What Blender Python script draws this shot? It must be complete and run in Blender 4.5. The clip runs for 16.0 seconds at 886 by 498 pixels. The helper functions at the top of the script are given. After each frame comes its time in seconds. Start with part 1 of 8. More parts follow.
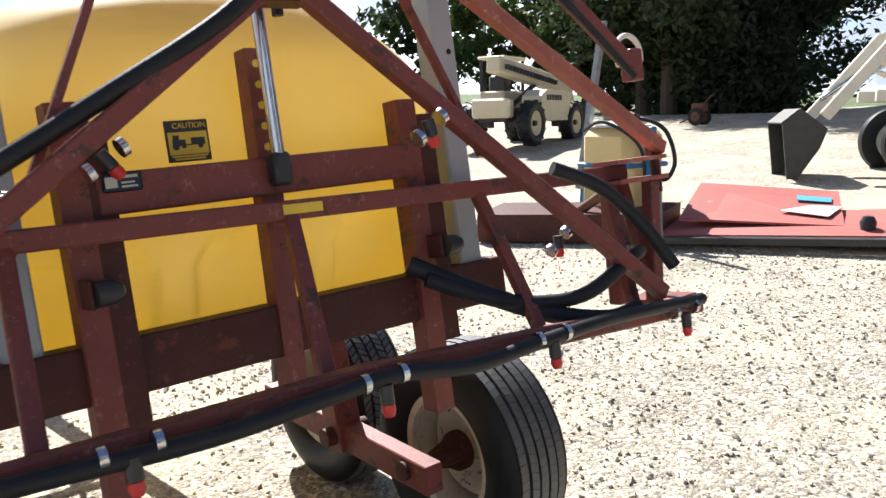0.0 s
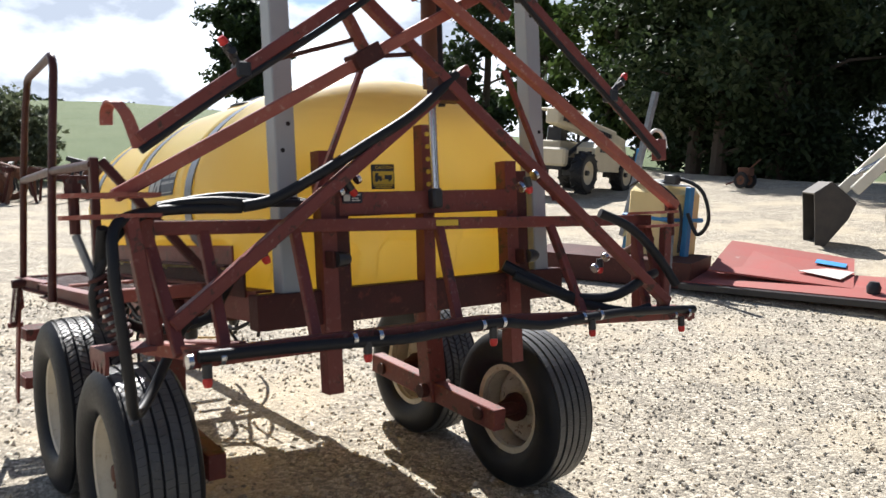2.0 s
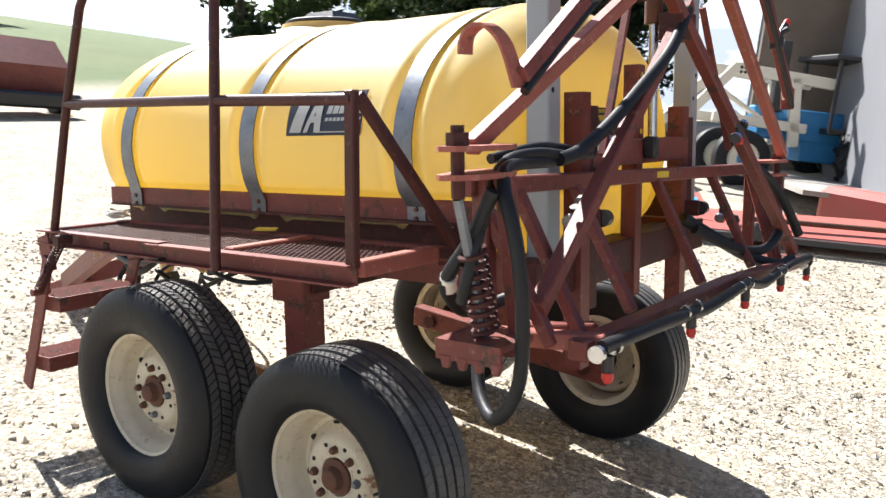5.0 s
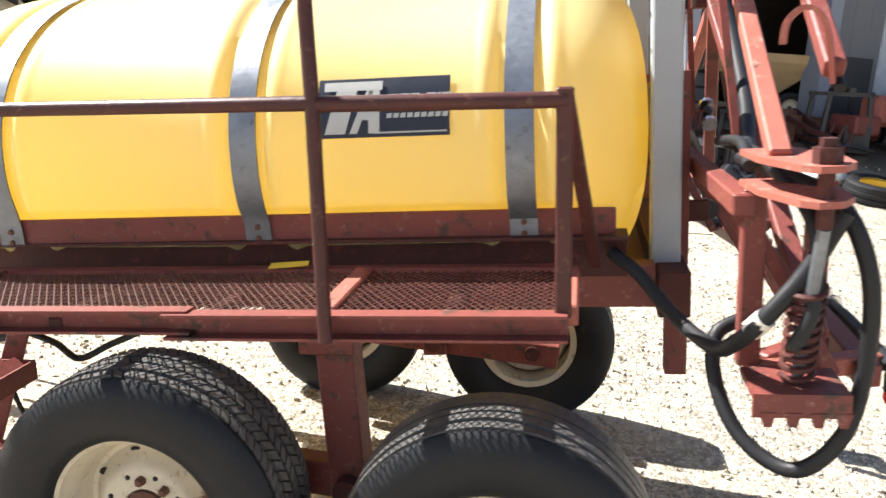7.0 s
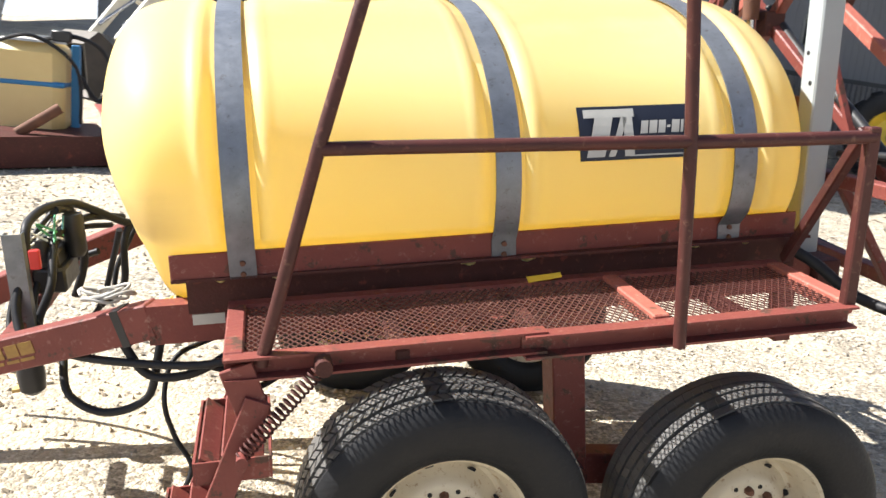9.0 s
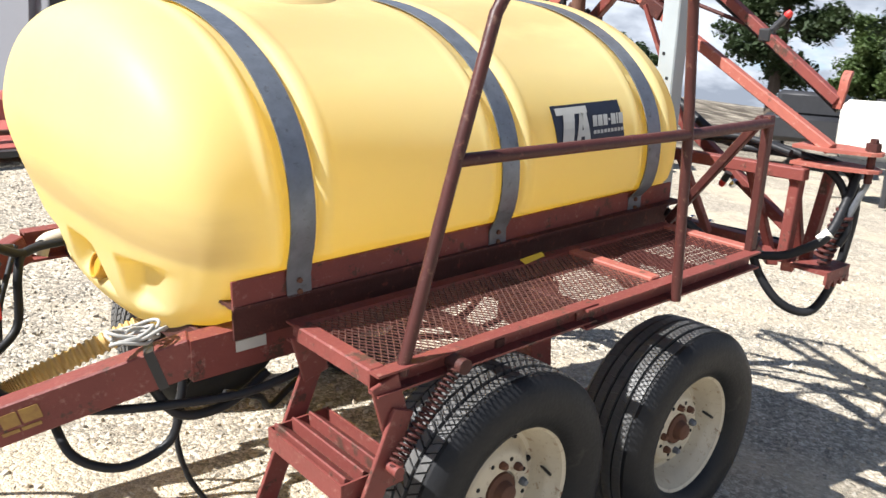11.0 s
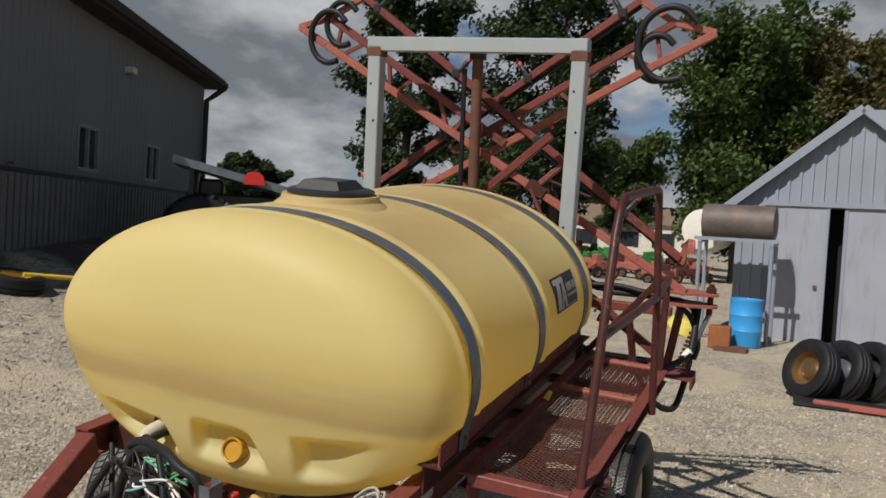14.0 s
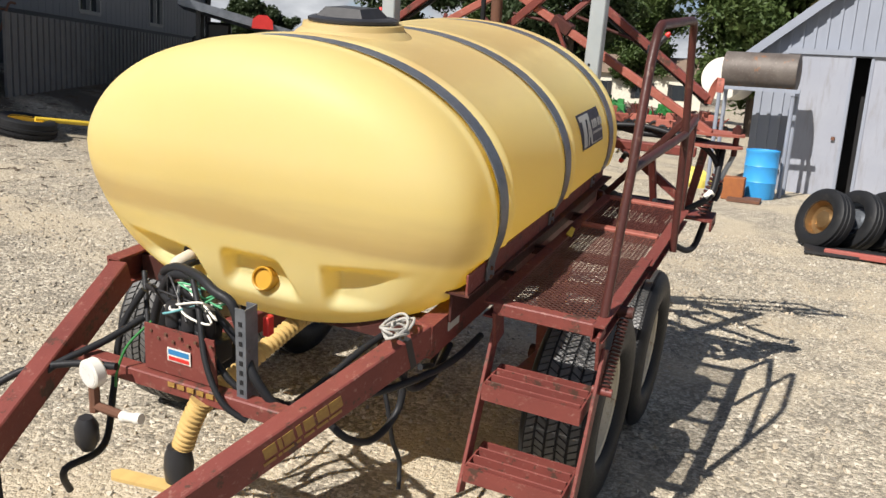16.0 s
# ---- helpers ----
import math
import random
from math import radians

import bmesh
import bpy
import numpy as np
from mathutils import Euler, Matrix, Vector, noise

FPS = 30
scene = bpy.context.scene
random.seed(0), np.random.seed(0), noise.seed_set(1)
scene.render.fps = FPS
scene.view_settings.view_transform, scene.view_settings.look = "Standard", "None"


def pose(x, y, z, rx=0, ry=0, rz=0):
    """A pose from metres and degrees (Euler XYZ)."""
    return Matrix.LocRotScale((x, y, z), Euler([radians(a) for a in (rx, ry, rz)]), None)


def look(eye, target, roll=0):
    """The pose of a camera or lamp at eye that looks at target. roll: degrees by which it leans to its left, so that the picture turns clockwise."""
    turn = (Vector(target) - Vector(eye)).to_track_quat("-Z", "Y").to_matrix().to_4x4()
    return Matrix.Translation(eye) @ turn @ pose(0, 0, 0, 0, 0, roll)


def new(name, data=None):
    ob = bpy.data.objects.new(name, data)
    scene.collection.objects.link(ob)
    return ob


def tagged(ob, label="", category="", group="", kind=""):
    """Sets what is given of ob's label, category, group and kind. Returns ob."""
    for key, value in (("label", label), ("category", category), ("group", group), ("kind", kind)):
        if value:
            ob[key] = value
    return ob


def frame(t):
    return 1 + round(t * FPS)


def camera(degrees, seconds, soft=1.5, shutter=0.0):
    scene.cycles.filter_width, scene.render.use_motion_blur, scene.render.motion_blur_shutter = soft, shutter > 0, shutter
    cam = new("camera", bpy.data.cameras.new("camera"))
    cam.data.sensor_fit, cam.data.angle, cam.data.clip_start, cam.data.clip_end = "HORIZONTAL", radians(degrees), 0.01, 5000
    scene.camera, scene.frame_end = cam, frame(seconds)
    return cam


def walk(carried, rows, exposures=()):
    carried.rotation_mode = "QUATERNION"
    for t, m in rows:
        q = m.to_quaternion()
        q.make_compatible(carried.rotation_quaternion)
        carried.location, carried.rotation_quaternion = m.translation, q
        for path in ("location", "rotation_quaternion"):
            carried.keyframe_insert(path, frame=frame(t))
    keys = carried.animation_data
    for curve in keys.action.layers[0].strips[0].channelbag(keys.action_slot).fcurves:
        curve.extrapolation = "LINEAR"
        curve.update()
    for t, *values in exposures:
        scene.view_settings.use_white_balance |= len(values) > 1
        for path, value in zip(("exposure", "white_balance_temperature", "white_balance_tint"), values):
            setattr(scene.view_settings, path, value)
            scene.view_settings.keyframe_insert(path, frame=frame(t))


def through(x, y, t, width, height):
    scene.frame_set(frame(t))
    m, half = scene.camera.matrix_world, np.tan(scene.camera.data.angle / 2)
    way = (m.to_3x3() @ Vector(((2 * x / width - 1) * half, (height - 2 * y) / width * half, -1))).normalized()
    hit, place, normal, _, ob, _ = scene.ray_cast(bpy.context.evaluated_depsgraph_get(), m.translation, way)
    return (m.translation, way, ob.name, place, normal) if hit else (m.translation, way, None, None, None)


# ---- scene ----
from mathutils.bvhtree import BVHTree

cam = camera(56.0, 16.0, soft=1.45, shutter=0.3)

# seconds, eye, target, roll
PATH = [
    (0, (2.918, -0.88, 1.48), (1.379, 0.36, 1.176), -1.1),
    (0.5, (3.253, -1.101, 1.506), (1.702, 0.134, 1.242), -2.8),
    (1, (3.475, -1.322, 1.549), (1.888, -0.13, 1.299), -2.6),
    (1.5, (3.626, -1.623, 1.562), (2.033, -0.433, 1.347), 0.5),
    (2, (3.774, -1.778, 1.533), (2.164, -0.612, 1.315), 3.8),
    (2.5, (3.791, -1.997, 1.491), (2.185, -0.839, 1.207), 7.2),
    (3, (3.636, -2.266, 1.5), (2.095, -1.038, 1.155), 9.2),
    (3.5, (3.339, -2.357, 1.441), (1.891, -1.034, 1.048), 8.3),
    (4, (3.0, -2.478, 1.454), (1.62, -1.085, 1.059), 6.8),
    (6.5, (1.292, -2.856, 1.455), (0.8, -0.944, 1.14), 5.6),
    (7, (0.902, -2.758, 1.454), (0.617, -0.819, 1.056), 4.6),
    (7.5, (0.502, -2.744, 1.436), (0.37, -0.798, 0.992), 5.4),
    (8, (0.162, -2.775, 1.463), (0.189, -0.829, 1.004), 4.9),
    (8.5, (-0.221, -2.743, 1.465), (-0.02, -0.809, 0.997), 4.3),
    (9, (-0.58, -2.879, 1.485), (-0.128, -0.975, 1.071), 5.8),
    (11.5, (-1.964, -2.367, 1.46), (-0.552, -1.013, 1.045), 5.4),
    (12, (-2.266, -2.276, 1.471), (-0.774, -1.011, 1.055), 6.4),
    (12.5, (-2.5, -2.168, 1.521), (-0.935, -0.968, 1.189), 5.7),
    (13, (-2.627, -1.913, 1.529), (-0.97, -0.837, 1.219), 4.0),
    (13.5, (-2.84, -1.759, 1.553), (-1.084, -0.831, 1.321), 4.1),
    (14, (-3.078, -1.676, 1.625), (-1.242, -0.885, 1.569), 3.5),
    (14.5, (-3.12, -1.639, 1.624), (-1.258, -0.908, 1.614), 2.8),
    (15, (-3.122, -1.644, 1.583), (-1.261, -0.923, 1.45), 3.1),
    (15.5, (-3.096, -1.638, 1.552), (-1.27, -0.892, 1.221), 3.6),
    (16, (-3.088, -1.621, 1.549), (-1.289, -0.846, 1.144), 3.9),
]
EXPOSURES = [(0.0, 1.42, 6250, 10), (0.5, 0.99, 6250, 10), (1.0, 0.92, 6250, 10), (2.0, 0.97, 6250, 10), (2.5, 0.87, 6250, 10), (3.2, 0.81, 6250, 10), (4.0, 1.1, 6250, 10), (6.5, 1.85, 6450, 10), (9.0, 1.59, 6500, 10), (11.5, 1.24, 6200, 10), (12.4, 1.07, 6200, 10), (13.0, 0.43, 6650, 10), (13.5, 0.05, 6650, 10), (14.0, -0.19, 6650, 10), (14.5, 0.03, 6650, 10), (15.0, 0.1, 6650, 10), (16.0, 0.55, 6650, 10)]
walk(cam, [(t, look(e, g, r)) for t, e, g, r in PATH], EXPOSURES)

# ---------------------------------------------------------------- light
SUN_AZ, SUN_EL = radians(162.0), radians(45.0)
sun_way = Vector((math.cos(SUN_EL) * math.cos(SUN_AZ), math.cos(SUN_EL) * math.sin(SUN_AZ), math.sin(SUN_EL)))
sun = new("sun", bpy.data.lights.new("sun", "SUN"))
sun.data.energy, sun.data.angle, sun.data.color = 5.0, radians(0.53), (1.0, 0.96, 0.91)
sun.matrix_world = look((0, 0, 30), Vector((0, 0, 30)) - sun_way)

CLOUD_SHIFT = 2.3
world = bpy.data.worlds.new("sky")
scene.world = world
world.use_nodes = True
wn, wl = world.node_tree.nodes, world.node_tree.links
wn.clear()
w_out, w_bg = wn.new("ShaderNodeOutputWorld"), wn.new("ShaderNodeBackground")
sky = wn.new("ShaderNodeTexSky")
sky.sky_type, sky.sun_disc = "NISHITA", False
sky.sun_elevation, sky.sun_rotation = SUN_EL, radians(90) - SUN_AZ
sky.air_density, sky.dust_density, sky.ozone_density = 0.7, 0.4, 1.5
w_bg.inputs["Strength"].default_value = 0.05
# broken cumulus in one flat layer: far clouds crowd towards the horizon
geo, noise_a, noise_b = wn.new("ShaderNodeTexCoord"), wn.new("ShaderNodeTexNoise"), wn.new("ShaderNodeTexNoise")
sep, lay = wn.new("ShaderNodeSeparateXYZ"), wn.new("ShaderNodeVectorMath")


def sky_math(op, a, b):
    n = wn.new("ShaderNodeMath")
    n.operation = op
    for k, v in enumerate((a, b)):
        if isinstance(v, (int, float)):
            n.inputs[k].default_value = v
        else:
            wl.new(v, n.inputs[k])
    return n.outputs["Value"]


wl.new(geo.outputs["Generated"], sep.inputs["Vector"])
high = sky_math("MAXIMUM", sep.outputs["Z"], 0.0)
flat = wn.new("ShaderNodeCombineXYZ")
for k in "XYZ":
    wl.new(sky_math("ADD", high, 0.42), flat.inputs[k])
lay.operation = "DIVIDE"
wl.new(geo.outputs["Generated"], lay.inputs[0]), wl.new(flat.outputs["Vector"], lay.inputs[1])
shift = wn.new("ShaderNodeMapping")
shift.inputs["Location"].default_value = (CLOUD_SHIFT, 0.4, 0.0)
wl.new(lay.outputs["Vector"], shift.inputs["Vector"])
for n, scale, detail in ((noise_a, 1.9, 9.0), (noise_b, 2.9, 9.0)):
    n.inputs["Scale"].default_value, n.inputs["Detail"].default_value, n.inputs["Roughness"].default_value = scale, detail, 0.55
    wl.new(shift.outputs["Vector"], n.inputs["Vector"])
crowd = sky_math("ADD", noise_a.outputs["Fac"], sky_math("MULTIPLY", sky_math("POWER", sky_math("SUBTRACT", 1.0, high), 2.0), 0.34))
cover, shade, mix = wn.new("ShaderNodeValToRGB"), wn.new("ShaderNodeValToRGB"), wn.new("ShaderNodeMix")
cover.color_ramp.elements[0].position, cover.color_ramp.elements[1].position = 0.63, 0.69
shade.color_ramp.elements[0].position, shade.color_ramp.elements[1].position = 0.43, 0.68
shade.color_ramp.elements[0].color, shade.color_ramp.elements[1].color = (3.7, 4.1, 4.8, 1), (11.6, 12.0, 12.6, 1)
mix.data_type = "RGBA"
wl.new(crowd, cover.inputs["Fac"])
wl.new(noise_b.outputs["Fac"], shade.inputs["Fac"])
wl.new(cover.outputs["Color"], mix.inputs["Factor"])
gain = wn.new("ShaderNodeVectorMath")
gain.operation = "SCALE"
gain.inputs["Scale"].default_value = 1.25
wl.new(sky.outputs["Color"], gain.inputs[0])
wl.new(gain.outputs["Vector"], mix.inputs["A"])
towards = wn.new("ShaderNodeVectorMath")
towards.operation = "DOT_PRODUCT"
towards.inputs[1].default_value = sun_way
wl.new(geo.outputs["Generated"], towards.inputs[0])
lit = wn.new("ShaderNodeVectorMath")
lit.operation = "SCALE"
wl.new(sky_math("ADD", 1.0, sky_math("MULTIPLY", sky_math("MAXIMUM", towards.outputs["Value"], 0.0), 1.1)), lit.inputs["Scale"])
wl.new(shade.outputs["Color"], lit.inputs[0])
wl.new(lit.outputs["Vector"], mix.inputs["B"])
wl.new(mix.outputs["Result"], w_bg.inputs["Color"])
wl.new(w_bg.outputs["Background"], w_out.inputs["Surface"])


# ---------------------------------------------------------------- materials
def material(name, base, rough=0.6, metal=0.0, second=None, scale=6.0, amount=0.5, fine=None, bump=0.0, bump_scale=60.0, spots=None, spot_at=0.62,
             spot_scale=9.0, coat=0.0, vary=0.0, translucent=0.0, through=None, streak=0.0, soft=0.05, spec=0.4):
    """A painted, rusty or dusty surface: two colours mixed by large noise, spots of a third, fine grain, relief."""
    m = bpy.data.materials.new(name)
    m.use_nodes = True
    n, l = m.node_tree.nodes, m.node_tree.links
    p, out = n["Principled BSDF"], n["Material Output"]
    co = n.new("ShaderNodeTexCoord")
    p.inputs["Roughness"].default_value, p.inputs["Metallic"].default_value = rough, metal
    p.inputs["Coat Weight"].default_value = coat
    p.inputs["Specular IOR Level"].default_value = spec
    second = second or tuple(c * 0.72 for c in base)
    big = n.new("ShaderNodeTexNoise")
    big.inputs["Scale"].default_value, big.inputs["Detail"].default_value, big.inputs["Roughness"].default_value = scale, 6.0, 0.62
    l.new(co.outputs["Object"], big.inputs["Vector"])
    ramp = n.new("ShaderNodeValToRGB")
    ramp.color_ramp.elements[0].position, ramp.color_ramp.elements[1].position = 0.5 - amount / 2, 0.5 + amount / 2
    ramp.color_ramp.elements[0].color, ramp.color_ramp.elements[1].color = (*base, 1), (*second, 1)
    l.new(big.outputs["Fac"], ramp.inputs["Fac"])
    colour = ramp.outputs["Color"]
    if spots:
        s = n.new("ShaderNodeTexNoise")
        s.inputs["Scale"].default_value, s.inputs["Detail"].default_value, s.inputs["Roughness"].default_value = spot_scale, 9.0, 0.7
        if streak:
            mp = n.new("ShaderNodeMapping")
            mp.inputs["Scale"].default_value = (1 / streak, 1 / streak, streak)
            l.new(co.outputs["Object"], mp.inputs["Vector"]), l.new(mp.outputs["Vector"], s.inputs["Vector"])
        else:
            l.new(co.outputs["Object"], s.inputs["Vector"])
        r = n.new("ShaderNodeValToRGB")
        r.color_ramp.elements[0].position, r.color_ramp.elements[1].position = spot_at, spot_at + soft
        mx = n.new("ShaderNodeMix")
        mx.data_type = "RGBA"
        l.new(s.outputs["Fac"], r.inputs["Fac"])
        l.new(r.outputs["Color"], mx.inputs["Factor"])
        l.new(colour, mx.inputs["A"])
        mx.inputs["B"].default_value = (*spots, 1)
        colour = mx.outputs["Result"]
    if fine:
        f, fr, fm = n.new("ShaderNodeTexNoise"), n.new("ShaderNodeValToRGB"), n.new("ShaderNodeMix")
        f.inputs["Scale"].default_value, f.inputs["Detail"].default_value, f.inputs["Roughness"].default_value = 38.0, 8.0, 0.75
        fr.color_ramp.elements[0].position, fr.color_ramp.elements[1].position = 0.57, 0.66
        fr.color_ramp.elements[1].color = (0.75, 0.75, 0.75, 1)
        fm.data_type = "RGBA"
        l.new(co.outputs["Object"], f.inputs["Vector"]), l.new(f.outputs["Fac"], fr.inputs["Fac"])
        l.new(fr.outputs["Color"], fm.inputs["Factor"]), l.new(colour, fm.inputs["A"])
        fm.inputs["B"].default_value = (*fine, 1)
        colour = fm.outputs["Result"]
    if vary:
        info, hsv = n.new("ShaderNodeObjectInfo"), n.new("ShaderNodeHueSaturation")
        mr = n.new("ShaderNodeMapRange")
        mr.inputs["To Min"].default_value, mr.inputs["To Max"].default_value = 1 - vary, 1 + vary
        l.new(info.outputs["Random"], mr.inputs["Value"])
        l.new(mr.outputs["Result"], hsv.inputs["Value"])
        l.new(colour, hsv.inputs["Color"])
        colour = hsv.outputs["Color"]
    l.new(colour, p.inputs["Base Color"])
    g = n.new("ShaderNodeTexNoise")
    g.inputs["Scale"].default_value, g.inputs["Detail"].default_value = bump_scale, 5.0
    l.new(co.outputs["Object"], g.inputs["Vector"])
    mr2 = n.new("ShaderNodeMapRange")
    mr2.inputs["To Min"].default_value, mr2.inputs["To Max"].default_value = max(rough - 0.12, 0.03), min(rough + 0.12, 1)
    l.new(g.outputs["Fac"], mr2.inputs["Value"])
    l.new(mr2.outputs["Result"], p.inputs["Roughness"])
    if bump:
        b = n.new("ShaderNodeBump")
        b.inputs["Strength"].default_value, b.inputs["Distance"].default_value = bump, 0.004
        l.new(g.outputs["Fac"], b.inputs["Height"])
        l.new(b.outputs["Normal"], p.inputs["Normal"])
    if translucent:
        tr, ms = n.new("ShaderNodeBsdfTranslucent"), n.new("ShaderNodeMixShader")
        if through:
            tr.inputs["Color"].default_value = (*through, 1)
        else:
            l.new(colour, tr.inputs["Color"])
        ms.inputs["Fac"].default_value = translucent
        l.new(p.outputs["BSDF"], ms.inputs[1])
        l.new(tr.outputs["BSDF"], ms.inputs[2])
        l.new(ms.outputs["Shader"], out.inputs["Surface"])
    return m


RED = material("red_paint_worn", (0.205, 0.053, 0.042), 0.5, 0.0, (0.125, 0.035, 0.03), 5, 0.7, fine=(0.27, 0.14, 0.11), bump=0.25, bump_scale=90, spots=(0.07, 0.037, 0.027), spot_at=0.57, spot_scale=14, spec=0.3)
# darker red: rusty fittings, and shade painted into the members under the tank
RED_DARK = material("red_rusty_shaded", (0.085, 0.026, 0.022), 0.58, 0.0, (0.046, 0.02, 0.017), 6, 0.6, fine=(0.15, 0.055, 0.04), bump=0.4, bump_scale=120, spots=(0.14, 0.037, 0.028), spot_at=0.6, spot_scale=10, spec=0.2)
RED_FADED = material("red_paint_sunfaded", (0.35, 0.112, 0.08), 0.55, 0.0, (0.25, 0.075, 0.056), 7, 0.6, fine=(0.44, 0.27, 0.21), bump=0.25, spots=(0.13, 0.06, 0.042), spot_at=0.62, spot_scale=16, spec=0.3)
YELLOW = material("polyethylene_yellow", (0.885, 0.832, 0.46), 0.5, 0.0, (0.865, 0.8, 0.4), 1.6, 0.5, bump=0.06, bump_scale=160, translucent=0.57, through=(1.0, 0.77, 0.18))


def tank_dirt(m):
    """Old dust on the tank: a band low on its front end and a film along the crown."""
    n, l = m.node_tree.nodes, m.node_tree.links
    p = n["Principled BSDF"]
    clean = p.inputs["Base Color"].links[0].from_socket
    co, xyz, cloud = n.new("ShaderNodeTexCoord"), n.new("ShaderNodeSeparateXYZ"), n.new("ShaderNodeTexNoise")
    cloud.inputs["Scale"].default_value, cloud.inputs["Detail"].default_value = 3.0, 8.0
    squash = n.new("ShaderNodeMapping")
    squash.inputs["Scale"].default_value = (0.7, 0.5, 3.0)
    l.new(co.outputs["Object"], xyz.inputs["Vector"])
    l.new(co.outputs["Object"], squash.inputs["Vector"]), l.new(squash.outputs["Vector"], cloud.inputs["Vector"])

    def node_math(op, a, b):
        q = n.new("ShaderNodeMath")
        q.operation, q.use_clamp = op, op == "MULTIPLY"
        for k, v in enumerate((a, b)):
            if isinstance(v, (int, float)):
                q.inputs[k].default_value = v
            else:
                l.new(v, q.inputs[k])
        return q.outputs["Value"]

    def fade(v, a, b):
        q = n.new("ShaderNodeMapRange")
        q.interpolation_type = "SMOOTHSTEP"
        q.inputs["From Min"].default_value, q.inputs["From Max"].default_value = a, b
        l.new(v, q.inputs["Value"])
        return q.outputs["Result"]

    wob = node_math("ADD", xyz.outputs["Z"], node_math("MULTIPLY", cloud.outputs["Fac"], 0.12))
    band = node_math("MULTIPLY", fade(wob, 1.27, 1.34), fade(wob, 1.5, 1.36))
    band = node_math("MULTIPLY", band, fade(xyz.outputs["X"], -0.5, -0.68))
    crown = node_math("MULTIPLY", fade(xyz.outputs["Z"], 1.56, 1.8), fade(cloud.outputs["Fac"], 0.1, 0.62))
    crown = node_math("MULTIPLY", crown, fade(xyz.outputs["X"], -0.62, -0.48))
    both = node_math("MULTIPLY", node_math("MAXIMUM", node_math("MULTIPLY", band, 0.8), node_math("MULTIPLY", crown, 0.85)), 1.0)
    mx = n.new("ShaderNodeMix")
    mx.data_type = "RGBA"
    mx.inputs["B"].default_value = (0.44, 0.3, 0.13, 1)
    l.new(both, mx.inputs["Factor"]), l.new(clean, mx.inputs["A"]), l.new(mx.outputs["Result"], p.inputs["Base Color"])
    # dust lets less light through the wall
    blend = next(q for q in n if q.type == "MIX_SHADER")
    clear = blend.inputs["Fac"].default_value
    l.new(node_math("SUBTRACT", clear, node_math("MULTIPLY", both, 0.7 * clear)), blend.inputs["Fac"])


tank_dirt(YELLOW)
GALV = material("galvanised_steel", (0.23, 0.25, 0.28), 0.42, 0.6, (0.13, 0.145, 0.165), 14, 0.5, fine=(0.09, 0.085, 0.08), bump=0.12, spots=(0.16, 0.14, 0.12), spot_at=0.66, spot_scale=25)
POST = material("pale_green_grey_paint", (0.35, 0.38, 0.39), 0.5, 0.0, (0.29, 0.32, 0.33), 5, 0.6, bump=0.12, spots=(0.2, 0.13, 0.09), spot_at=0.68, spot_scale=11)
HOSE = material("black_rubber_hose", (0.012, 0.013, 0.015), 0.5, 0.0, (0.02, 0.02, 0.022), 12, 0.6, bump=0.15, bump_scale=150, spec=0.25)
TYRE = material("tyre_rubber", (0.011, 0.012, 0.014), 0.5, 0.0, (0.018, 0.018, 0.019), 7, 0.6, bump=0.25, bump_scale=90, spots=(0.03, 0.029, 0.027), spot_at=0.62, spot_scale=6, spec=0.22)
RIM = material("cream_rim_paint", (0.6, 0.54, 0.41), 0.42, 0.0, (0.48, 0.42, 0.31), 10, 0.6, fine=(0.3, 0.2, 0.12), bump=0.2, spots=(0.2, 0.1, 0.055), spot_at=0.6, spot_scale=11)
RUST = material("bare_rust", (0.16, 0.07, 0.04), 0.85, 0.0, (0.09, 0.045, 0.03), 9, 0.6, bump=0.5, bump_scale=80)
BLACK = material("black_plastic", (0.02, 0.02, 0.022), 0.4, 0.0, (0.03, 0.03, 0.032), 9, 0.5, bump=0.1)
REDCAP = material("red_plastic_cap", (0.6, 0.035, 0.03), 0.4)
CHROME = material("bright_steel", (0.62, 0.63, 0.65), 0.22, 1.0, (0.5, 0.5, 0.52), 20, 0.5)
WHITE = material("white_plastic", (0.72, 0.7, 0.64), 0.5, 0.0, (0.6, 0.57, 0.5), 12, 0.6)
DECAL = material("navy_decal", (0.012, 0.016, 0.03), 0.42, 0.0, (0.02, 0.024, 0.038), 9, 0.5)
DECAL_LIGHT = material("decal_silver", (0.5, 0.5, 0.46), 0.5, 0.0, (0.4, 0.4, 0.37), 12, 0.5)
GOLD = material("gold_lettering", (0.34, 0.21, 0.05), 0.55, 0.0, (0.24, 0.12, 0.04), 40, 0.4)
YEL = material("yellow_paint", (0.75, 0.52, 0.05), 0.5)
BLUE = material("blue_paint", (0.03, 0.2, 0.42), 0.5, 0.0, (0.03, 0.15, 0.33), 6, 0.6, bump=0.1)
BARREL_BLUE = material("blue_plastic_drum", (0.04, 0.32, 0.7), 0.45, 0.0, (0.035, 0.28, 0.6), 4, 0.6)
CREAM = material("cream_machine_paint", (0.6, 0.53, 0.38), 0.55, 0.0, (0.5, 0.44, 0.31), 3, 0.6, bump=0.1, spots=(0.2, 0.14, 0.09), spot_at=0.7)
TAN_HOSE = material("ribbed_tan_hose", (0.56, 0.39, 0.15), 0.5, 0.0, (0.45, 0.3, 0.11), 20, 0.5)
GLASS = material("dark_window_glass", (0.02, 0.024, 0.03), 0.08, 0.0, (0.03, 0.035, 0.04), 2, 0.5)
SIDING = material("grey_wall_cladding", (0.185, 0.19, 0.205), 0.6, 0.0, (0.165, 0.169, 0.182), 0.8, 0.6, bump=0.05)
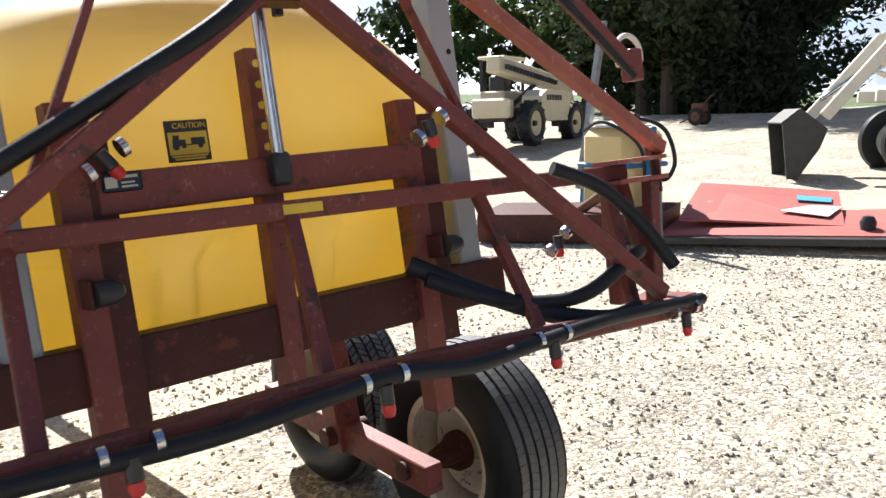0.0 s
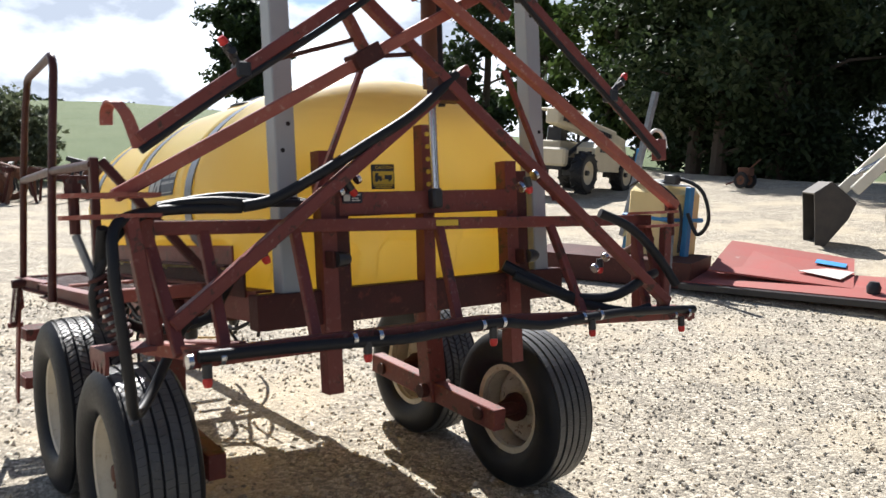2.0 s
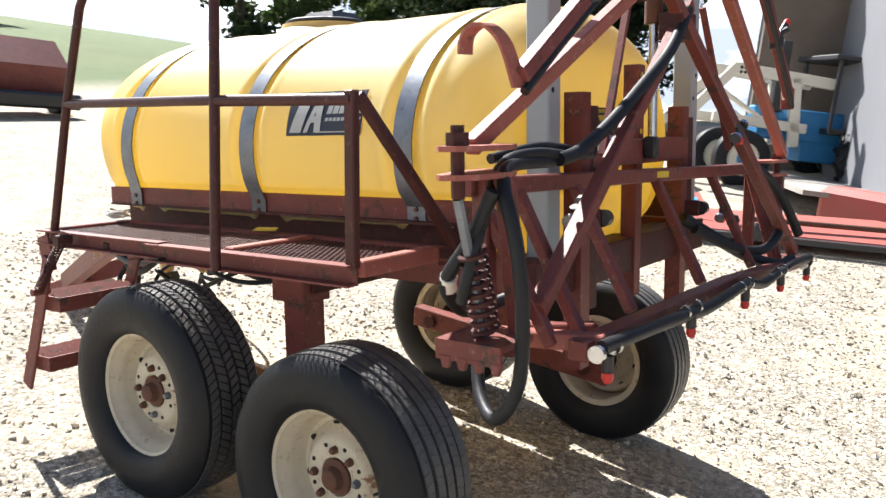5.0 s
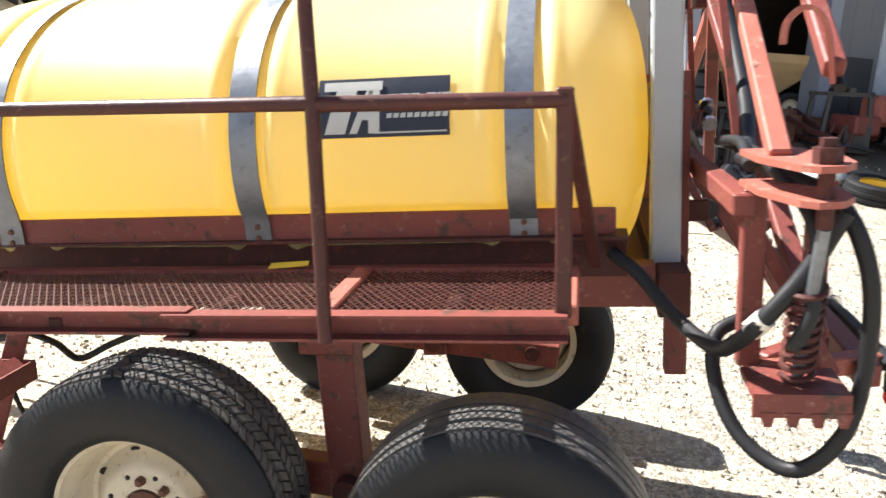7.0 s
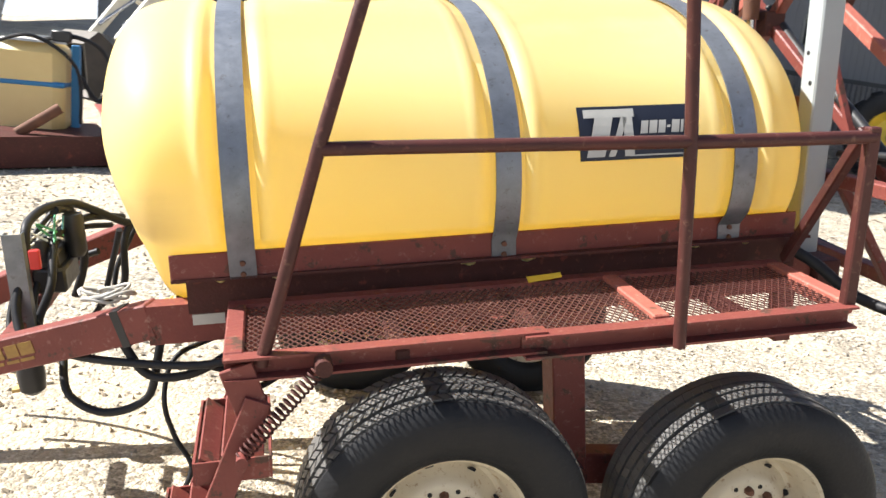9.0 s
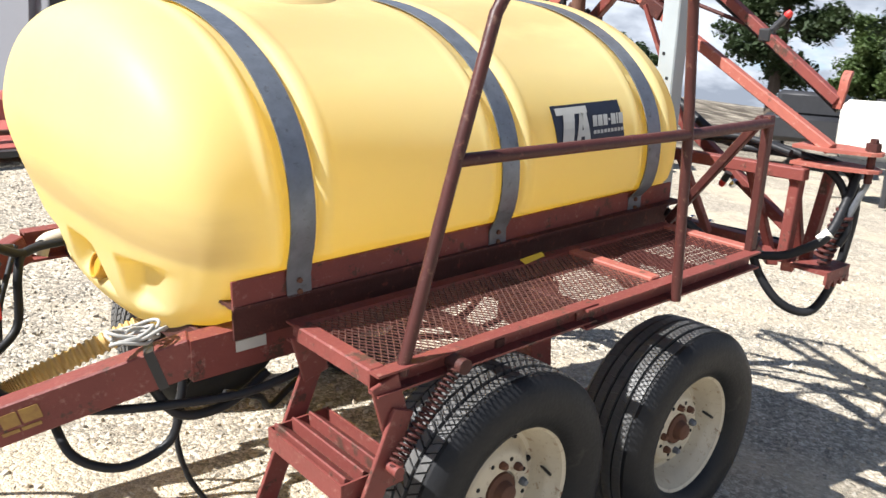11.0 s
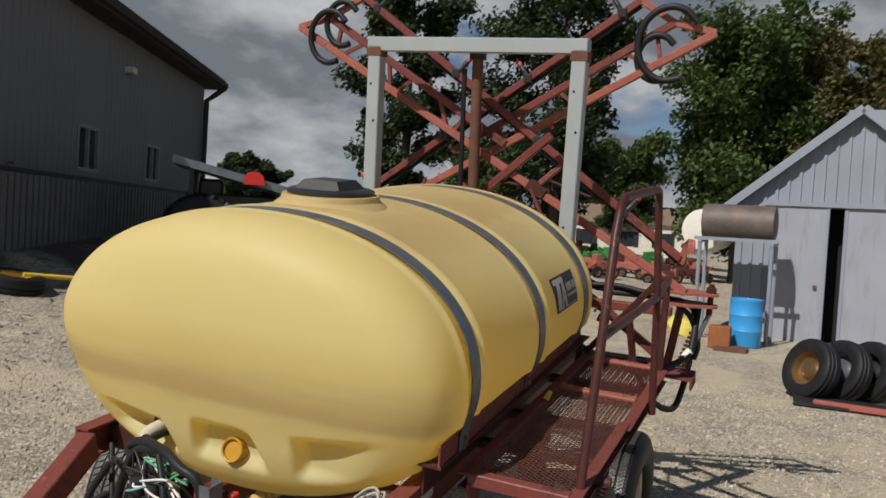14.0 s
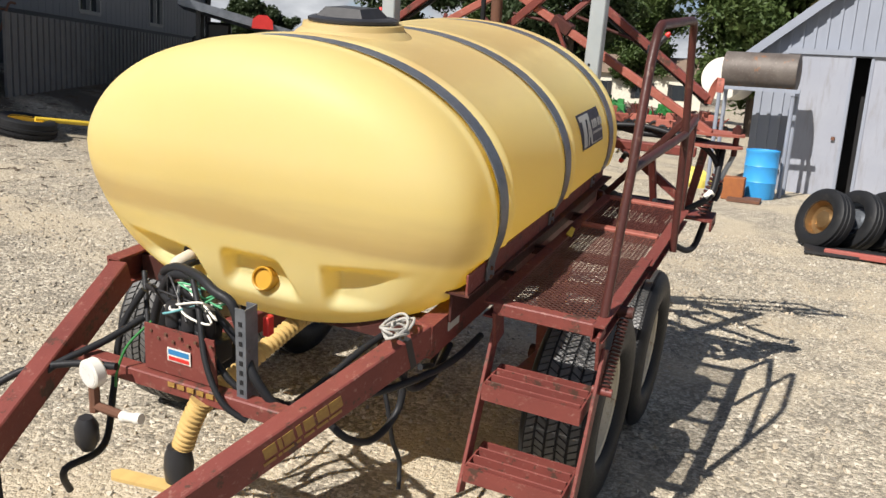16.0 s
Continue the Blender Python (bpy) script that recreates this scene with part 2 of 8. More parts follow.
SIDING_DARK = material("charcoal_wainscot", (0.05, 0.052, 0.055), 0.6, 0.0, (0.04, 0.042, 0.045), 1.2, 0.6)
SHED = material("lavender_grey_metal", (0.265, 0.29, 0.345), 0.55, 0.1, (0.21, 0.23, 0.275), 1.2, 0.6, bump=0.08, spots=(0.3, 0.29, 0.3), spot_at=0.68, spot_scale=3)
# near-black: holes, door sign, and painted shade behind the shed doors
DARK = material("black_and_gap_shade", (0.015, 0.015, 0.016), 0.9)
HOUSE = material("white_house_siding", (0.7, 0.66, 0.55), 0.7)
ROOF = material("dark_roofing", (0.04, 0.036, 0.034), 0.8)
GREEN = material("green_machine_paint", (0.03, 0.2, 0.05), 0.5)
ORANGE = material("orange_machine_paint", (0.42, 0.1, 0.03), 0.6, 0.0, (0.3, 0.08, 0.03), 6, 0.6)
SHEET_RED = material("faded_red_sheet", (0.36, 0.075, 0.06), 0.6, 0.0, (0.3, 0.1, 0.08), 3, 0.5, fine=(0.25, 0.13, 0.1), bump=0.2, spots=(0.4, 0.26, 0.22), spot_at=0.66, spot_scale=3)
BARK = material("tree_bark", (0.1, 0.075, 0.055), 0.9, 0.0, (0.06, 0.045, 0.035), 12, 0.6, bump=0.6, bump_scale=40)


def leaf_material(name, a, b):
    m = material(name, a, 0.6, 0.0, b, 0.9, 0.5, translucent=0.3)
    return m


LEAF = leaf_material("leaves_green", (0.045, 0.085, 0.022), (0.085, 0.115, 0.03))
LEAF_OLIVE = leaf_material("leaves_olive", (0.085, 0.095, 0.03), (0.13, 0.105, 0.04))
LEAF_PALE = leaf_material("leaves_grey_green", (0.1, 0.125, 0.07), (0.145, 0.16, 0.09))
LEAF_DARK = leaf_material("leaves_dark", (0.027, 0.047, 0.018), (0.042, 0.062, 0.021))


# ---------------------------------------------------------------- shapes
def thing(name, label, category, at=None, group="", kind=""):
    ob = new(name)
    ob.empty_display_size = 0.2
    if at is not None:
        ob.matrix_world = at if isinstance(at, Matrix) else Matrix.Translation(at)
    return tagged(ob, label, category, group, kind)


def part(name, bm, mat, parent=None, label="", smooth=True, bevel=0.0, kind=""):
    """Links a bmesh as one mesh object under a thing or a part."""
    if bevel:
        bmesh.ops.bevel(bm, geom=[e for e in bm.edges if e.calc_face_angle(0) > 0.6], offset=bevel, segments=1, affect="EDGES")
    me = bpy.data.meshes.new(name)
    bmesh.ops.recalc_face_normals(bm, faces=bm.faces)
    bm.to_mesh(me)
    bm.free()
    me.materials.append(mat)
    if smooth:
        me.polygons.foreach_set("use_smooth", [True] * len(me.polygons))
        me.set_sharp_from_angle(angle=radians(38))
    ob = new(name, me)
    ob.parent = parent
    return tagged(ob, label, kind=kind)


def box(bm, c, s, rot=None):
    """A block of size s round c; rot: a 3x3 or 4x4 turn."""
    r = bmesh.ops.create_cube(bm, size=1.0)
    m = Matrix.Translation(c) @ (rot.to_4x4() if rot else Matrix()) @ Matrix.Diagonal((*s, 1))
    bmesh.ops.transform(bm, matrix=m, verts=r["verts"])
    return bm


def turn_to(way, up=(0, 0, 1)):
    """A turn whose x runs along way and whose z is as near up as can be."""
    x = Vector(way).normalized()
    y = Vector(up).cross(x)
    if y.length < 1e-4:
        y = Vector((0, 1, 0))
    y.normalize()
    return Matrix((x, y, x.cross(y))).transposed()


def beam(bm, p, q, w, h, up=(0, 0, 1)):
    """A bar of width w and height h from p to q."""
    p, q = Vector(p), Vector(q)
    return box(bm, (p + q) / 2, ((q - p).length, w, h), turn_to(q - p, up))


def new_beam(p, q, w, h, up=(0, 0, 1)):
    return beam(bmesh.new(), p, q, w, h, up)


def channel(bm, p, q, w, h, t=0.008, up=(0, 0, 1), side=1):
    """A U-shaped steel section from p to q; its web faces to one side."""
    p, q = Vector(p), Vector(q)
    r = turn_to(q - p, up)
    o, i, hh, hi = side * w / 2, side * (w / 2 - t), h / 2, h / 2 - t
    prof = ((o, -hh), (o, hh), (-o, hh), (-o, hi), (i, hi), (i, -hi), (-o, -hi), (-o, -hh))
    a, b = [[bm.verts.new(c + r @ Vector((0, y, z))) for y, z in prof] for c in (p, q)]
    for k in range(8):
        bm.faces.new((a[k], a[(k + 1) % 8], b[(k + 1) % 8], b[k]))
    for v, turn in ((a, -1), (b, 1)):
        for f in ((0, 1, 4, 5), (1, 2, 3, 4), (0, 5, 6, 7)):
            bm.faces.new([v[n] for n in f][::turn])
    return bm


def pipe(bm, pts, radius, seg=8, closed=False, caps=True):
    """A round bar or hose through the points."""
    pts = [Vector(p) for p in pts]
    n = len(pts)
    rings, side = [], None
    for i, p in enumerate(pts):
        a = pts[i - 1] if (i or closed) else p
        b = pts[(i + 1) % n] if (i < n - 1 or closed) else p
        t = (b - a).normalized()
        if side is None:
            side = t.orthogonal().normalized()
        side = (side - t * side.dot(t)).normalized()
        up = t.cross(side)
        rr = radius[i] if isinstance(radius, (list, tuple)) else radius
        rings.append([bm.verts.new(p + rr * (math.cos(k * 2 * math.pi / seg) * side + math.sin(k * 2 * math.pi / seg) * up)) for k in range(seg)])
    for i in range(n if closed else n - 1):
        a, b = rings[i], rings[(i + 1) % n]
        for k in range(seg):
            bm.faces.new((a[k], a[(k + 1) % seg], b[(k + 1) % seg], b[k]))
    if caps and not closed:
        bm.faces.new(rings[0][::-1]), bm.faces.new(rings[-1])
    return bm


def curve(pts, steps=6):
    """A smooth line through the points."""
    pts = [Vector(p) for p in pts]
    out = []
    for i in range(len(pts) - 1):
        p0, p1, p2, p3 = pts[max(i - 1, 0)], pts[i], pts[i + 1], pts[min(i + 2, len(pts) - 1)]
        for k in range(steps):
            s = k / steps
            out.append(0.5 * (2 * p1 + (p2 - p0) * s + (2 * p0 - 5 * p1 + 4 * p2 - p3) * s * s + (3 * p1 - p0 - 3 * p2 + p3) * s ** 3))
    return out + [pts[-1]]


def lathe(bm, profile, seg=32, at=Matrix(), closed=False):
    """Turns (radius, height) pairs round z, then moves by at."""
    rings = []
    for r, z in profile:
        if r < 1e-5:
            rings.append([bm.verts.new(at @ Vector((0, 0, z)))])
        else:
            rings.append([bm.verts.new(at @ Vector((r * math.cos(k * 2 * math.pi / seg), r * math.sin(k * 2 * math.pi / seg), z))) for k in range(seg)])
    pairs = list(zip(rings, rings[1:])) + ([(rings[-1], rings[0])] if closed else [])
    for a, b in pairs:
        for k in range(seg):
            j = (k + 1) % seg
            if len(a) == 1 and len(b) == 1:
                continue
            if len(a) == 1:
                bm.faces.new((a[0], b[k], b[j]))
            elif len(b) == 1:
                bm.faces.new((a[k], a[j], b[0]))
            else:
                bm.faces.new((a[k], a[j], b[j], b[k]))
    return bm


def coil(c0, c1, radius, turns, wire, seg=12):
    """A spring between two points."""
    c0, c1 = Vector(c0), Vector(c1)
    r = turn_to(c1 - c0, (0, 1, 0.3))
    n = turns * seg
    pts = [c0.lerp(c1, i / n) + r @ Vector((0, radius * math.cos(i * 2 * math.pi / seg), radius * math.sin(i * 2 * math.pi / seg))) for i in range(n + 1)]
    return pipe(bmesh.new(), pts, wire, 6)


def plate(bm, pts, thick, normal):
    """A flat plate with the outline pts, as thick as given along normal."""
    off = Vector(normal).normalized() * thick
    a = [bm.verts.new(Vector(p)) for p in pts]
    b = [bm.verts.new(Vector(p) + off) for p in pts]
    bm.faces.new(a[::-1]), bm.faces.new(b)
    for i in range(len(a)):
        j = (i + 1) % len(a)
        bm.faces.new((a[i], a[j], b[j], b[i]))
    return bm


def letters(text, size, m, mat, parent, name="lettering", label="", shear=0.0):
    """Flat lettering in the built-in font, turned into a thin mesh."""
    cu = bpy.data.curves.new(name, "FONT")
    cu.body, cu.size, cu.align_x, cu.align_y, cu.extrude, cu.shear = text, size, "CENTER", "CENTER", 0.0006, shear
    tmp = new(name, cu)
    me = bpy.data.meshes.new_from_object(tmp)
    bpy.data.objects.remove(tmp)
    me.materials.append(mat)
    ob = new(name, me)
    ob.parent = parent
    ob.matrix_local = m
    return tagged(ob, label)


Y0 = 0.085  # the machine's middle line
ROOT = Matrix(((0.99258, -0.00284, -0.12158, 0), (-0.00284, 0.99891, -0.04654, 0), (0.12158, 0.04654, 0.99149, -0.135), (0, 0, 0, 1)))
sprayer = thing("crop_sprayer", "pull-type crop sprayer with yellow tank and worn red frame on gravel", "farm sprayer", ROOT)


def level(x, y, h):
    """The machine's own height at which a point lies h above the ground."""
    return (h + 0.135 - 0.12158 * x - 0.04654 * y) / 0.99149


# ---------------------------------------------------------------- tank
TA, TB, TZ = 0.77, 0.495, 1.355
T_FRONT, T_REAR = -0.838, 1.285
BANDS = (-0.458, 0.25, 0.945)


F_LEN, R_LEN = 0.335, 0.3


def end_scale(x):
    """How far the tank's section has shrunk towards its domed ends."""
    if x < T_FRONT + F_LEN:
        d, n, m = (T_FRONT + F_LEN - x) / F_LEN, 4.2, 3.1
    elif x > T_REAR - R_LEN:
        d, n, m = (x - T_REAR + R_LEN) / R_LEN, 2.8, 2.8
    else:
        return 1.0
    return max(1 - min(d, 1) ** n, 0.0) ** (1 / m)


def ease(v):
    v = min(max(v, 0.0), 1.0)
    return v * v * (3 - 2 * v)


def rounded_box(u, v, w, h):
    """1 inside a soft box of half sizes w and h, 0 outside."""
    q = max(abs(u) / w, abs(v) / h, (abs(u) / w + abs(v) / h) / 1.75)
    s = min(max((1.06 - q) / 0.13, 0), 1)
    return s * s * (3 - 2 * s)


def tank_point(x, a, lift=0.0):
    """The point of the tank's skin at length x and angle a."""
    s = end_scale(x)
    groove = 0.0
    for b in BANDS:
        d = abs(x - b)
        groove += 0.013 * min(max((0.066 - d) / 0.02, 0), 1) - 0.007 * math.exp(-((d - 0.085) / 0.018) ** 2)
    groove *= 1.0 if s > 0.97 else 0.0
    k = s * (1 - groove / 0.6) + lift / 0.6
    c, n = math.cos(a), math.sin(a)
    e = 2 / 2.12
    y = math.copysign(abs(c) ** e, c) * TA * k
    z = math.copysign(abs(n) ** e, n) * (TB if n > 0 else 0.455) * k
    return Vector((x, Y0 - 0.012 + y, TZ + z))


def build_tank():
    bm = bmesh.new()
    xs = [T_FRONT + F_LEN * (1 - math.cos(i / 90 * math.pi / 2)) for i in range(2, 91)]
    grooves = sorted({b + o for b in BANDS for o in (-0.115, -0.1, -0.085, -0.072, -0.062, -0.05, 0.05, 0.062, 0.072, 0.085, 0.1, 0.115)})
    xs += [g for g in grooves if xs[-1] + 0.004 < g < T_REAR - R_LEN - 0.004]
    xs += [T_REAR - R_LEN + R_LEN * math.sin(i / 56 * math.pi / 2) for i in range(0, 56)]
    xs = sorted(xs)
    seg = 360
    rings = []
    for x in xs:
        ring = []
        for k in range(seg):
            p = tank_point(x, k * 2 * math.pi / seg)
            ring.append(bm.verts.new(p))
        rings.append(ring)
    for a, b in zip(rings, rings[1:]):
        for k in range(seg):
            bm.faces.new((a[k], a[(k + 1) % seg], b[(k + 1) % seg], b[k]))
    # the domed ends: rings shrinking to a point in the end's plane
    for ring, x in ((rings[0], T_FRONT), (rings[-1], T_REAR)):
        last = ring
        first = [v.co.copy() for v in ring]
        mid = Vector((x, Y0 - 0.012, TZ))
        for s in [0.975 - 0.025 * i for i in range(38)]:
            now = [bm.verts.new(mid.lerp(c, s)) for c in first]
            for k in range(seg):
                bm.faces.new((last[k], last[(k + 1) % seg], now[(k + 1) % seg], now[k]))
            last = now
        tip = bm.verts.new(mid)
        for k in range(seg):
            bm.faces.new((last[k], last[(k + 1) % seg], tip))
    # pockets moulded low into both ends, a shallow waist line round the belly
    for v in bm.verts:
        x, y, z = v.co
        if x < T_FRONT + 0.4:
            push = 0.0
            if z < TZ + 0.18:
                v.co.x += 0.07 * ease((TZ + 0.18 - z) / 0.4) * min(max(1.25 * (T_FRONT + 0.4 - x) / 0.4, 0), 1)
            x = v.co.x
            for ya, yb, top, tilt, wall, wa, wb in ((-0.06, 0.17, 1.168, 0.0, -0.7, 0.05, 0.04), (-0.56, -0.22, 1.18, -0.12, -0.69, 0.28, 0.04), (0.3, 0.56, 1.155, 0.08, -0.65, 0.04, 0.16)):
                t = top + tilt * (y - yb)
                low = ya - 0.55 * max(t - z, 0) if wa < 0.1 else ya
                deep = min(max(wall - x, 0.0), 0.085)
                push = max(push, deep * ease((y - low) / wa) * ease((yb - y) / wb + 0.5) * ease((t - z) / 0.04 + 0.3) * ease((z - 1.02) / 0.06))
            v.co.x += push
        if x > T_REAR - 0.35:
            push = 0.0
            for cy in (-0.33, 0.06, 0.43):
                push += 0.026 * rounded_box(y - cy, z - 1.02, 0.15, 0.19)
            v.co.x -= push
        # the belly sits inside the near saddle
        lim = -0.651 + 0.0205 * (x + 0.57)
        if v.co.y < lim and -0.68 < x < 1.25:
            v.co.y += (lim - v.co.y) * ease((1.24 - z) / 0.03)
        v.co.y += 0.002 * math.sin(5 * x + 3 * z)
    return bm


shell = build_tank()
skin = BVHTree.FromBMesh(shell)
tank = part("tank", shell, YELLOW, sprayer, "yellow translucent poly tank, sun-bleached on top")
# filler neck and hinged lid
neck = bmesh.new()
lid_x, lid_y, top = -0.1, Y0 - 0.01, TZ + TB
lathe(neck, [(0.25, -0.05), (0.21, -0.004), (0.19, 0.01), (0.184, 0.03), (0.15, 0.032)], 48, Matrix.Translation((lid_x, lid_y, top)))
part("filler_neck", neck, YELLOW, tank)
lid = bmesh.new()
lathe(lid, [(0.162, 0.031), (0.167, 0.036), (0.167, 0.046), (0.152, 0.052), (0.138, 0.054), (0.132, 0.048), (0.0, 0.048)], 48, Matrix.Translation((lid_x, lid_y, top)))
part("lid", lid, BLACK, tank, "black plastic screw lid")
hump = bmesh.new()
hx, hy = lid_x + 0.025, lid_y + 0.02
plate(hump, [(hx - 0.1, hy - 0.1, top + 0.046), (hx + 0.1, hy - 0.1, top + 0.046), (hx + 0.1, hy + 0.1, top + 0.046), (hx - 0.1, hy + 0.1, top + 0.046)], 0.036, (0, 0, 1))
for v in hump.verts:
    if v.co.z > top + 0.07:
        v.co.x, v.co.y = hx + (v.co.x - hx) * 0.72, hy + (v.co.y - hy) * 0.72
part("vent_cap", hump, BLACK, tank, smooth=False, bevel=0.006)
at = skin.ray_cast(Vector((-2, 0.03, 1.075)), Vector((1, 0, 0)))[0]
plug = lathe(bmesh.new(), [(0.0, -0.008), (0.032, -0.008), (0.034, 0.002), (0.038, 0.004), (0.041, 0.001), (0.041, -0.05)], 32, Matrix.Translation(at + Vector((-0.035, 0, 0.012))) @ Vector((-1, 0, 0.35)).to_track_quat("Z", "Y").to_matrix().to_4x4())
part("drain_plug", plug, material("amber_plug", (0.52, 0.28, 0.03), 0.45), tank, "amber round plug in the front pocket")

# galvanised straps over the tank
for b in BANDS:
    bm = bmesh.new()
    a0, a1 = radians(-14), radians(194)
    cross = ((-0.035, 0.012), (0.035, 0.012), (0.035, 0.016), (-0.035, 0.016))
    mid_y = Y0 - 0.012
    draw = 0.024 + 0.022 * (b + 0.458)
    tail = lambda side, z: [bm.verts.new((b + dx + 0.02 * (1.2 - z), mid_y + side * (0.75 + lift - (draw if side < 0 else 0.0)), z)) for dx, lift in cross]
    rows = [tail(1, 1.14), tail(1, 1.19)]
    for i in range(61):
        a = a0 + (a1 - a0) * i / 60
        rows.append([bm.verts.new(tank_point(b, a, lift) + Vector((dx, 0, 0))) for dx, lift in cross])
    rows += [tail(-1, 1.19), tail(-1, 1.14)]
    for p, q in zip(rows, rows[1:]):
        for k in range(4):
            bm.faces.new((p[k], p[(k + 1) % 4], q[(k + 1) % 4], q[k]))
    bm.faces.new(rows[0]), bm.faces.new(rows[-1][::-1])
    strap = part("tank_strap", bm, GALV, sprayer, "galvanised steel strap over the tank")
    for side in (-1, 1):
        for z in (1.152, 1.182):
            part("strap_bolt", lathe(bmesh.new(), [(0.0, 0.006), (0.007, 0.006), (0.008, 0.0)], 8, Matrix.Translation((b + 0.001, mid_y + side * (0.766 - (draw if side < 0 else 0.0)), z)) @ Euler((radians(-90 * side), 0, 0)).to_matrix().to_4x4()), RUST, strap)

# maker's sign on the tank: a dark panel with a block mark and unreadable bars

def sign_y(z):
    return Y0 - 0.012 - TA * (1 - abs((z - TZ) / TB) ** 2.12) ** (1 / 2.12)


panel = bmesh.new()
grid = [[panel.verts.new((0.45 + 0.329 * i, sign_y(1.41 + 0.14 * k / 10) - 0.004, 1.41 + 0.14 * k / 10)) for i in (0, 1)] for k in range(11)]
for p, q in zip(grid, grid[1:]):
    panel.faces.new((p[0], p[1], q[1], q[0]))
sign_ob = part("maker_sign", panel, DECAL, tank, "navy sign panel with silver block mark")


def sign_bar(x0, x1, z0, z1, slant=0.0):
    bm = bmesh.new()
    n = 5
    cols = [[bm.verts.new((x + slant * (z - 1.41), sign_y(z) - 0.007, z)) for x in (x0, x1)] for z in [z0 + (z1 - z0) * k / n for k in range(n + 1)]]
    for p, q in zip(cols, cols[1:]):
        bm.faces.new((p[0], p[1], q[1], q[0]))
    return bm


for name, args in (("mark_bar", (0.466, 0.612, 1.522, 1.543, 0.0)), ("mark_stem", (0.464, 0.516, 1.42, 1.522, 0.3)), ("mark_stem", (0.578, 0.606, 1.42, 1.522, 0.0)), ("mark_stem", (0.526, 0.545, 1.42, 1.522, 0.42)), ("mark_stem", (0.545, 0.58, 1.452, 1.472, 0.1)), ("foot_line", (0.592, 0.772, 1.419, 1.423, 0.0))):
    part(name, sign_bar(*args), DECAL_LIGHT, sign_ob, smooth=False)
# the name as a row of plain slanting blocks, a finer row below it
for k, w in enumerate((0.021, 0.023, 0.021, 0.01, 0.023, 0.008, 0.022)):
    x0 = 0.612 + sum((0.021, 0.023, 0.021, 0.01, 0.023, 0.008, 0.022)[:k]) + 0.004 * k
    part("name_block", sign_bar(x0, x0 + w, 1.478 if k != 3 else 1.491, 1.511 if k != 3 else 1.498, 0.2), DECAL_LIGHT, sign_ob, smooth=False)
for k in range(9):
    part("name_block", sign_bar(0.614 + 0.0172 * k, 0.627 + 0.0172 * k, 1.455, 1.466, 0.2), DECAL_LIGHT, sign_ob, smooth=False)

# caution plate on the tank's rear dome
FACE = Matrix(((0, 0, 1, 1.29), (1, 0, 0, -0.072), (0, 1, 0, 1.441), (0, 0, 0, 1)))
plate_bm = bmesh.new()
box(plate_bm, (1.2875, -0.072, 1.441), (0.003, 0.1, 0.092))
caution = part("caution_plate", plate_bm, BLACK, tank, "black and yellow caution plate", bevel=0.001)
for name, c, s in (("picture_field", (1.2895, -0.072, 1.436), (0.002, 0.09, 0.05)), ("text_bar", (1.2895, -0.072, 1.407), (0.002, 0.082, 0.004)), ("text_bar", (1.2895, -0.072, 1.401), (0.002, 0.07, 0.004))):
    part(name, box(bmesh.new(), c, s), YEL, caution, smooth=False)
pic = bmesh.new()
box(pic, (1.291, -0.094, 1.437), (0.002, 0.03, 0.014)), box(pic, (1.291, -0.1, 1.448), (0.002, 0.014, 0.012))
box(pic, (1.291, -0.05, 1.439), (0.002, 0.032, 0.016)), box(pic, (1.291, -0.073, 1.432), (0.002, 0.02, 0.003))
for y, r in ((-0.102, 0.008), (-0.084, 0.005), (-0.045, 0.006)):
    lathe(pic, [(0, 0), (r, 0), (r, 0.002), (0, 0.002)], 14, Matrix.Translation((1.29, y, 1.429)) @ Euler((0, radians(90), 0)).to_matrix().to_4x4())
part("pictogram", pic, BLACK, caution, smooth=False)
letters("CAUTION", 0.017, FACE @ Matrix.Translation((0.006, 0.0335, 0)), YEL, caution)


# ---------------------------------------------------------------- frame and tongue
def rail(name, p, q, w, h, mat=RED, label="", up=(0, 0, 1), parent=sprayer, bevel=0.004):
    return part(name, new_beam(p, q, w, h, up), mat, parent, label, smooth=False, bevel=bevel)


YL, YR = -0.56, 0.63
for s, y in ((-1, YL), (1, YR)):
    bm = bmesh.new()
    channel(bm, (-0.72 if s < 0 else -0.79, y, 1.0), (1.27, y, 1.0), 0.06, 0.11, 0.009, side=s)
    part("frame_rail", bm, RED, sprayer, smooth=False)
    # saddle angle that carries the tank
    ys = Y0 - 0.012 + s * 0.746
    x0 = -0.64 if s < 0 else -0.44
    # the near saddle draws in a little towards the rear
    yf, yr = (ys + 0.012, ys + 0.048) if s < 0 else (ys, ys)
    part("tank_saddle", new_beam((x0, yf, 1.176), (1.172, yr, 1.176), 0.008, 0.074), RED, sprayer, smooth=False, bevel=0.002)
    # flange and web take the darker red for the shade below the saddle
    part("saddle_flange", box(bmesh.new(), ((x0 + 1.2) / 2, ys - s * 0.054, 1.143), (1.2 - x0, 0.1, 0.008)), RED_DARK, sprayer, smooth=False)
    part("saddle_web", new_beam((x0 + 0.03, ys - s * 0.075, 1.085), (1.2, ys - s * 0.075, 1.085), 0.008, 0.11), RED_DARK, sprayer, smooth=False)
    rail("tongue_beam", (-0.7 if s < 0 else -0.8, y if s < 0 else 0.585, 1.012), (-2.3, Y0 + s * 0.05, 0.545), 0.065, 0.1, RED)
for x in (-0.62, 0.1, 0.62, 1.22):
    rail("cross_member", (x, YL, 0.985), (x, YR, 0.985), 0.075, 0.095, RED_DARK)
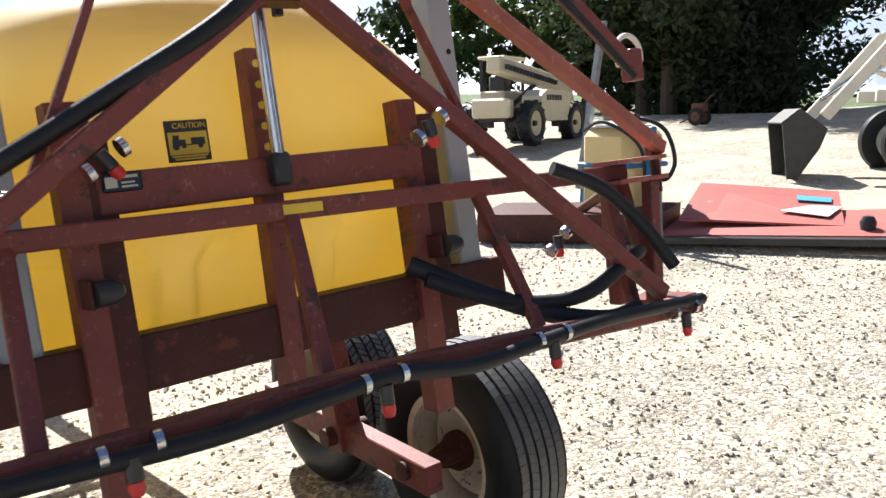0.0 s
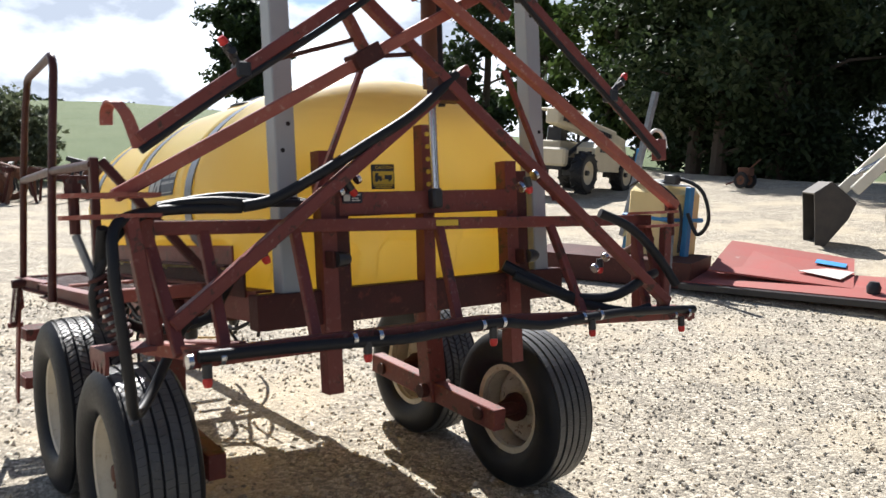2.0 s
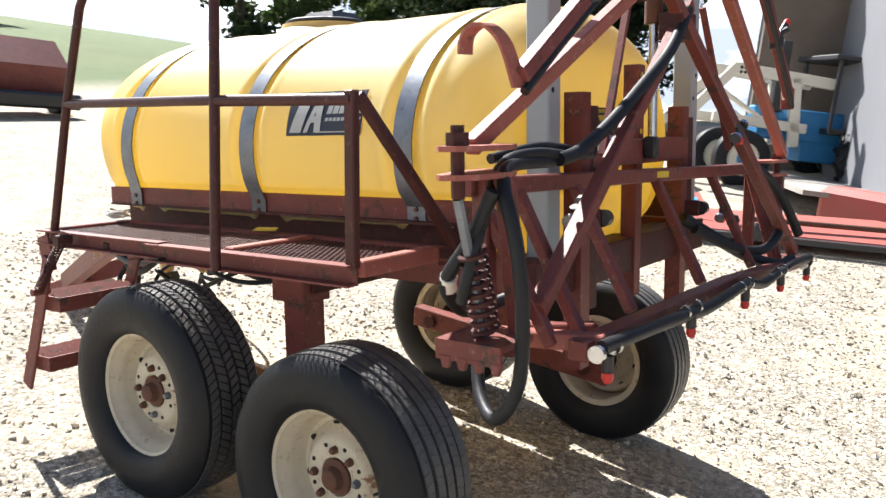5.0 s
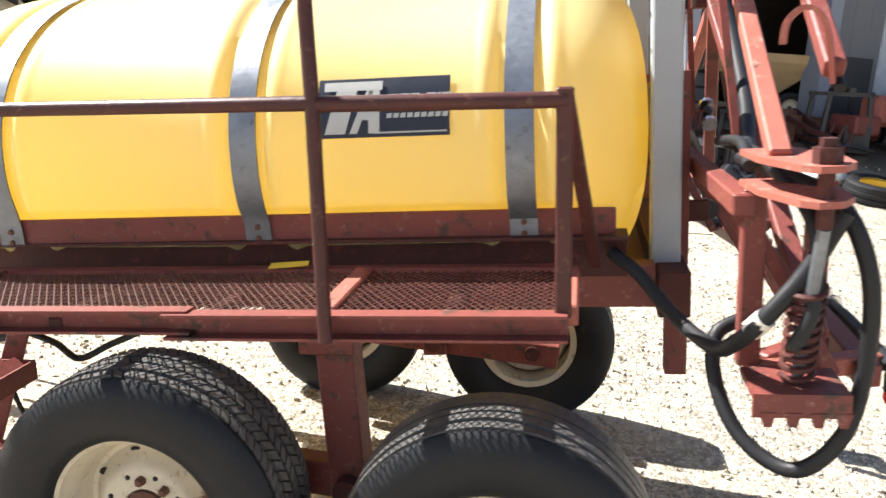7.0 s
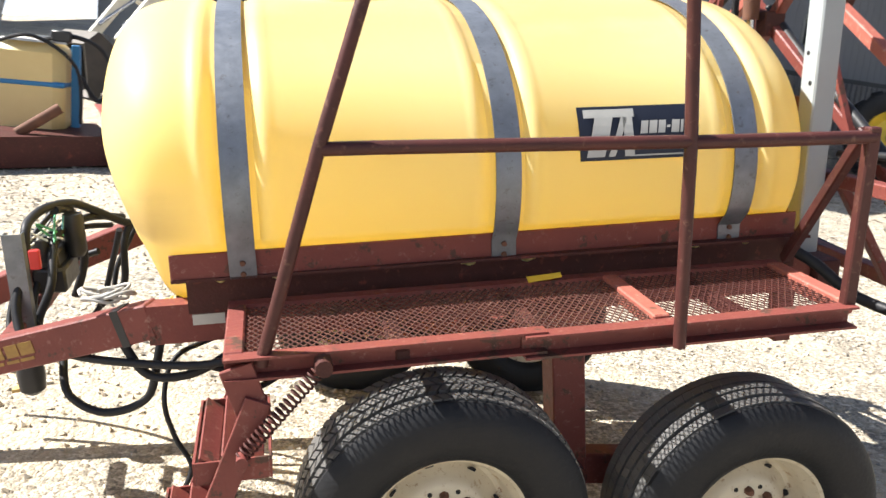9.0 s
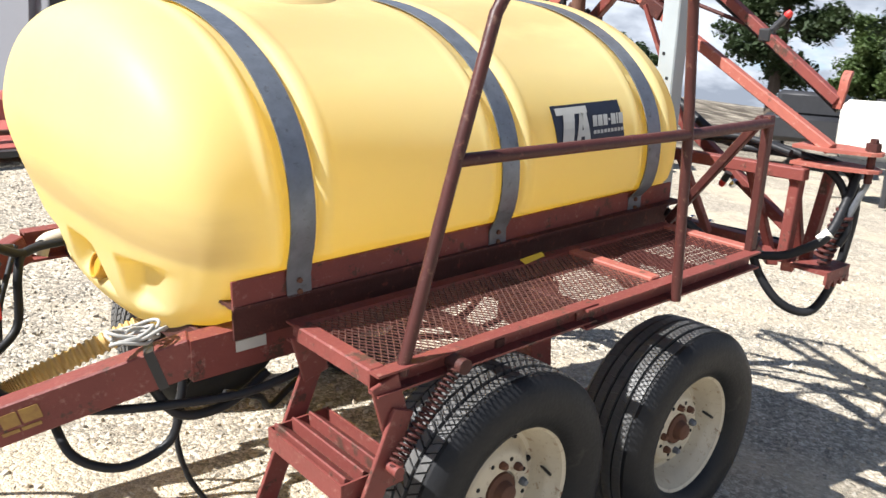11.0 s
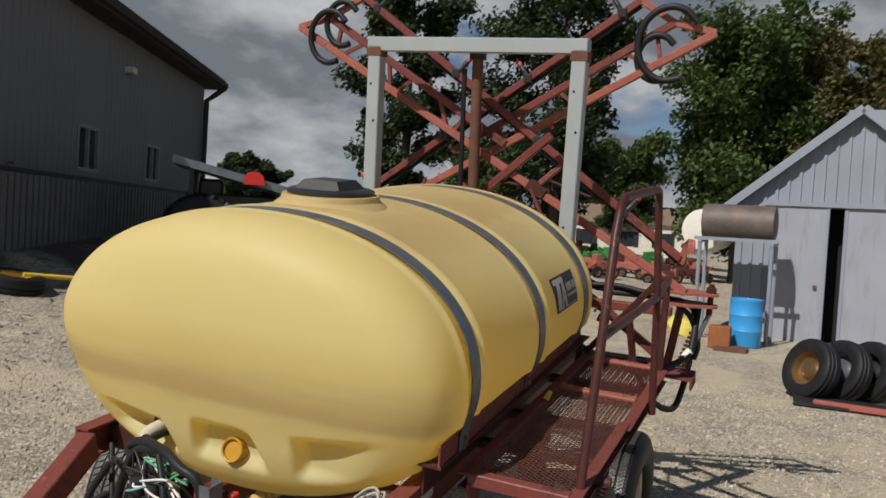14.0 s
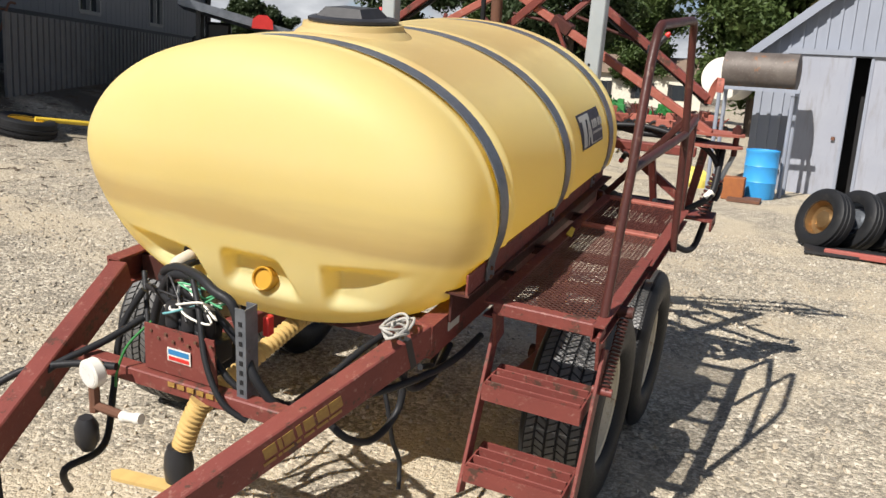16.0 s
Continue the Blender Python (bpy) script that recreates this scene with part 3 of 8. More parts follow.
rail("hitch_plate", (-2.2, Y0, 0.565), (-2.45, Y0, 0.5), 0.16, 0.05, RED)
hitch = lathe(bmesh.new(), [(0.022, -0.02), (0.055, -0.02), (0.055, 0.02), (0.022, 0.02)], 24, Matrix.Translation((-2.5, Y0, 0.49)), closed=True)
part("hitch_ring", hitch, RED_DARK, sprayer)
# tongue cross bar with its red switch plate, grey slotted post and gauge
rail("tongue_crossbar", (-1.15, -0.38, 0.888), (-1.15, 0.44, 0.88), 0.05, 0.05, RED)
for k in range(6):
    rail("maker_lettering", (-1.178, 0.02 - 0.035 * k, 0.897), (-1.178, 0.045 - 0.035 * k, 0.897), 0.004, 0.014, GOLD, bevel=0)
pl = bmesh.new()
plate(pl, [(-1.155, 0.15, 0.915), (-1.155, -0.115, 0.915), (-1.15, -0.105, 1.06), (-1.16, 0.14, 1.065)], 0.006, (1, 0, 0))
swp = part("switch_plate", pl, RED, sprayer, "red drilled switch plate", smooth=False)
for i in range(9):
    bolt = lathe(bmesh.new(), [(0, 0.005), (0.005, 0.005), (0.006, 0)], 6, Matrix.Translation((-1.158, 0.115 - 0.027 * i, 1.045 - 0.018 * (i % 2))) @ Euler((0, radians(-90), 0)).to_matrix().to_4x4())
    part("bolt", bolt, RUST, swp)
st = part("sticker", box(bmesh.new(), (-1.16, 0.015, 0.985), (0.002, 0.085, 0.042)), WHITE, swp, "white sticker with blue and red print", smooth=False)
part("print_bar", box(bmesh.new(), (-1.1618, 0.015, 0.994), (0.0015, 0.075, 0.016)), BLUE, st, smooth=False)
part("print_bar", box(bmesh.new(), (-1.1618, 0.015, 0.974), (0.0015, 0.075, 0.012)), REDCAP, st, smooth=False)
gp = bmesh.new()
channel(gp, (-1.13, -0.205, 0.86), (-1.13, -0.205, 1.185), 0.035, 0.055, 0.004, up=(1, 0, 0))
slot = part("slotted_post", gp, GALV, sprayer, "grey slotted steel post", smooth=False)
for k in range(9):
    part("slot", box(bmesh.new(), (-1.1585, -0.205, 0.9 + 0.03 * k), (0.002, 0.011, 0.014)), DARK, slot, smooth=False)
g = bmesh.new()
GX = Matrix.Translation((-1.25, 0.264, 0.906)) @ Euler((0, radians(-90), radians(-10))).to_matrix().to_4x4()
lathe(g, [(0, -0.02), (0.04, -0.02), (0.045, -0.014), (0.045, 0.014), (0.04, 0.018), (0, 0.018)], 28, GX)
gauge = part("pressure_gauge", g, WHITE, sprayer, "white round pressure gauge")
part("dial", lathe(bmesh.new(), [(0, 0.019), (0.036, 0.019), (0.036, 0.017)], 28, GX), material("dial_face", (0.75, 0.74, 0.7), 0.3), gauge)
st2 = bmesh.new()
pipe(st2, [(-1.25, 0.264, 0.87), (-1.255, 0.262, 0.78)], 0.016), pipe(st2, [(-1.255, 0.262, 0.8), (-1.24, 0.17, 0.785)], 0.014)
part("gauge_pipe", st2, RUST, sprayer)
part("pipe_tee", lathe(bmesh.new(), [(0.0, 0.055), (0.016, 0.055), (0.019, 0.035), (0.015, 0.03), (0.015, 0.0), (0.019, -0.005), (0.018, -0.02), (0, -0.02)], 14, Matrix.Translation((-1.24, 0.15, 0.785)) @ Euler((radians(80), 0, 0)).to_matrix().to_4x4()), WHITE, sprayer)
part("ball_valve", lathe(bmesh.new(), [(0, 0.05), (0.022, 0.05), (0.036, 0.02), (0.036, -0.03), (0.02, -0.06), (0, -0.06)], 16, Matrix.Translation((-1.26, 0.3, 0.7))), BLACK, sprayer)
# painted name on the tongue as plain bars
for i, (a, b) in enumerate(((0.2, 0.245), (0.25, 0.29), (0.3, 0.335), (0.345, 0.36), (0.37, 0.405), (0.41, 0.422), (0.43, 0.47))):
    d = Vector((-1.6, 0.595, -0.467)).normalized()
    p0, p1 = Vector((-0.7, YL, 1.012)) + d * (a + 0.17), Vector((-0.7, YL, 1.012)) + d * (b + 0.17)
    out = Vector((-0.595, -1.6, 0)).normalized() * 0.0335
    up = Vector((0, 0, 0.01))
    rail("painted_letter_bar", p0 + out + up, p1 + out + up, 0.0022, 0.036, GOLD, bevel=0)
    rail("painted_letter_bar", p0 + out - up * 2.2, p1 + out - up * 2.2, 0.0022, 0.009, GOLD, bevel=0)
part("data_plate", box(bmesh.new(), (-0.56, YL - 0.033, 1.01), (0.085, 0.003, 0.03)), DECAL_LIGHT, sprayer, "small silver data plate", smooth=False)

# ---------------------------------------------------------------- walkway, rails, ladder
DX0, DX1, DY0, DY1, DZ = -0.5, 1.08, -1.075, -0.69, 1.085
for name, p, q in (("deck_edge", (DX0, DY0 + 0.026, DZ - 0.03), (0.24, DY0 + 0.026, DZ - 0.03)), ("deck_edge", (DX0, DY1 - 0.0, DZ - 0.03), (DX1, DY1 - 0.0, DZ - 0.03))):
    bm = bmesh.new()
    channel(bm, p, q, 0.04, 0.055, 0.006, side=1 if p[1] < -0.9 else -1)
    part(name, bm, RED, sprayer, smooth=False)
part("deck_edge", channel(bmesh.new(), (0.184, DY0 + 0.016, DZ - 0.037), (DX1 - 0.02, DY0 + 0.016, DZ - 0.037), 0.044, 0.058, 0.006, side=1), RED, sprayer, smooth=False)
for x in (DX0 + 0.022, 0.545, DX1 - 0.022):
    rail("deck_cross_bar", (x, DY0 + 0.04, DZ - 0.022), (x, DY1 - 0.015, DZ - 0.022), 0.045, 0.045, RED_FADED if x > 0.3 else RED)
for x in (-0.1, 0.25, 0.8):
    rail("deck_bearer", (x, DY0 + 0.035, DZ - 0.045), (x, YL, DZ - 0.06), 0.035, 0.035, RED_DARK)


def expanded_mesh(x0, x1, y0, y1, z):
    """Diamond-pattern expanded metal: slanting strands joined at knuckles."""
    bm = bmesh.new()
    px, py = 0.038, 0.03
    nx, ny = int((x1 - x0) / px), int((y1 - y0) / py)
    px, py = (x1 - x0) / nx, (y1 - y0) / ny
    for k in range(ny):
        for s in (1, -1):
            pts = []
            for i in range(2 * nx + 1):
                up = (i % 2 == 0) if s > 0 else (i % 2 == 1)
                pts.append((x0 + i * px / 2, y0 + py * (k + 0.5) + (py / 2 if up else -py / 2) * 0.98, z + 0.0008 * (1 if up else -1)))
            for a, b in zip(pts, pts[1:]):
                a, b = Vector(a), Vector(b)
                d = Vector((0, 0.0022, 0))
                h = Vector((0, 0, 0.0014))
                v = [bm.verts.new(q) for q in (a - d - h, a + d - h, a + d + h, a - d + h, b - d - h, b + d - h, b + d + h, b - d + h)]
                for f4 in ((3, 2, 6, 7), (0, 4, 5, 1), (1, 5, 6, 2), (0, 3, 7, 4)):
                    bm.faces.new([v[n] for n in f4])
    return bm


MESH = material("rusty_tread_mesh", (0.12, 0.046, 0.036), 0.45, 0.0, (0.06, 0.03, 0.025), 6, 0.6, fine=(0.2, 0.11, 0.085), spec=0.4)
part("tread_mesh", expanded_mesh(DX0 + 0.04, 0.525, DY0 + 0.045, DY1 - 0.01, DZ - 0.012), MESH, sprayer, "rusty red expanded-metal tread", smooth=False, kind="stuff")
part("tread_mesh", expanded_mesh(0.565, DX1 - 0.04, DY0 + 0.04, DY1 - 0.01, DZ - 0.012), RED_DARK, sprayer, "dark rusty expanded-metal tread", smooth=False, kind="stuff")
HAND = material("handrail_maroon", (0.08, 0.024, 0.02), 0.42, 0.0, (0.042, 0.017, 0.015), 8, 0.6, fine=(0.14, 0.075, 0.055), bump=0.25, spots=(0.13, 0.05, 0.04), spot_at=0.64, spot_scale=20, spec=0.25)
bm = bmesh.new()
loop = [(-0.42, -1.045, DZ - 0.03), (-0.268, -1.042, 1.532), (-0.158, -1.034, 1.845)]
loop += [Vector((-0.158, -1.032, 1.845)) + Vector((0.03 + 0.085 * (1 - math.cos(a)), 0.0, 0.118 * math.sin(a))) for a in (0.5, 1.0, 1.57)]
loop += [(0.5, -1.045, 1.957)] + [Vector((0.5, -1.048, 1.897)) + Vector((0.06 * math.sin(a), 0, 0.06 * math.cos(a))) for a in (0.5, 1.0, 1.57)] + [(0.566, -1.076, 1.515), (0.56, -1.1, DZ - 0.06)]
pipe(bm, loop, 0.0155, 12)
part("handrail_hoop", bm, HAND, sprayer, "bent maroon pipe handrail hoop")
part("handrail_bar", pipe(bmesh.new(), [(-0.268, -1.042, 1.53), (-0.15, -1.047, 1.529), (0.565, -1.076, 1.516)], 0.0155, 10), HAND, sprayer)
part("handrail_bar", pipe(bmesh.new(), [(0.565, -1.074, 1.514), (1.065, -1.045, 1.502)], 0.0165, 10), HAND, sprayer)
rail("handrail_post", (1.05, -1.045, DZ - 0.02), (1.062, -1.042, 1.526), 0.034, 0.028, HAND, up=(0, 1, 0))
rail("handrail_brace", (1.062, -1.02, 1.515), (1.12, DY1 + 0.02, 1.08), 0.03, 0.03, HAND, up=(1, 0, 0))
flag = bmesh.new()
plate(flag, [(0.3, -0.73, 1.088), (0.4, -0.715, 1.092), (0.4, -0.7, 1.1), (0.3, -0.705, 1.096)], 0.003, (0, -0.5, 1))
part("scraper_blade", flag, YEL, sprayer, "flat yellow plastic blade on the tread", smooth=False)
# folding ladder under the deck's front end
for y in (-1.055, -0.71):
    up_l = bmesh.new()
    beam(up_l, (-0.475, y, 1.06), (-0.44, y, 0.93), 0.012, 0.075, (1, 0, 0.3))
    part("ladder_hanger", up_l, RED, sprayer, smooth=False, bevel=0.002)
    rail("ladder_side", (-0.43, y - 0.012 if y < -0.9 else y + 0.012, 0.98), (-0.66, y - 0.012 if y < -0.9 else y + 0.012, 0.46), 0.012, 0.06, RED, up=(1, 0, 0.3), bevel=0.002)
for zx, zz in ((-0.5, 0.815), (-0.61, 0.57)):
    step = part("ladder_step", box(bmesh.new(), (zx - 0.085, -0.8825, zz - 0.012), (0.006, 0.33, 0.055)), RED, sprayer, "red fabricated ladder step", smooth=False)
    part("step_back", box(bmesh.new(), (zx + 0.085, -0.8825, zz - 0.012), (0.006, 0.33, 0.055)), RED, step, smooth=False)
    for y in (-1.045, -0.72):
        part("step_end", box(bmesh.new(), (zx, y, zz - 0.012), (0.163, 0.006, 0.055)), RED, step, smooth=False)
    for dx in (-0.05, 0.0, 0.05):
        tooth = plate(bmesh.new(), [(zx + dx - 0.024, -1.04, zz - 0.012), (zx + dx + 0.02, -1.04, zz - 0.012), (zx + dx + 0.018, -1.04, zz - 0.004), (zx + dx - 0.02, -1.04, zz + 0.026), (zx + dx - 0.024, -1.04, zz + 0.024)], 0.315, (0, 1, 0))
        part("step_ridge", tooth, RED, step, smooth=False)
part("ladder_spring", coil((-0.29, -1.09, 1.055), (-0.475, -1.09, 0.86), 0.0155, 20, 0.003), RED_DARK, sprayer, "rusty coil spring of the ladder")
part("spring_pin", pipe(bmesh.new(), [(-0.285, -1.06, 1.06), (-0.285, -1.115, 1.06)], 0.02, 10), RED_DARK, sprayer)
part("spring_pin", pipe(bmesh.new(), [(-0.475, -1.05, 0.855), (-0.475, -1.115, 0.855)], 0.014, 10), RED, sprayer)

# ---------------------------------------------------------------- wheels on walking beams
R_TYRE, W_TYRE = 0.383, 0.27


TREAD = material("dusty_tread_rubber", (0.11, 0.108, 0.104), 0.45, 0.0, (0.05, 0.05, 0.049), 9, 0.6, bump=0.2, spec=0.5)


def wheel(x, y, side, ribbed):
    """A tyre on a cream steel rim with its hub; side -1 faces the walkway."""
    w = new("wheel")
    w.parent = sprayer
    w.matrix_local = Matrix.Translation((x, y, level(x, y, 0.346)))
    face = Euler((radians(90) * -side, 0, 0)).to_matrix().to_4x4()
    h = W_TYRE / 2
    prof = [(0.215, -h * 0.72), (0.222, -h * 0.85), (0.25, -h * 0.98), (0.29, -h * 1.04), (0.33, -h * 1.0), (0.36, -h * 0.9), (0.374, -h * 0.78)]
    prof += [(0.3735, -0.1), (0.3735, 0.1)]
    prof += [(r, -z) for r, z in ((0.374, -h * 0.78), (0.36, -h * 0.9), (0.33, -h * 1.0), (0.29, -h * 1.04), (0.25, -h * 0.98), (0.222, -h * 0.85), (0.215, -h * 0.72))]
    t = lathe(bmesh.new(), prof, 72, face)
    # five ribs of slanting tread blocks
    tread = bmesh.new()
    count = 84
    for row in range(5):
        z0, z1 = -0.1 + 0.0405 * row, -0.1 + 0.0405 * row + 0.0305
        drop = 0.004 if row in (0, 4) else 0.0
        for k in range(count):
            a0, a1 = k * 2 * math.pi / count, (k + (0.95 if ribbed else 0.78)) * 2 * math.pi / count
            sl = (0.55 if row % 2 else -0.55) * 2 * math.pi / count * (0.5 if ribbed else 1.1)
            vs = []
            for rr in (0.372, R_TYRE - drop):
                for a, z in ((a0, z0), (a1, z0), (a1 + sl, z1), (a0 + sl, z1)):
                    vs.append(tread.verts.new(face @ Vector((rr * math.cos(a), rr * math.sin(a), z))))
            for q in ((4, 5, 6, 7), (0, 1, 5, 4), (1, 2, 6, 5), (2, 3, 7, 6), (3, 0, 4, 7)):
                tread.faces.new([vs[n] for n in q])
    part("tread", tread, TREAD, w, smooth=False, kind="stuff")
    part("tyre", t, TYRE, w, "worn black ribbed tyre" if ribbed else "worn black tyre with diamond tread")
    rim = lathe(bmesh.new(), [(0.19, -h * 0.74), (0.225, -h * 0.76), (0.228, -h * 0.7), (0.212, -h * 0.66), (0.2, -h * 0.5), (0.187, -0.07), (0.187, 0.02), (0.2, h * 0.5), (0.212, h * 0.66), (0.23, h * 0.7), (0.231, h * 0.76),
                              (0.222, h * 0.77), (0.207, h * 0.7), (0.201, 0.075), (0.19, 0.062), (0.185, 0.04), (0.18, 0.012), (0.172, 0.0), (0.16, -0.002), (0.145, 0.008), (0.128, 0.03), (0.118, 0.043), (0.105, 0.047), (0.06, 0.047), (0.056, 0.037), (0.0, 0.037)], 56, face)
    rim_ob = part("rim", rim, RIM, w, "cream-painted steel rim with rust")
    for k in range(8):
        a = k * math.pi / 4
        m = face @ Matrix.Rotation(a, 4, "Z") @ Matrix.Translation((0.084, 0, 0.047))
        if k % 4 != 3:
            part("wheel_nut", lathe(bmesh.new(), [(0, 0.02), (0.009, 0.02), (0.0125, 0.012), (0.0135, 0)], 6, m), RUST if k % 3 else GALV, rim_ob, smooth=False)
        m = face @ Matrix.Rotation(a + 0.39, 4, "Z") @ Matrix.Translation((0.097, 0, 0.047))
        part("bolt_hole", lathe(bmesh.new(), [(0, 0.0025), (0.006, 0.0025), (0.007, 0.0)], 10, m), DARK, rim_ob)
        m = face @ Matrix.Rotation(a + 0.2, 4, "Z") @ Matrix.Translation((0.15, 0, 0.0045)) @ Matrix.Rotation(-0.65, 4, "Y")
        part("hand_hole", lathe(bmesh.new(), [(0, 0.003), (0.011, 0.003), (0.013, 0.0)], 12, m), DARK, rim_ob)
    part("hub", lathe(bmesh.new(), [(0, 0.085), (0.022, 0.085), (0.03, 0.079), (0.036, 0.055), (0.054, 0.051), (0.056, 0.035)], 20, face), RUST, w)
    part("hub_back", lathe(bmesh.new(), [(0.07, -0.03), (0.07, -0.06), (0.05, -0.09), (0.03, -0.16), (0, -0.16)], 20, face), RED_DARK, w)
    part("valve_stem", pipe(bmesh.new(), [face @ Vector((0.186, 0, 0.03)), face @ Vector((0.172, 0.0, 0.08))], 0.005, 6), BLACK, w)
    return w


for s, y in ((-1, -0.912), (1, 0.949)):
    for x in ((0.009, 0.88) if s < 0 else (-0.02, 0.838)):
        wheel(x, y, s, ribbed=(x > 0.5))
    yb = y - s * 0.26
    za, zb = level(0.009, yb, 0.355), level(0.88, yb, 0.355)
    rail("walking_beam", (-0.1, yb, za + 0.02), (0.98, yb, zb - 0.02), 0.07, 0.1, RED)
    for x, zz in ((0.009, za), (0.87, zb)):
        part("axle_stub", pipe(bmesh.new(), [(x, yb - s * 0.05, zz), (x, y - s * 0.06, zz - 0.012 * s)], 0.032, 14), RED_DARK, sprayer)
    rail("axle_post", (0.436, yb - s * 0.02, 0.95), (0.455, yb, (za + zb) / 2 - 0.06), 0.1, 0.1, RED, up=(1, 0, 0))
    rail("post_collar", (0.425, yb - s * 0.02, 0.98), (0.423, yb - s * 0.02, 0.845), 0.135, 0.15, RED, up=(1, 0, 0))
    part("pivot_pin", pipe(bmesh.new(), [(0.455, yb - 0.09, (za + zb) / 2), (0.455, yb + 0.09, (za + zb) / 2)], 0.035, 14), RED_DARK, sprayer)
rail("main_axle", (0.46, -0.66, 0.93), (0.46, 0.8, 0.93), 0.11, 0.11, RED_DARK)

# ---------------------------------------------------------------- goal-post mast behind the tank
GX0 = 1.302
for y in (-0.484, 0.66):
    post = bmesh.new()
    box(post, (GX0, y, 1.783), (0.075, 0.075, 1.546))
    po = part("mast_post", post, POST, sprayer, "pale grey square steel post", smooth=False, bevel=0.005)
    for k, z in enumerate((1.25, 1.53, 1.62, 2.1, 2.3)):
        part("bolt_hole", lathe(bmesh.new(), [(0, 0.002), (0.008, 0.002), (0.008, 0)], 10, Matrix.Translation((GX0 + 0.037, y + 0.012 * (-1) ** k, z)) @ Euler((0, radians(90), 0)).to_matrix().to_4x4()), DARK, po)
        part("bolt_hole", lathe(bmesh.new(), [(0, 0.002), (0.007, 0.002), (0.007, 0)], 10, Matrix.Translation((GX0 - 0.037, y + 0.012 * (-1) ** k, z + 0.05)) @ Euler((0, radians(-90), 0)).to_matrix().to_4x4()), DARK, po)
    rail("rusty_joint", (GX0, y - 0.045, 2.522), (GX0, y + 0.045, 2.522), 0.08, 0.05, RUST)
rail("mast_top_bar", (GX0, -0.523, 2.571), (GX0, 0.703, 2.564), 0.075, 0.075, POST, "pale grey square steel crossbar")
# red lift columns and channels
CX = 1.345
for y, zt in ((-0.335, 1.527), (0.495, 1.495)):
    part("lift_column", channel(bmesh.new(), (CX, y - 0.018, 0.68), (CX, y - 0.018, zt), 0.058, 0.06, 0.007, up=(1, 0, 0), side=1), RED, sprayer, smooth=False)
    part("lift_guide", channel(bmesh.new(), (CX, y + 0.036, 0.86), (CX, y + 0.036, zt - 0.04), 0.05, 0.06, 0.007, up=(1, 0, 0), side=-1), RED_DARK, sprayer, smooth=False)
rail("lift_beam", (CX + 0.005, -0.31, 1.34), (CX + 0.005, 0.47, 1.34), 0.055, 0.085, RED)
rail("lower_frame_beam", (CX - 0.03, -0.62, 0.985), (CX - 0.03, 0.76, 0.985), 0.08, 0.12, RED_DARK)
bm = bmesh.new()
channel(bm, (CX - 0.01, 0.07, 0.84), (CX - 0.01, 0.085, 1.63), 0.05, 0.055, 0.007, up=(1, 0, 0))
col = part("centre_column", bm, RED, sprayer, smooth=False)
for k in range(6):
    part("pin_hole", lathe(bmesh.new(), [(0, 0.003), (0.009, 0.003), (0.009, 0)], 10, Matrix.Translation((CX + 0.018, 0.082, 1.36 + 0.047 * k)) @ Euler((0, radians(90), 0)).to_matrix().to_4x4()), YEL, col)
part("mast_cylinder", pipe(bmesh.new(), [(CX + 0.055, 0.085, 1.76), (CX + 0.05, 0.1, 2.52)], 0.03, 14), RUST, sprayer, "rusty hydraulic lift cylinder")
part("cylinder_head", pipe(bmesh.new(), [(CX + 0.05, 0.1, 2.5), (CX + 0.05, 0.1, 2.56)], 0.046, 14), BLACK, sprayer)
part("cylinder_rod", pipe(bmesh.new(), [(CX + 0.058, 0.084, 1.36), (CX + 0.056, 0.085, 1.78)], 0.0155, 12), CHROME, sprayer, "bright steel piston rod")
part("rod_clevis", box(bmesh.new(), (CX + 0.056, 0.084, 1.352), (0.045, 0.045, 0.075)), BLACK, sprayer, bevel=0.008)
part("mast_hose", pipe(bmesh.new(), [(CX + 0.03, 0.15, 1.7), (CX + 0.02, 0.16, 2.45)], 0.014, 8), HOSE, sprayer)
tagm = rail("data_plate", (CX + 0.036, -0.3, 1.362), (CX + 0.036, -0.22, 1.362), 0.003, 0.04, DECAL, "small black plate with silver print")
for a, b, z, h in ((-0.294, -0.27, 1.362, 0.022), (-0.262, -0.228, 1.372, 0.006), (-0.262, -0.235, 1.36, 0.004), (-0.262, -0.23, 1.352, 0.004)):
    rail("print_bar", (CX + 0.038, a, z), (CX + 0.038, b, z), 0.002, h, DECAL_LIGHT, parent=tagm, bevel=0)
for y, z in ((-0.34, 1.151), (0.52, 1.111)):
    part("rubber_bumper", pipe(bmesh.new(), [(CX + 0.085, y - 0.02, z), (CX + 0.085, y + 0.015, z), (CX + 0.085, y + 0.03, z), (CX + 0.085, y + 0.036, z)], [0.027, 0.025, 0.018, 0.006], 14), BLACK, sprayer, "black rubber cone bumper")
    rail("bumper_bracket", (CX, y - 0.03, z), (CX + 0.085, y - 0.025, z), 0.012, 0.06, RED_DARK)

# ---------------------------------------------------------------- spray boom, centre section
BL = -1.03
UT = lambda y: Vector((1.40 + 0.02 * (y + 1.0) / 2.2, y, 1.285 - 0.025 * (y + 1.0)))
LT = lambda y: Vector((1.682 - 0.012 * y - 0.031 * y * y, y, 0.912 - 0.035 * y - 0.032 * y * y))
rail("boom_upper_tube", UT(BL), UT(1.24), 0.045, 0.045, RED)
rail("boom_lower_tube", LT(-0.97), LT(0.09), 0.05, 0.05, RED)
rail("boom_lower_tube", LT(0.07), LT(1.27), 0.048, 0.048, RED)
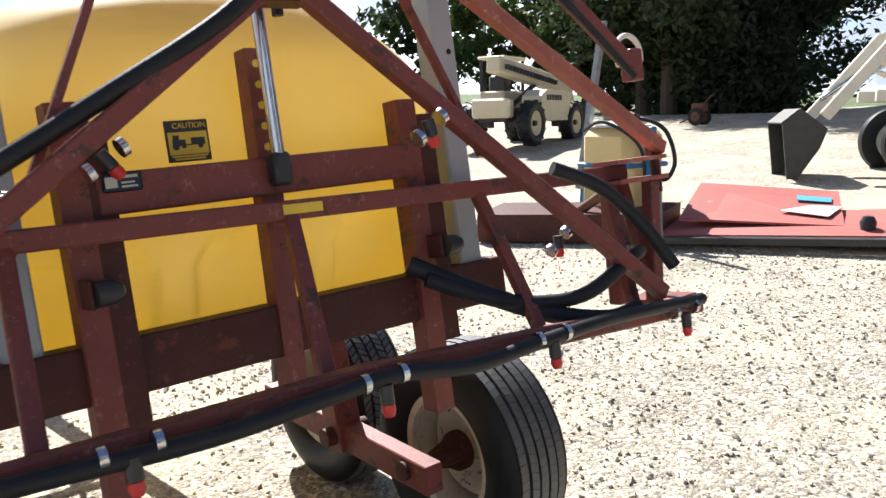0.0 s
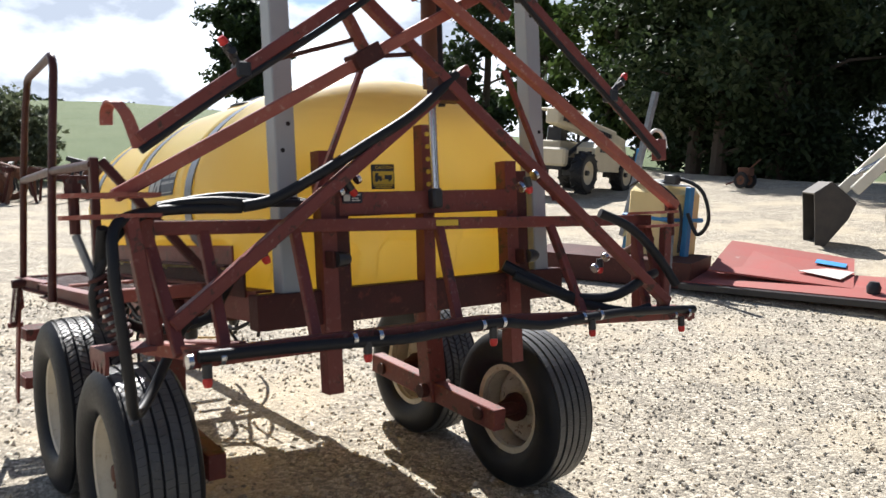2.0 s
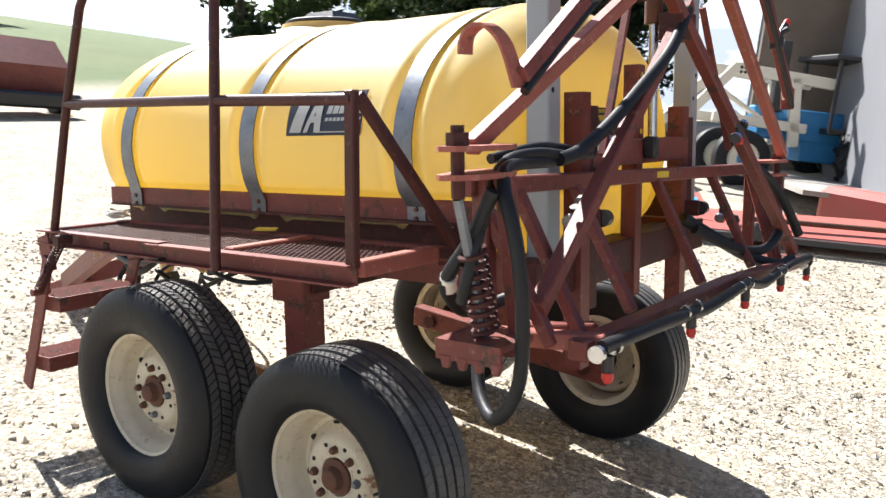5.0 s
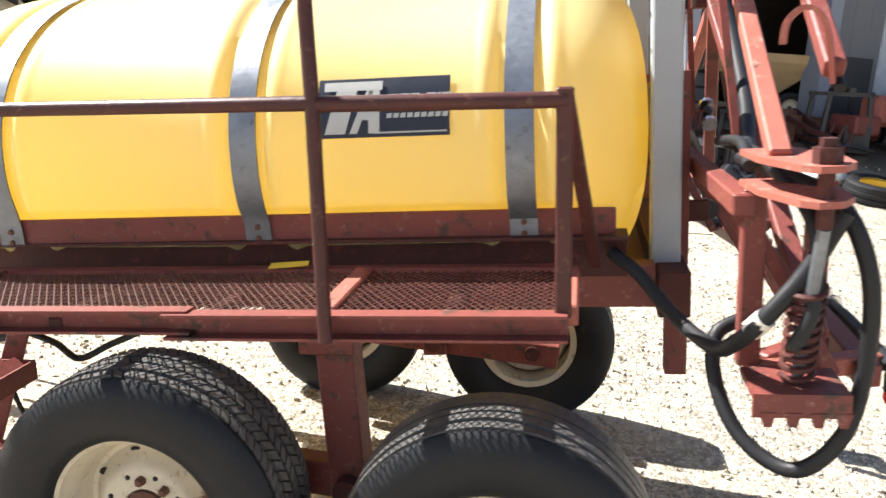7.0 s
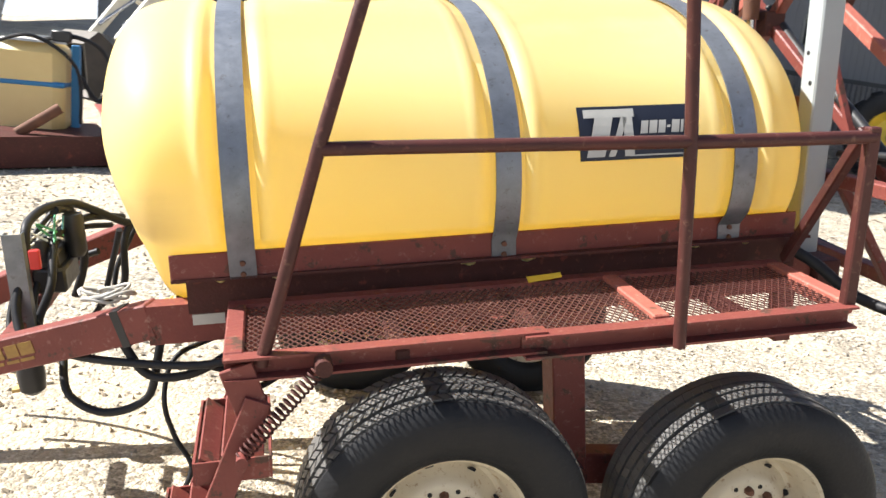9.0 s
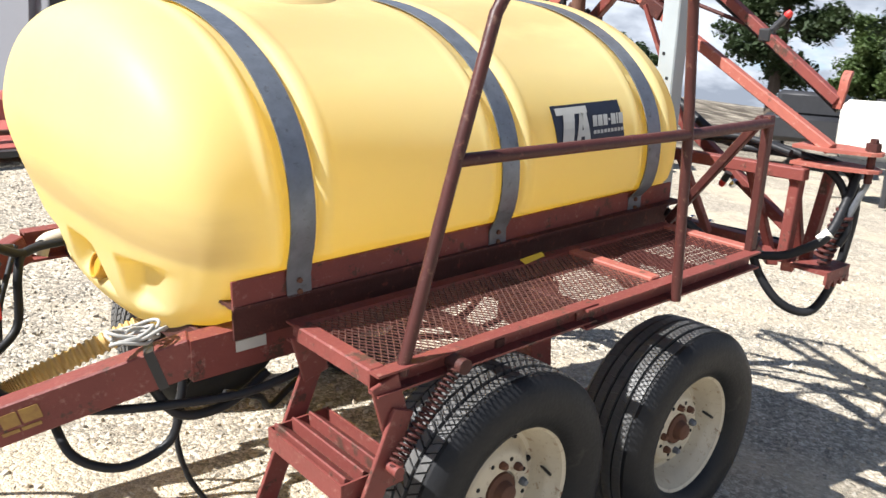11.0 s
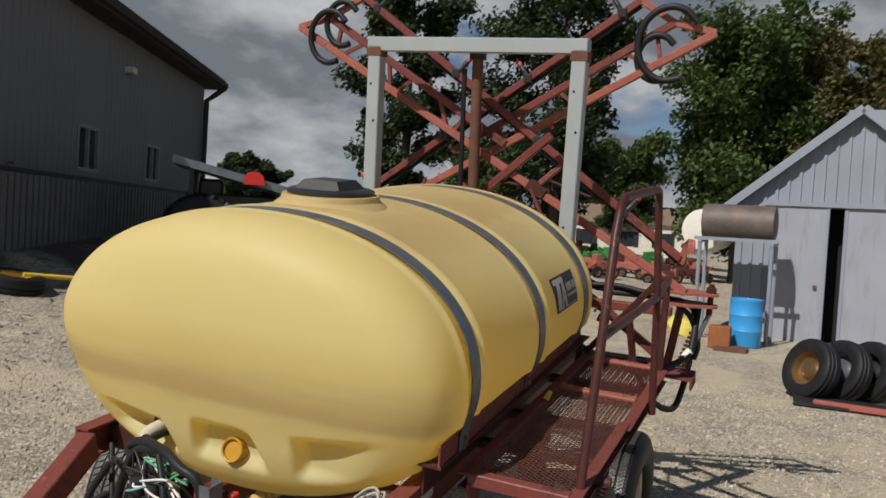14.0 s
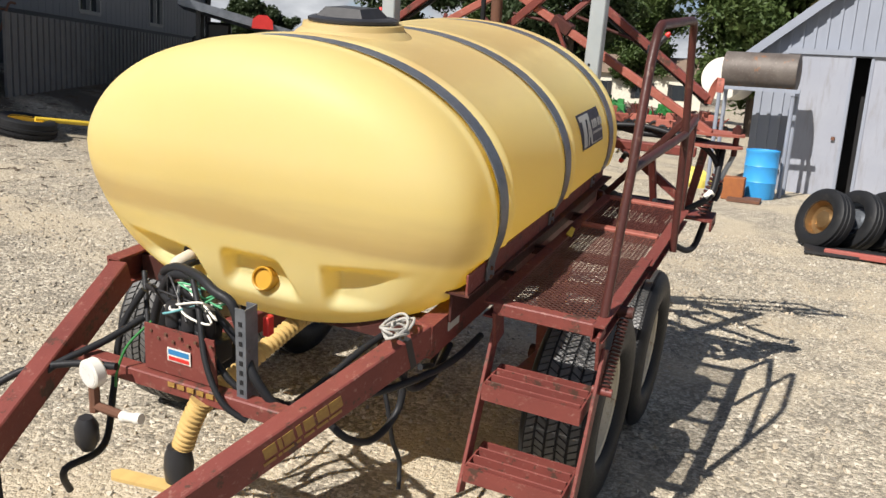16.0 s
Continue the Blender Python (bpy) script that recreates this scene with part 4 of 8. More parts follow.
rail("yellow_label", UT(0.06) + Vector((0.024, 0, 0.002)), UT(0.16) + Vector((0.024, 0, 0.002)), 0.002, 0.022, YEL, bevel=0)
for y0, y1 in ((-0.985, -0.96), (-0.81, -0.83), (-0.5, -0.54), (0.085, 0.01), (0.637, 0.64), (1.14, 1.05), (1.22, 1.16)):
    rail("boom_strut", UT(y0), (LT(y1).x - 0.07, y1, LT(y1).z + 0.0), 0.03, 0.035, RED, up=(0, 1, 0))
apex = Vector((1.475, 0.1, 1.745))
rail("boom_diagonal", apex + Vector((0, 0.1, 0.08)), (1.56, -0.97, 1.0), 0.042, 0.042, RED, up=(1, 0, 0))
rail("boom_diagonal", apex + Vector((-0.03, -0.42, 0.38)), (1.63, 1.1, 0.88), 0.042, 0.042, RED, up=(1, 0, 0))
rail("apex_plate", apex + Vector((0, -0.06, 0)), apex + Vector((0, 0.07, 0)), 0.08, 0.09, RED_DARK)


def wing(name, a0, a1, b0, b1, c0, c1, hook_side):
    """A folded boom wing: two chords laced together, and the outer section folded along them."""
    a0, a1, b0, b1, c0, c1 = map(Vector, (a0, a1, b0, b1, c0, c1))
    rail("wing_lower_chord", a0, a1, 0.04, 0.04, RED_FADED, up=(1, 0, 0))
    rail("wing_upper_chord", b0, b1, 0.04, 0.04, RED, up=(1, 0, 0))
    rail("wing_outer_tube", c0, c1, 0.038, 0.038, RED, up=(1, 0, 0))
    for k in range(1, 7):
        f1 = (k + 0.5) / 7
        f0 = 0.45 + 0.55 * (k + (0.4 if k % 2 else -0.4)) / 7
        rail("wing_lacing", a0.lerp(a1, f0), b0.lerp(b1, f1), 0.02, 0.02, RED, up=(1, 0, 0), bevel=0)
    rail("wing_tip_bar", a1, b1, 0.035, 0.035, RED_FADED, up=(1, 0, 0))
    rail("wing_tip_bar", b1, c1, 0.035, 0.035, RED_FADED, up=(1, 0, 0))
    hose = [c0.lerp(c1, t) + Vector((0.012, 0, -0.034 + 0.006 * math.sin(t * 14))) for t in [i / 14 for i in range(15)]]
    part("boom_hose", pipe(bmesh.new(), hose, 0.011, 8), HOSE, sprayer)
    for t in (0.16, 0.42, 0.68, 0.95):
        p, way = c0.lerp(c1, t), Vector((0.2, -0.6 * hook_side, 0.75)).normalized()
        part("nozzle_clamp", box(bmesh.new(), p, (0.048, 0.05, 0.05)), BLACK, sprayer, smooth=False, bevel=0.006)
        part("nozzle_elbow", pipe(bmesh.new(), [p + way * 0.02, p + way * 0.05, p + way * 0.066 + Vector((0.02, 0, 0))], 0.014, 8), BLACK, sprayer)
        nozzle(p + way * 0.07, way)
    # spreader strut, its clamp block and the thin stay rods
    if hook_side > 0:
        rail("spreader_strut", (1.5, -0.255, 1.86), (1.565, -0.375, 1.985), 0.03, 0.042, RED, up=(1, 0, 0))
        rail("clamp_block", (1.495, -0.3, 1.805), (1.495, -0.2, 1.86), 0.06, 0.075, RED_DARK, up=(1, 0, 0))
        part("stay_rod", pipe(bmesh.new(), [(1.555, -0.62, 1.785), (1.52, -0.31, 1.882)], 0.008, 8), RED_DARK, sprayer)
        part("stay_rod", pipe(bmesh.new(), [(1.5, -0.2, 1.84), (1.47, 0.02, 1.872)], 0.008, 8), RED_DARK, sprayer)


def nozzle(p, way):
    """A nozzle body with its clamp and red cap."""
    p, way = Vector(p), Vector(way).normalized()
    bm = bmesh.new()
    pipe(bm, [p - way * 0.018, p + way * 0.02], 0.0145, 10)
    n = part("nozzle_body", bm, BLACK, sprayer)
    part("nozzle_cap", lathe(bmesh.new(), [(0, 0.02), (0.01, 0.02), (0.0145, 0.008), (0.013, -0.004), (0, -0.004)], 12, Matrix.Translation(p + way * 0.026) @ Vector((0, 0, 1)).rotation_difference(way).to_matrix().to_4x4()), REDCAP, n, "red nozzle cap")


wing("wing", (1.45, -1.08, 1.38), (1.56, 1.334, 2.68), (1.5, -0.05, 2.06), (1.57, 1.13, 2.735), (1.55, -1.03, 1.535), (1.6, 0.92, 2.86), 1)
wing("wing", (1.52, 1.31, 1.285), (1.64, -1.08, 2.68), (1.6, 0.3, 2.0), (1.65, -0.87, 2.73), (1.585, 1.12, 1.53), (1.67, -0.686, 2.845), -1)
# hinge ends: plates, knuckles, breakaway springs
for s, hy, hz, by in ((-1, -1.2, 1.375, -1.09), (1, 1.3, 1.255, 1.26)):
    bm = bmesh.new()
    plate(bm, [(1.4, by - s * 0.13, hz), (1.41, by + s * 0.0, hz), (1.455, hy + s * 0.015, hz), (1.48, hy + s * 0.04, hz), (1.52, hy + s * 0.035, hz), (1.55, hy - s * 0.01, hz), (1.555, by - s * 0.02, hz), (1.5, by - s * 0.13, hz)], 0.012, (0, 0, 1))
    part("hinge_plate", bm, RED_FADED, sprayer, smooth=False, bevel=0.002)
    bm = bmesh.new()
    plate(bm, [(1.4, by - s * 0.13, hz - 0.06), (1.41, by + s * 0.0, hz - 0.06), (1.455, hy + s * 0.015, hz - 0.06), (1.48, hy + s * 0.04, hz - 0.06), (1.52, hy + s * 0.035, hz - 0.06), (1.55, hy - s * 0.01, hz - 0.06), (1.555, by - s * 0.02, hz - 0.06), (1.5, by - s * 0.13, hz - 0.06)], 0.012, (0, 0, 1))
    part("hinge_plate", bm, RED_FADED, sprayer, smooth=False, bevel=0.002)
    part("hinge_bolt", pipe(bmesh.new(), [(1.5, hy, hz - 0.1), (1.5, hy, hz + 0.055)], 0.015, 8), RED_DARK, sprayer)
    part("hinge_nut", pipe(bmesh.new(), [(1.5, hy, hz + 0.012), (1.5, hy, hz + 0.04)], 0.025, 6), RED_DARK, sprayer, smooth=False)
    zl = 0.945 if s < 0 else 0.83
    zt = hz - 0.06
    rail("hinge_upright", (1.425, by - s * 0.1, zt), (1.423, by - s * 0.11, zl), 0.045, 0.04, RED, up=(0, 1, 0))
    rail("hinge_upright", (1.528, by - s * 0.03, zt), (1.535, by - s * 0.08, zl), 0.04, 0.04, RED, up=(0, 1, 0))
    part("spring_rod", pipe(bmesh.new(), [(1.5, hy, hz - 0.1), (1.494, by, zl)], 0.012, 8), GALV, sprayer)
    if s < 0:
        part("breakaway_spring", coil((1.496, -1.146, 1.165), (1.494, -1.088, 0.965), 0.029, 9, 0.0068), RED_DARK, sprayer, "rusty heavy breakaway spring")
    bm = bmesh.new()
    plate(bm, [(1.4025, by - s * 0.07, zl + 0.007), (1.4025, by + s * 0.07, zl + 0.007), (1.4025, by + s * 0.07, zl - 0.04), (1.4025, by + s * 0.06, zl - 0.04), (1.4025, by + s * 0.06, zl - 0.007), (1.4025, by - s * 0.07, zl - 0.007)], 0.175, (1, 0, 0))
    bp = part("breakaway_plate", bm, RED, sprayer, smooth=False)
    for k in range(4):
        bm = bmesh.new()
        plate(bm, [(1.415 + 0.045 * k, by + s * 0.06, zl - 0.03), (1.445 + 0.045 * k, by + s * 0.06, zl - 0.03), (1.437 + 0.045 * k, by + s * 0.06, zl - 0.058), (1.423 + 0.045 * k, by + s * 0.06, zl - 0.058)], 0.012, (0, s, 0))
        part("tooth", bm, RED, bp, smooth=False)
rail("boom_end_bar", (1.42, -1.0, 0.93), (1.7, -0.9, 0.925), 0.045, 0.04, RED_FADED)
rail("boom_end_bar", (1.46, -0.92, 0.925), (1.62, -0.78, 0.92), 0.045, 0.04, RED)
# transport hook on the folded wing
bm = bmesh.new()
hk = curve([(1.445, -1.088, 1.585), (1.45, -1.088, 1.622), (1.475, -1.083, 1.645), (1.505, -1.072, 1.64), (1.53, -1.052, 1.6), (1.548, -1.03, 1.51)], 3)
rows = []
for k, p in enumerate(hk):
    along = (hk[min(k + 1, len(hk) - 1)] - hk[max(k - 1, 0)]).normalized()
    wide = Vector((0.35, 1.0, 0.0)).normalized() * 0.018
    rise = along.cross(wide).normalized() * 0.0045
    rows.append([bm.verts.new(p + q) for q in (wide + rise, wide - rise, -wide - rise, rise - wide)])
for p, q in zip(rows, rows[1:]):
    for k in range(4):
        bm.faces.new((p[k], p[(k + 1) % 4], q[(k + 1) % 4], q[k]))
bm.faces.new(rows[0]), bm.faces.new(rows[-1][::-1])
part("transport_hook", bm, RED_FADED, sprayer, "bent flat-bar transport hook", smooth=False)
ring = [Vector((1.57, 1.14 + 0.055 * math.cos(a), 1.56 + 0.055 * math.sin(a))) for a in [k * math.pi / 10 for k in range(-3, 13)]]
part("white_hook", pipe(bmesh.new(), ring, 0.008, 6), WHITE, sprayer)
bm = bmesh.new()
box(bm, (1.57, 1.15, 1.53), (0.045, 0.05, 0.09))
part("wing_end_bracket", bm, RED, sprayer, smooth=False, bevel=0.004)

# ---------------------------------------------------------------- hoses
def hose(pts, r=0.019, mat=HOSE, name="hose", label=""):
    return part(name, pipe(bmesh.new(), curve(pts), r, 10), mat, sprayer, label)


def clamp(p, way):
    p, way = Vector(p), Vector(way).normalized() * 0.007
    return part("hose_clamp", pipe(bmesh.new(), [p - way, p + way], 0.0205, 12), CHROME, sprayer)


wet = [LT(y) + Vector((0.05, 0, dz)) for y, dz in ((-0.95, 0.01), (-0.6, -0.005), (-0.3, -0.02), (-0.1, -0.01), (0.1, 0.0), (0.3, -0.022), (0.5, -0.008), (0.75, 0.01), (1.0, 0.015), (1.22, 0.02))]
hose(wet, 0.0175, name="boom_hose")
for y in (-0.93, -0.43, 0.066, 0.557, 1.119):
    p = LT(y) + Vector((0.05, 0, 0.0))
    nozzle(p + Vector((0.005, 0, -0.03)), (0, 0, -1))
    clamp(p + Vector((0, -0.045, 0)), (0, 1, 0)), clamp(p + Vector((0, 0.045, 0)), (0, 1, 0))
hose([(1.5, 0.13, 1.8), (1.515, -0.06, 1.655), (1.51, -0.28, 1.53), (1.5, -0.46, 1.43), (1.48, -0.6, 1.36), (1.47, -0.7, 1.34)], 0.019)
hose([(1.46, -0.62, 1.345), (1.46, -0.8, 1.36), (1.47, -0.97, 1.34), (1.51, -1.1, 1.26), (1.5, -1.16, 1.12), (1.47, -1.15, 1.04)], 0.014)
hose([(1.45, -0.7, 1.335), (1.48, -0.95, 1.335), (1.55, -1.1, 1.3), (1.6, -1.13, 1.18), (1.61, -1.12, 1.02), (1.585, -1.1, 0.85), (1.505, -1.07, 0.752), (1.415, -1.0, 0.785), (1.37, -0.93, 0.88), (1.375, -0.88, 0.97), (1.43, -0.86, 1.0)], 0.0165)
hose([(1.16, -0.63, 1.1), (1.22, -0.68, 1.06), (1.3, -0.78, 0.98), (1.36, -0.97, 0.975), (1.39, -1.08, 1.03), (1.42, -1.134, 1.088), (1.49, -1.14, 1.18), (1.55, -1.14, 1.29)], 0.017)
part("brass_fitting", pipe(bmesh.new(), [(1.405, -1.11, 1.06), (1.425, -1.135, 1.093)], 0.021, 10), WHITE, sprayer)
hose([(1.4, 0.4, 1.08), (1.5, 0.55, 0.98), (1.58, 0.7, 0.9), (1.64, 0.85, 0.86), (1.66, 0.95, 0.87)], 0.024)
hose([(1.44, 0.42, 1.04), (1.54, 0.6, 0.95), (1.6, 0.8, 0.93), (1.6, 1.0, 0.99), (1.55, 1.12, 1.0)], 0.02)
hose([(1.5, 0.85, 1.27), (1.55, 0.98, 1.2), (1.6, 1.08, 1.08), (1.64, 1.15, 0.95)], 0.02)
for pts in ([(1.42, -0.95, 1.35), (1.44, -0.75, 1.375), (1.43, -0.55, 1.36), (1.44, -0.44, 1.345)], [(1.45, -0.85, 1.35), (1.46, -0.65, 1.35), (1.45, -0.48, 1.345)]):
    hose(pts, 0.013)
# big loops at the folded tips
for cy, cz, r, x in ((-0.86, 2.62, 0.16, 1.6), (-0.8, 2.55, 0.1, 1.62), (1.1, 2.62, 0.13, 1.52), (1.03, 2.7, 0.11, 1.55)):
    hose([(x, cy + r * math.cos(a), cz + 1.15 * r * math.sin(a)) for a in [k * 0.5 for k in range(-4, 6)]], 0.018)
# below the tank and at the tongue
hose([(-0.74, 0.31, 1.09), (-0.86, 0.3, 1.08), (-0.9, 0.26, 1.02), (-0.92, 0.26, 0.86), (-1.0, 0.22, 0.8)], 0.0135)
hose([(-0.9, 0.3, 1.1), (-1.0, 0.2, 1.13), (-1.06, 0.0, 1.12), (-1.06, -0.14, 1.0), (-1.1, -0.2, 0.88), (-1.0, -0.32, 0.84)], 0.0135)
hose([(-0.95, 0.32, 1.07), (-1.05, 0.15, 1.1), (-1.1, 0.0, 1.05), (-1.12, -0.15, 0.92), (-1.05, -0.27, 0.86)], 0.0105)
hose([(-0.93, 0.36, 1.04), (-0.98, 0.42, 0.9), (-1.05, 0.4, 0.72), (-1.2, 0.3, 0.62), (-1.35, 0.3, 0.62), (-1.3, 0.35, 0.5)], 0.0115)
hose([(-1.0, 0.3, 0.98), (-1.12, 0.34, 0.94), (-1.3, 0.42, 0.88), (-1.45, 0.44, 0.75), (-1.5, 0.4, 0.55)], 0.012)
hose([(-0.4, -0.25, 0.95), (-0.55, -0.32, 0.86), (-0.68, -0.4, 0.83), (-0.72, -0.45, 0.72), (-0.7, -0.46, 0.6), (-0.66, -0.47, 0.5), (-0.7, -0.49, 0.42)], 0.008)
hose([(0.0, -0.4, 0.92), (-0.2, -0.45, 0.84), (-0.35, -0.45, 0.78), (-0.45, -0.47, 0.74), (-0.5, -0.5, 0.8), (-0.6, -0.5, 0.84)], 0.0105)
hose([(0.35, -0.5, 0.92), (0.2, -0.55, 0.88), (0.05, -0.55, 0.89), (-0.1, -0.5, 0.93)], 0.011)
hose([(-0.55, -0.42, 0.97), (-0.72, -0.36, 0.93), (-0.9, -0.3, 0.86), (-1.0, -0.24, 0.8)], 0.0115)
def ribbed(pts, r, mat, name, label):
    """A corrugated hose: its radius swells and shrinks along the way."""
    line = curve(pts, max(int(140 * sum((Vector(q) - Vector(p)).length for p, q in zip(pts, pts[1:])) / (len(pts) - 1)), 4) * 2)
    return part(name, pipe(bmesh.new(), line, [r + (0.0035 if k % 4 < 2 else -0.003) for k in range(len(line))], 16), mat, sprayer, label)


sp = [(-0.5, -0.05, 0.93), (-0.7, 0.0, 0.86), (-0.95, 0.05, 0.77), (-1.02, 0.06, 0.74)]
ribbed(sp, 0.029, TAN_HOSE, "suction_hose", "tan ribbed suction hose")
ribbed([(-1.17, -0.07, 0.87), (-1.19, -0.045, 0.8), (-1.2, -0.02, 0.72)], 0.03, TAN_HOSE, "suction_hose", "tan ribbed suction hose")
part("suction_strainer", lathe(bmesh.new(), [(0, 0.07), (0.035, 0.07), (0.045, 0.04), (0.05, 0.0), (0.045, -0.06), (0.02, -0.08), (0, -0.08)], 18, Matrix.Translation((-1.2, 0.0, 0.65)) @ Matrix.Scale(0.9, 4)), BLACK, sprayer)
part("valve_lever", plate(bmesh.new(), [(-1.22, 0.0, 0.59), (-1.22, 0.21, 0.565), (-1.24, 0.235, 0.56), (-1.265, 0.21, 0.56), (-1.265, -0.01, 0.59)], 0.012, (0, 0, 1)), TAN_HOSE, sprayer, "yellow valve lever", smooth=False, bevel=0.003)
PIPE_WHITE = material("stained_white_pipe", (0.58, 0.53, 0.44), 0.6, 0.0, (0.4, 0.34, 0.26), 22, 0.6, bump=0.3)
part("tank_outlet", pipe(bmesh.new(), curve([(-0.66, 0.33, 1.11), (-0.74, 0.33, 1.105), (-0.79, 0.34, 1.09), (-0.81, 0.34, 1.05)]), 0.024, 12), PIPE_WHITE, sprayer, "white pipe elbow at the tank outlet")
part("outlet_collar", lathe(bmesh.new(), [(0.026, -0.02), (0.04, -0.02), (0.042, 0.02), (0.026, 0.025)], 20, Matrix.Translation((-0.7, 0.33, 1.108)) @ Euler((0, radians(-90), 0)).to_matrix().to_4x4(), closed=True), BLACK, sprayer)
# control block with wires behind the switch plate
bm = bmesh.new()
box(bm, (-1.08, 0.02, 0.99), (0.1, 0.2, 0.08)), box(bm, (-1.08, 0.02, 1.05), (0.06, 0.16, 0.06))
part("solenoid_block", bm, BLACK, sprayer, bevel=0.008)
for k in range(3):
    part("solenoid", lathe(bmesh.new(), [(0, 0.05), (0.022, 0.05), (0.026, 0.03), (0.026, -0.02), (0, -0.02)], 14, Matrix.Translation((-1.1, 0.08 - 0.06 * k, 1.07))), BLACK, sprayer)
random.seed(4)
for k, mcol in enumerate((WHITE, material("green_wire", (0.1, 0.4, 0.2), 0.5), material("teal_wire", (0.15, 0.4, 0.42), 0.5), WHITE, BLACK)):
    pts = [(-1.08 + random.uniform(-0.07, 0.05), 0.02 + random.uniform(-0.13, 0.13), 1.1 + random.uniform(-0.02, 0.09)) for _ in range(6)]
    hose(pts, 0.0035, mcol, "wire")
hose([(-1.12, 0.15, 1.05), (-1.17, 0.2, 0.98), (-1.2, 0.22, 0.9), (-1.19, 0.24, 0.84)], 0.004, GREEN, "wire")
# coiled grey cord on the tongue
CORD = material("grey_cord", (0.4, 0.39, 0.36), 0.7)
for k in range(6):
    rr = 0.05 + 0.006 * (k % 3)
    hose([Vector((-0.84 + 0.012 * (k % 4), YL + 0.03 + 0.008 * (k % 3), 1.07 + 0.004 * k)) + Vector((rr * math.cos(b + k), 0.55 * rr * math.sin(b + k), 0.008 * math.sin(2 * b + k))) for b in [q * 0.66 for q in range(10)]], 0.0045, CORD, "cord")
part("tape_wrap", new_beam((-0.775, YL + 0.029, 0.99), (-0.797, YL + 0.037, 0.983), 0.069, 0.105), BLACK, sprayer, smooth=False)

# nozzle bodies with hose ends clamped on the folded wings
for p, way in (((1.43, -0.3, 1.405), (0, 0.6, -0.8)), ((1.61, 0.36, 1.4), (0, 0.2, -1)), ((1.36, 0.985, 1.05), (0, 0, -1)), ((1.5, -0.66, 1.2), (0, 0.5, -1))):
    nozzle(p, way)
    for s in (-1, 1):
        clamp(Vector(p) + Vector((0.0, 0.035 * s, 0.022 * s)), (0, 1, 0.5))

# thick hoses arching from the tank outlet down to the control block
for pts, r in (([(-0.8, 0.33, 1.09), (-0.88, 0.29, 1.08), (-0.98, 0.22, 1.15), (-1.03, 0.12, 1.2), (-1.08, 0.0, 1.213), (-1.11, -0.08, 1.195), (-1.112, -0.142, 1.169), (-1.115, -0.175, 1.08), (-1.14, -0.235, 0.98), (-1.12, -0.3, 0.89), (-1.08, -0.33, 0.86)], 0.0145),
               ([(-1.06, 0.02, 1.2), (-1.04, 0.14, 1.17), (-1.03, 0.207, 1.06), (-1.04, 0.23, 0.95), (-1.08, 0.22, 0.84)], 0.0145),
               ([(-1.07, 0.03, 1.19), (-1.12, -0.03, 1.13), (-1.17, -0.09, 1.0), (-1.19, -0.16, 0.9), (-1.17, -0.23, 0.85)], 0.0095),
               ([(-0.86, 0.42, 1.07), (-0.9, 0.38, 1.0), (-0.95, 0.33, 0.9), (-0.97, 0.3, 0.78)], 0.0095),
               ([(-1.22, 0.2, 0.93), (-1.25, 0.36, 0.91), (-1.33, 0.52, 0.86), (-1.5, 0.62, 0.72), (-1.58, 0.6, 0.5)], 0.0115)):
    hose(pts, r)
part("red_connector", box(bmesh.new(), (-1.07, -0.235, 1.11), (0.03, 0.02, 0.06)), REDCAP, sprayer, "red plastic connector", smooth=False, bevel=0.003)
part("filter_bowl", lathe(bmesh.new(), [(0, 0.075), (0.03, 0.075), (0.034, 0.06), (0.034, -0.05), (0.022, -0.07), (0, -0.07)], 16, Matrix.Translation((-1.02, 0.07, 1.1))), BLACK, sprayer)

# thin stay bars from the apex down to the upper tube
rail("stay_bar", (1.454, -0.225, 1.84), (1.48, -0.464, 1.345), 0.016, 0.02, RED, up=(1, 0, 0), bevel=0)
rail("stay_bar", (1.454, 0.4, 1.84), (1.5, 0.6, 1.33), 0.016, 0.02, RED, up=(1, 0, 0), bevel=0)

# control hoses looping below the tongue
for pts, rr in (([(-0.42, -0.64, 0.92), (-0.6, -0.6, 0.88), (-0.85, -0.52, 0.885), (-1.02, -0.4, 0.88), (-1.12, -0.3, 0.84)], 0.012),
                ([(-1.0, -0.36, 0.84), (-0.98, -0.44, 0.76), (-0.88, -0.48, 0.71), (-0.76, -0.5, 0.75), (-0.72, -0.5, 0.86), (-0.7, -0.48, 0.95)], 0.012),
                ([(-0.5, -0.56, 0.9), (-0.62, -0.56, 0.84), (-0.74, -0.54, 0.84), (-0.8, -0.52, 0.93)], 0.013),
                ([(0.45, -0.6, 0.95), (0.3, -0.66, 0.9), (0.1, -0.66, 0.885), (-0.1, -0.64, 0.92), (-0.3, -0.62, 0.95)], 0.009)):
    hose(pts, rr)


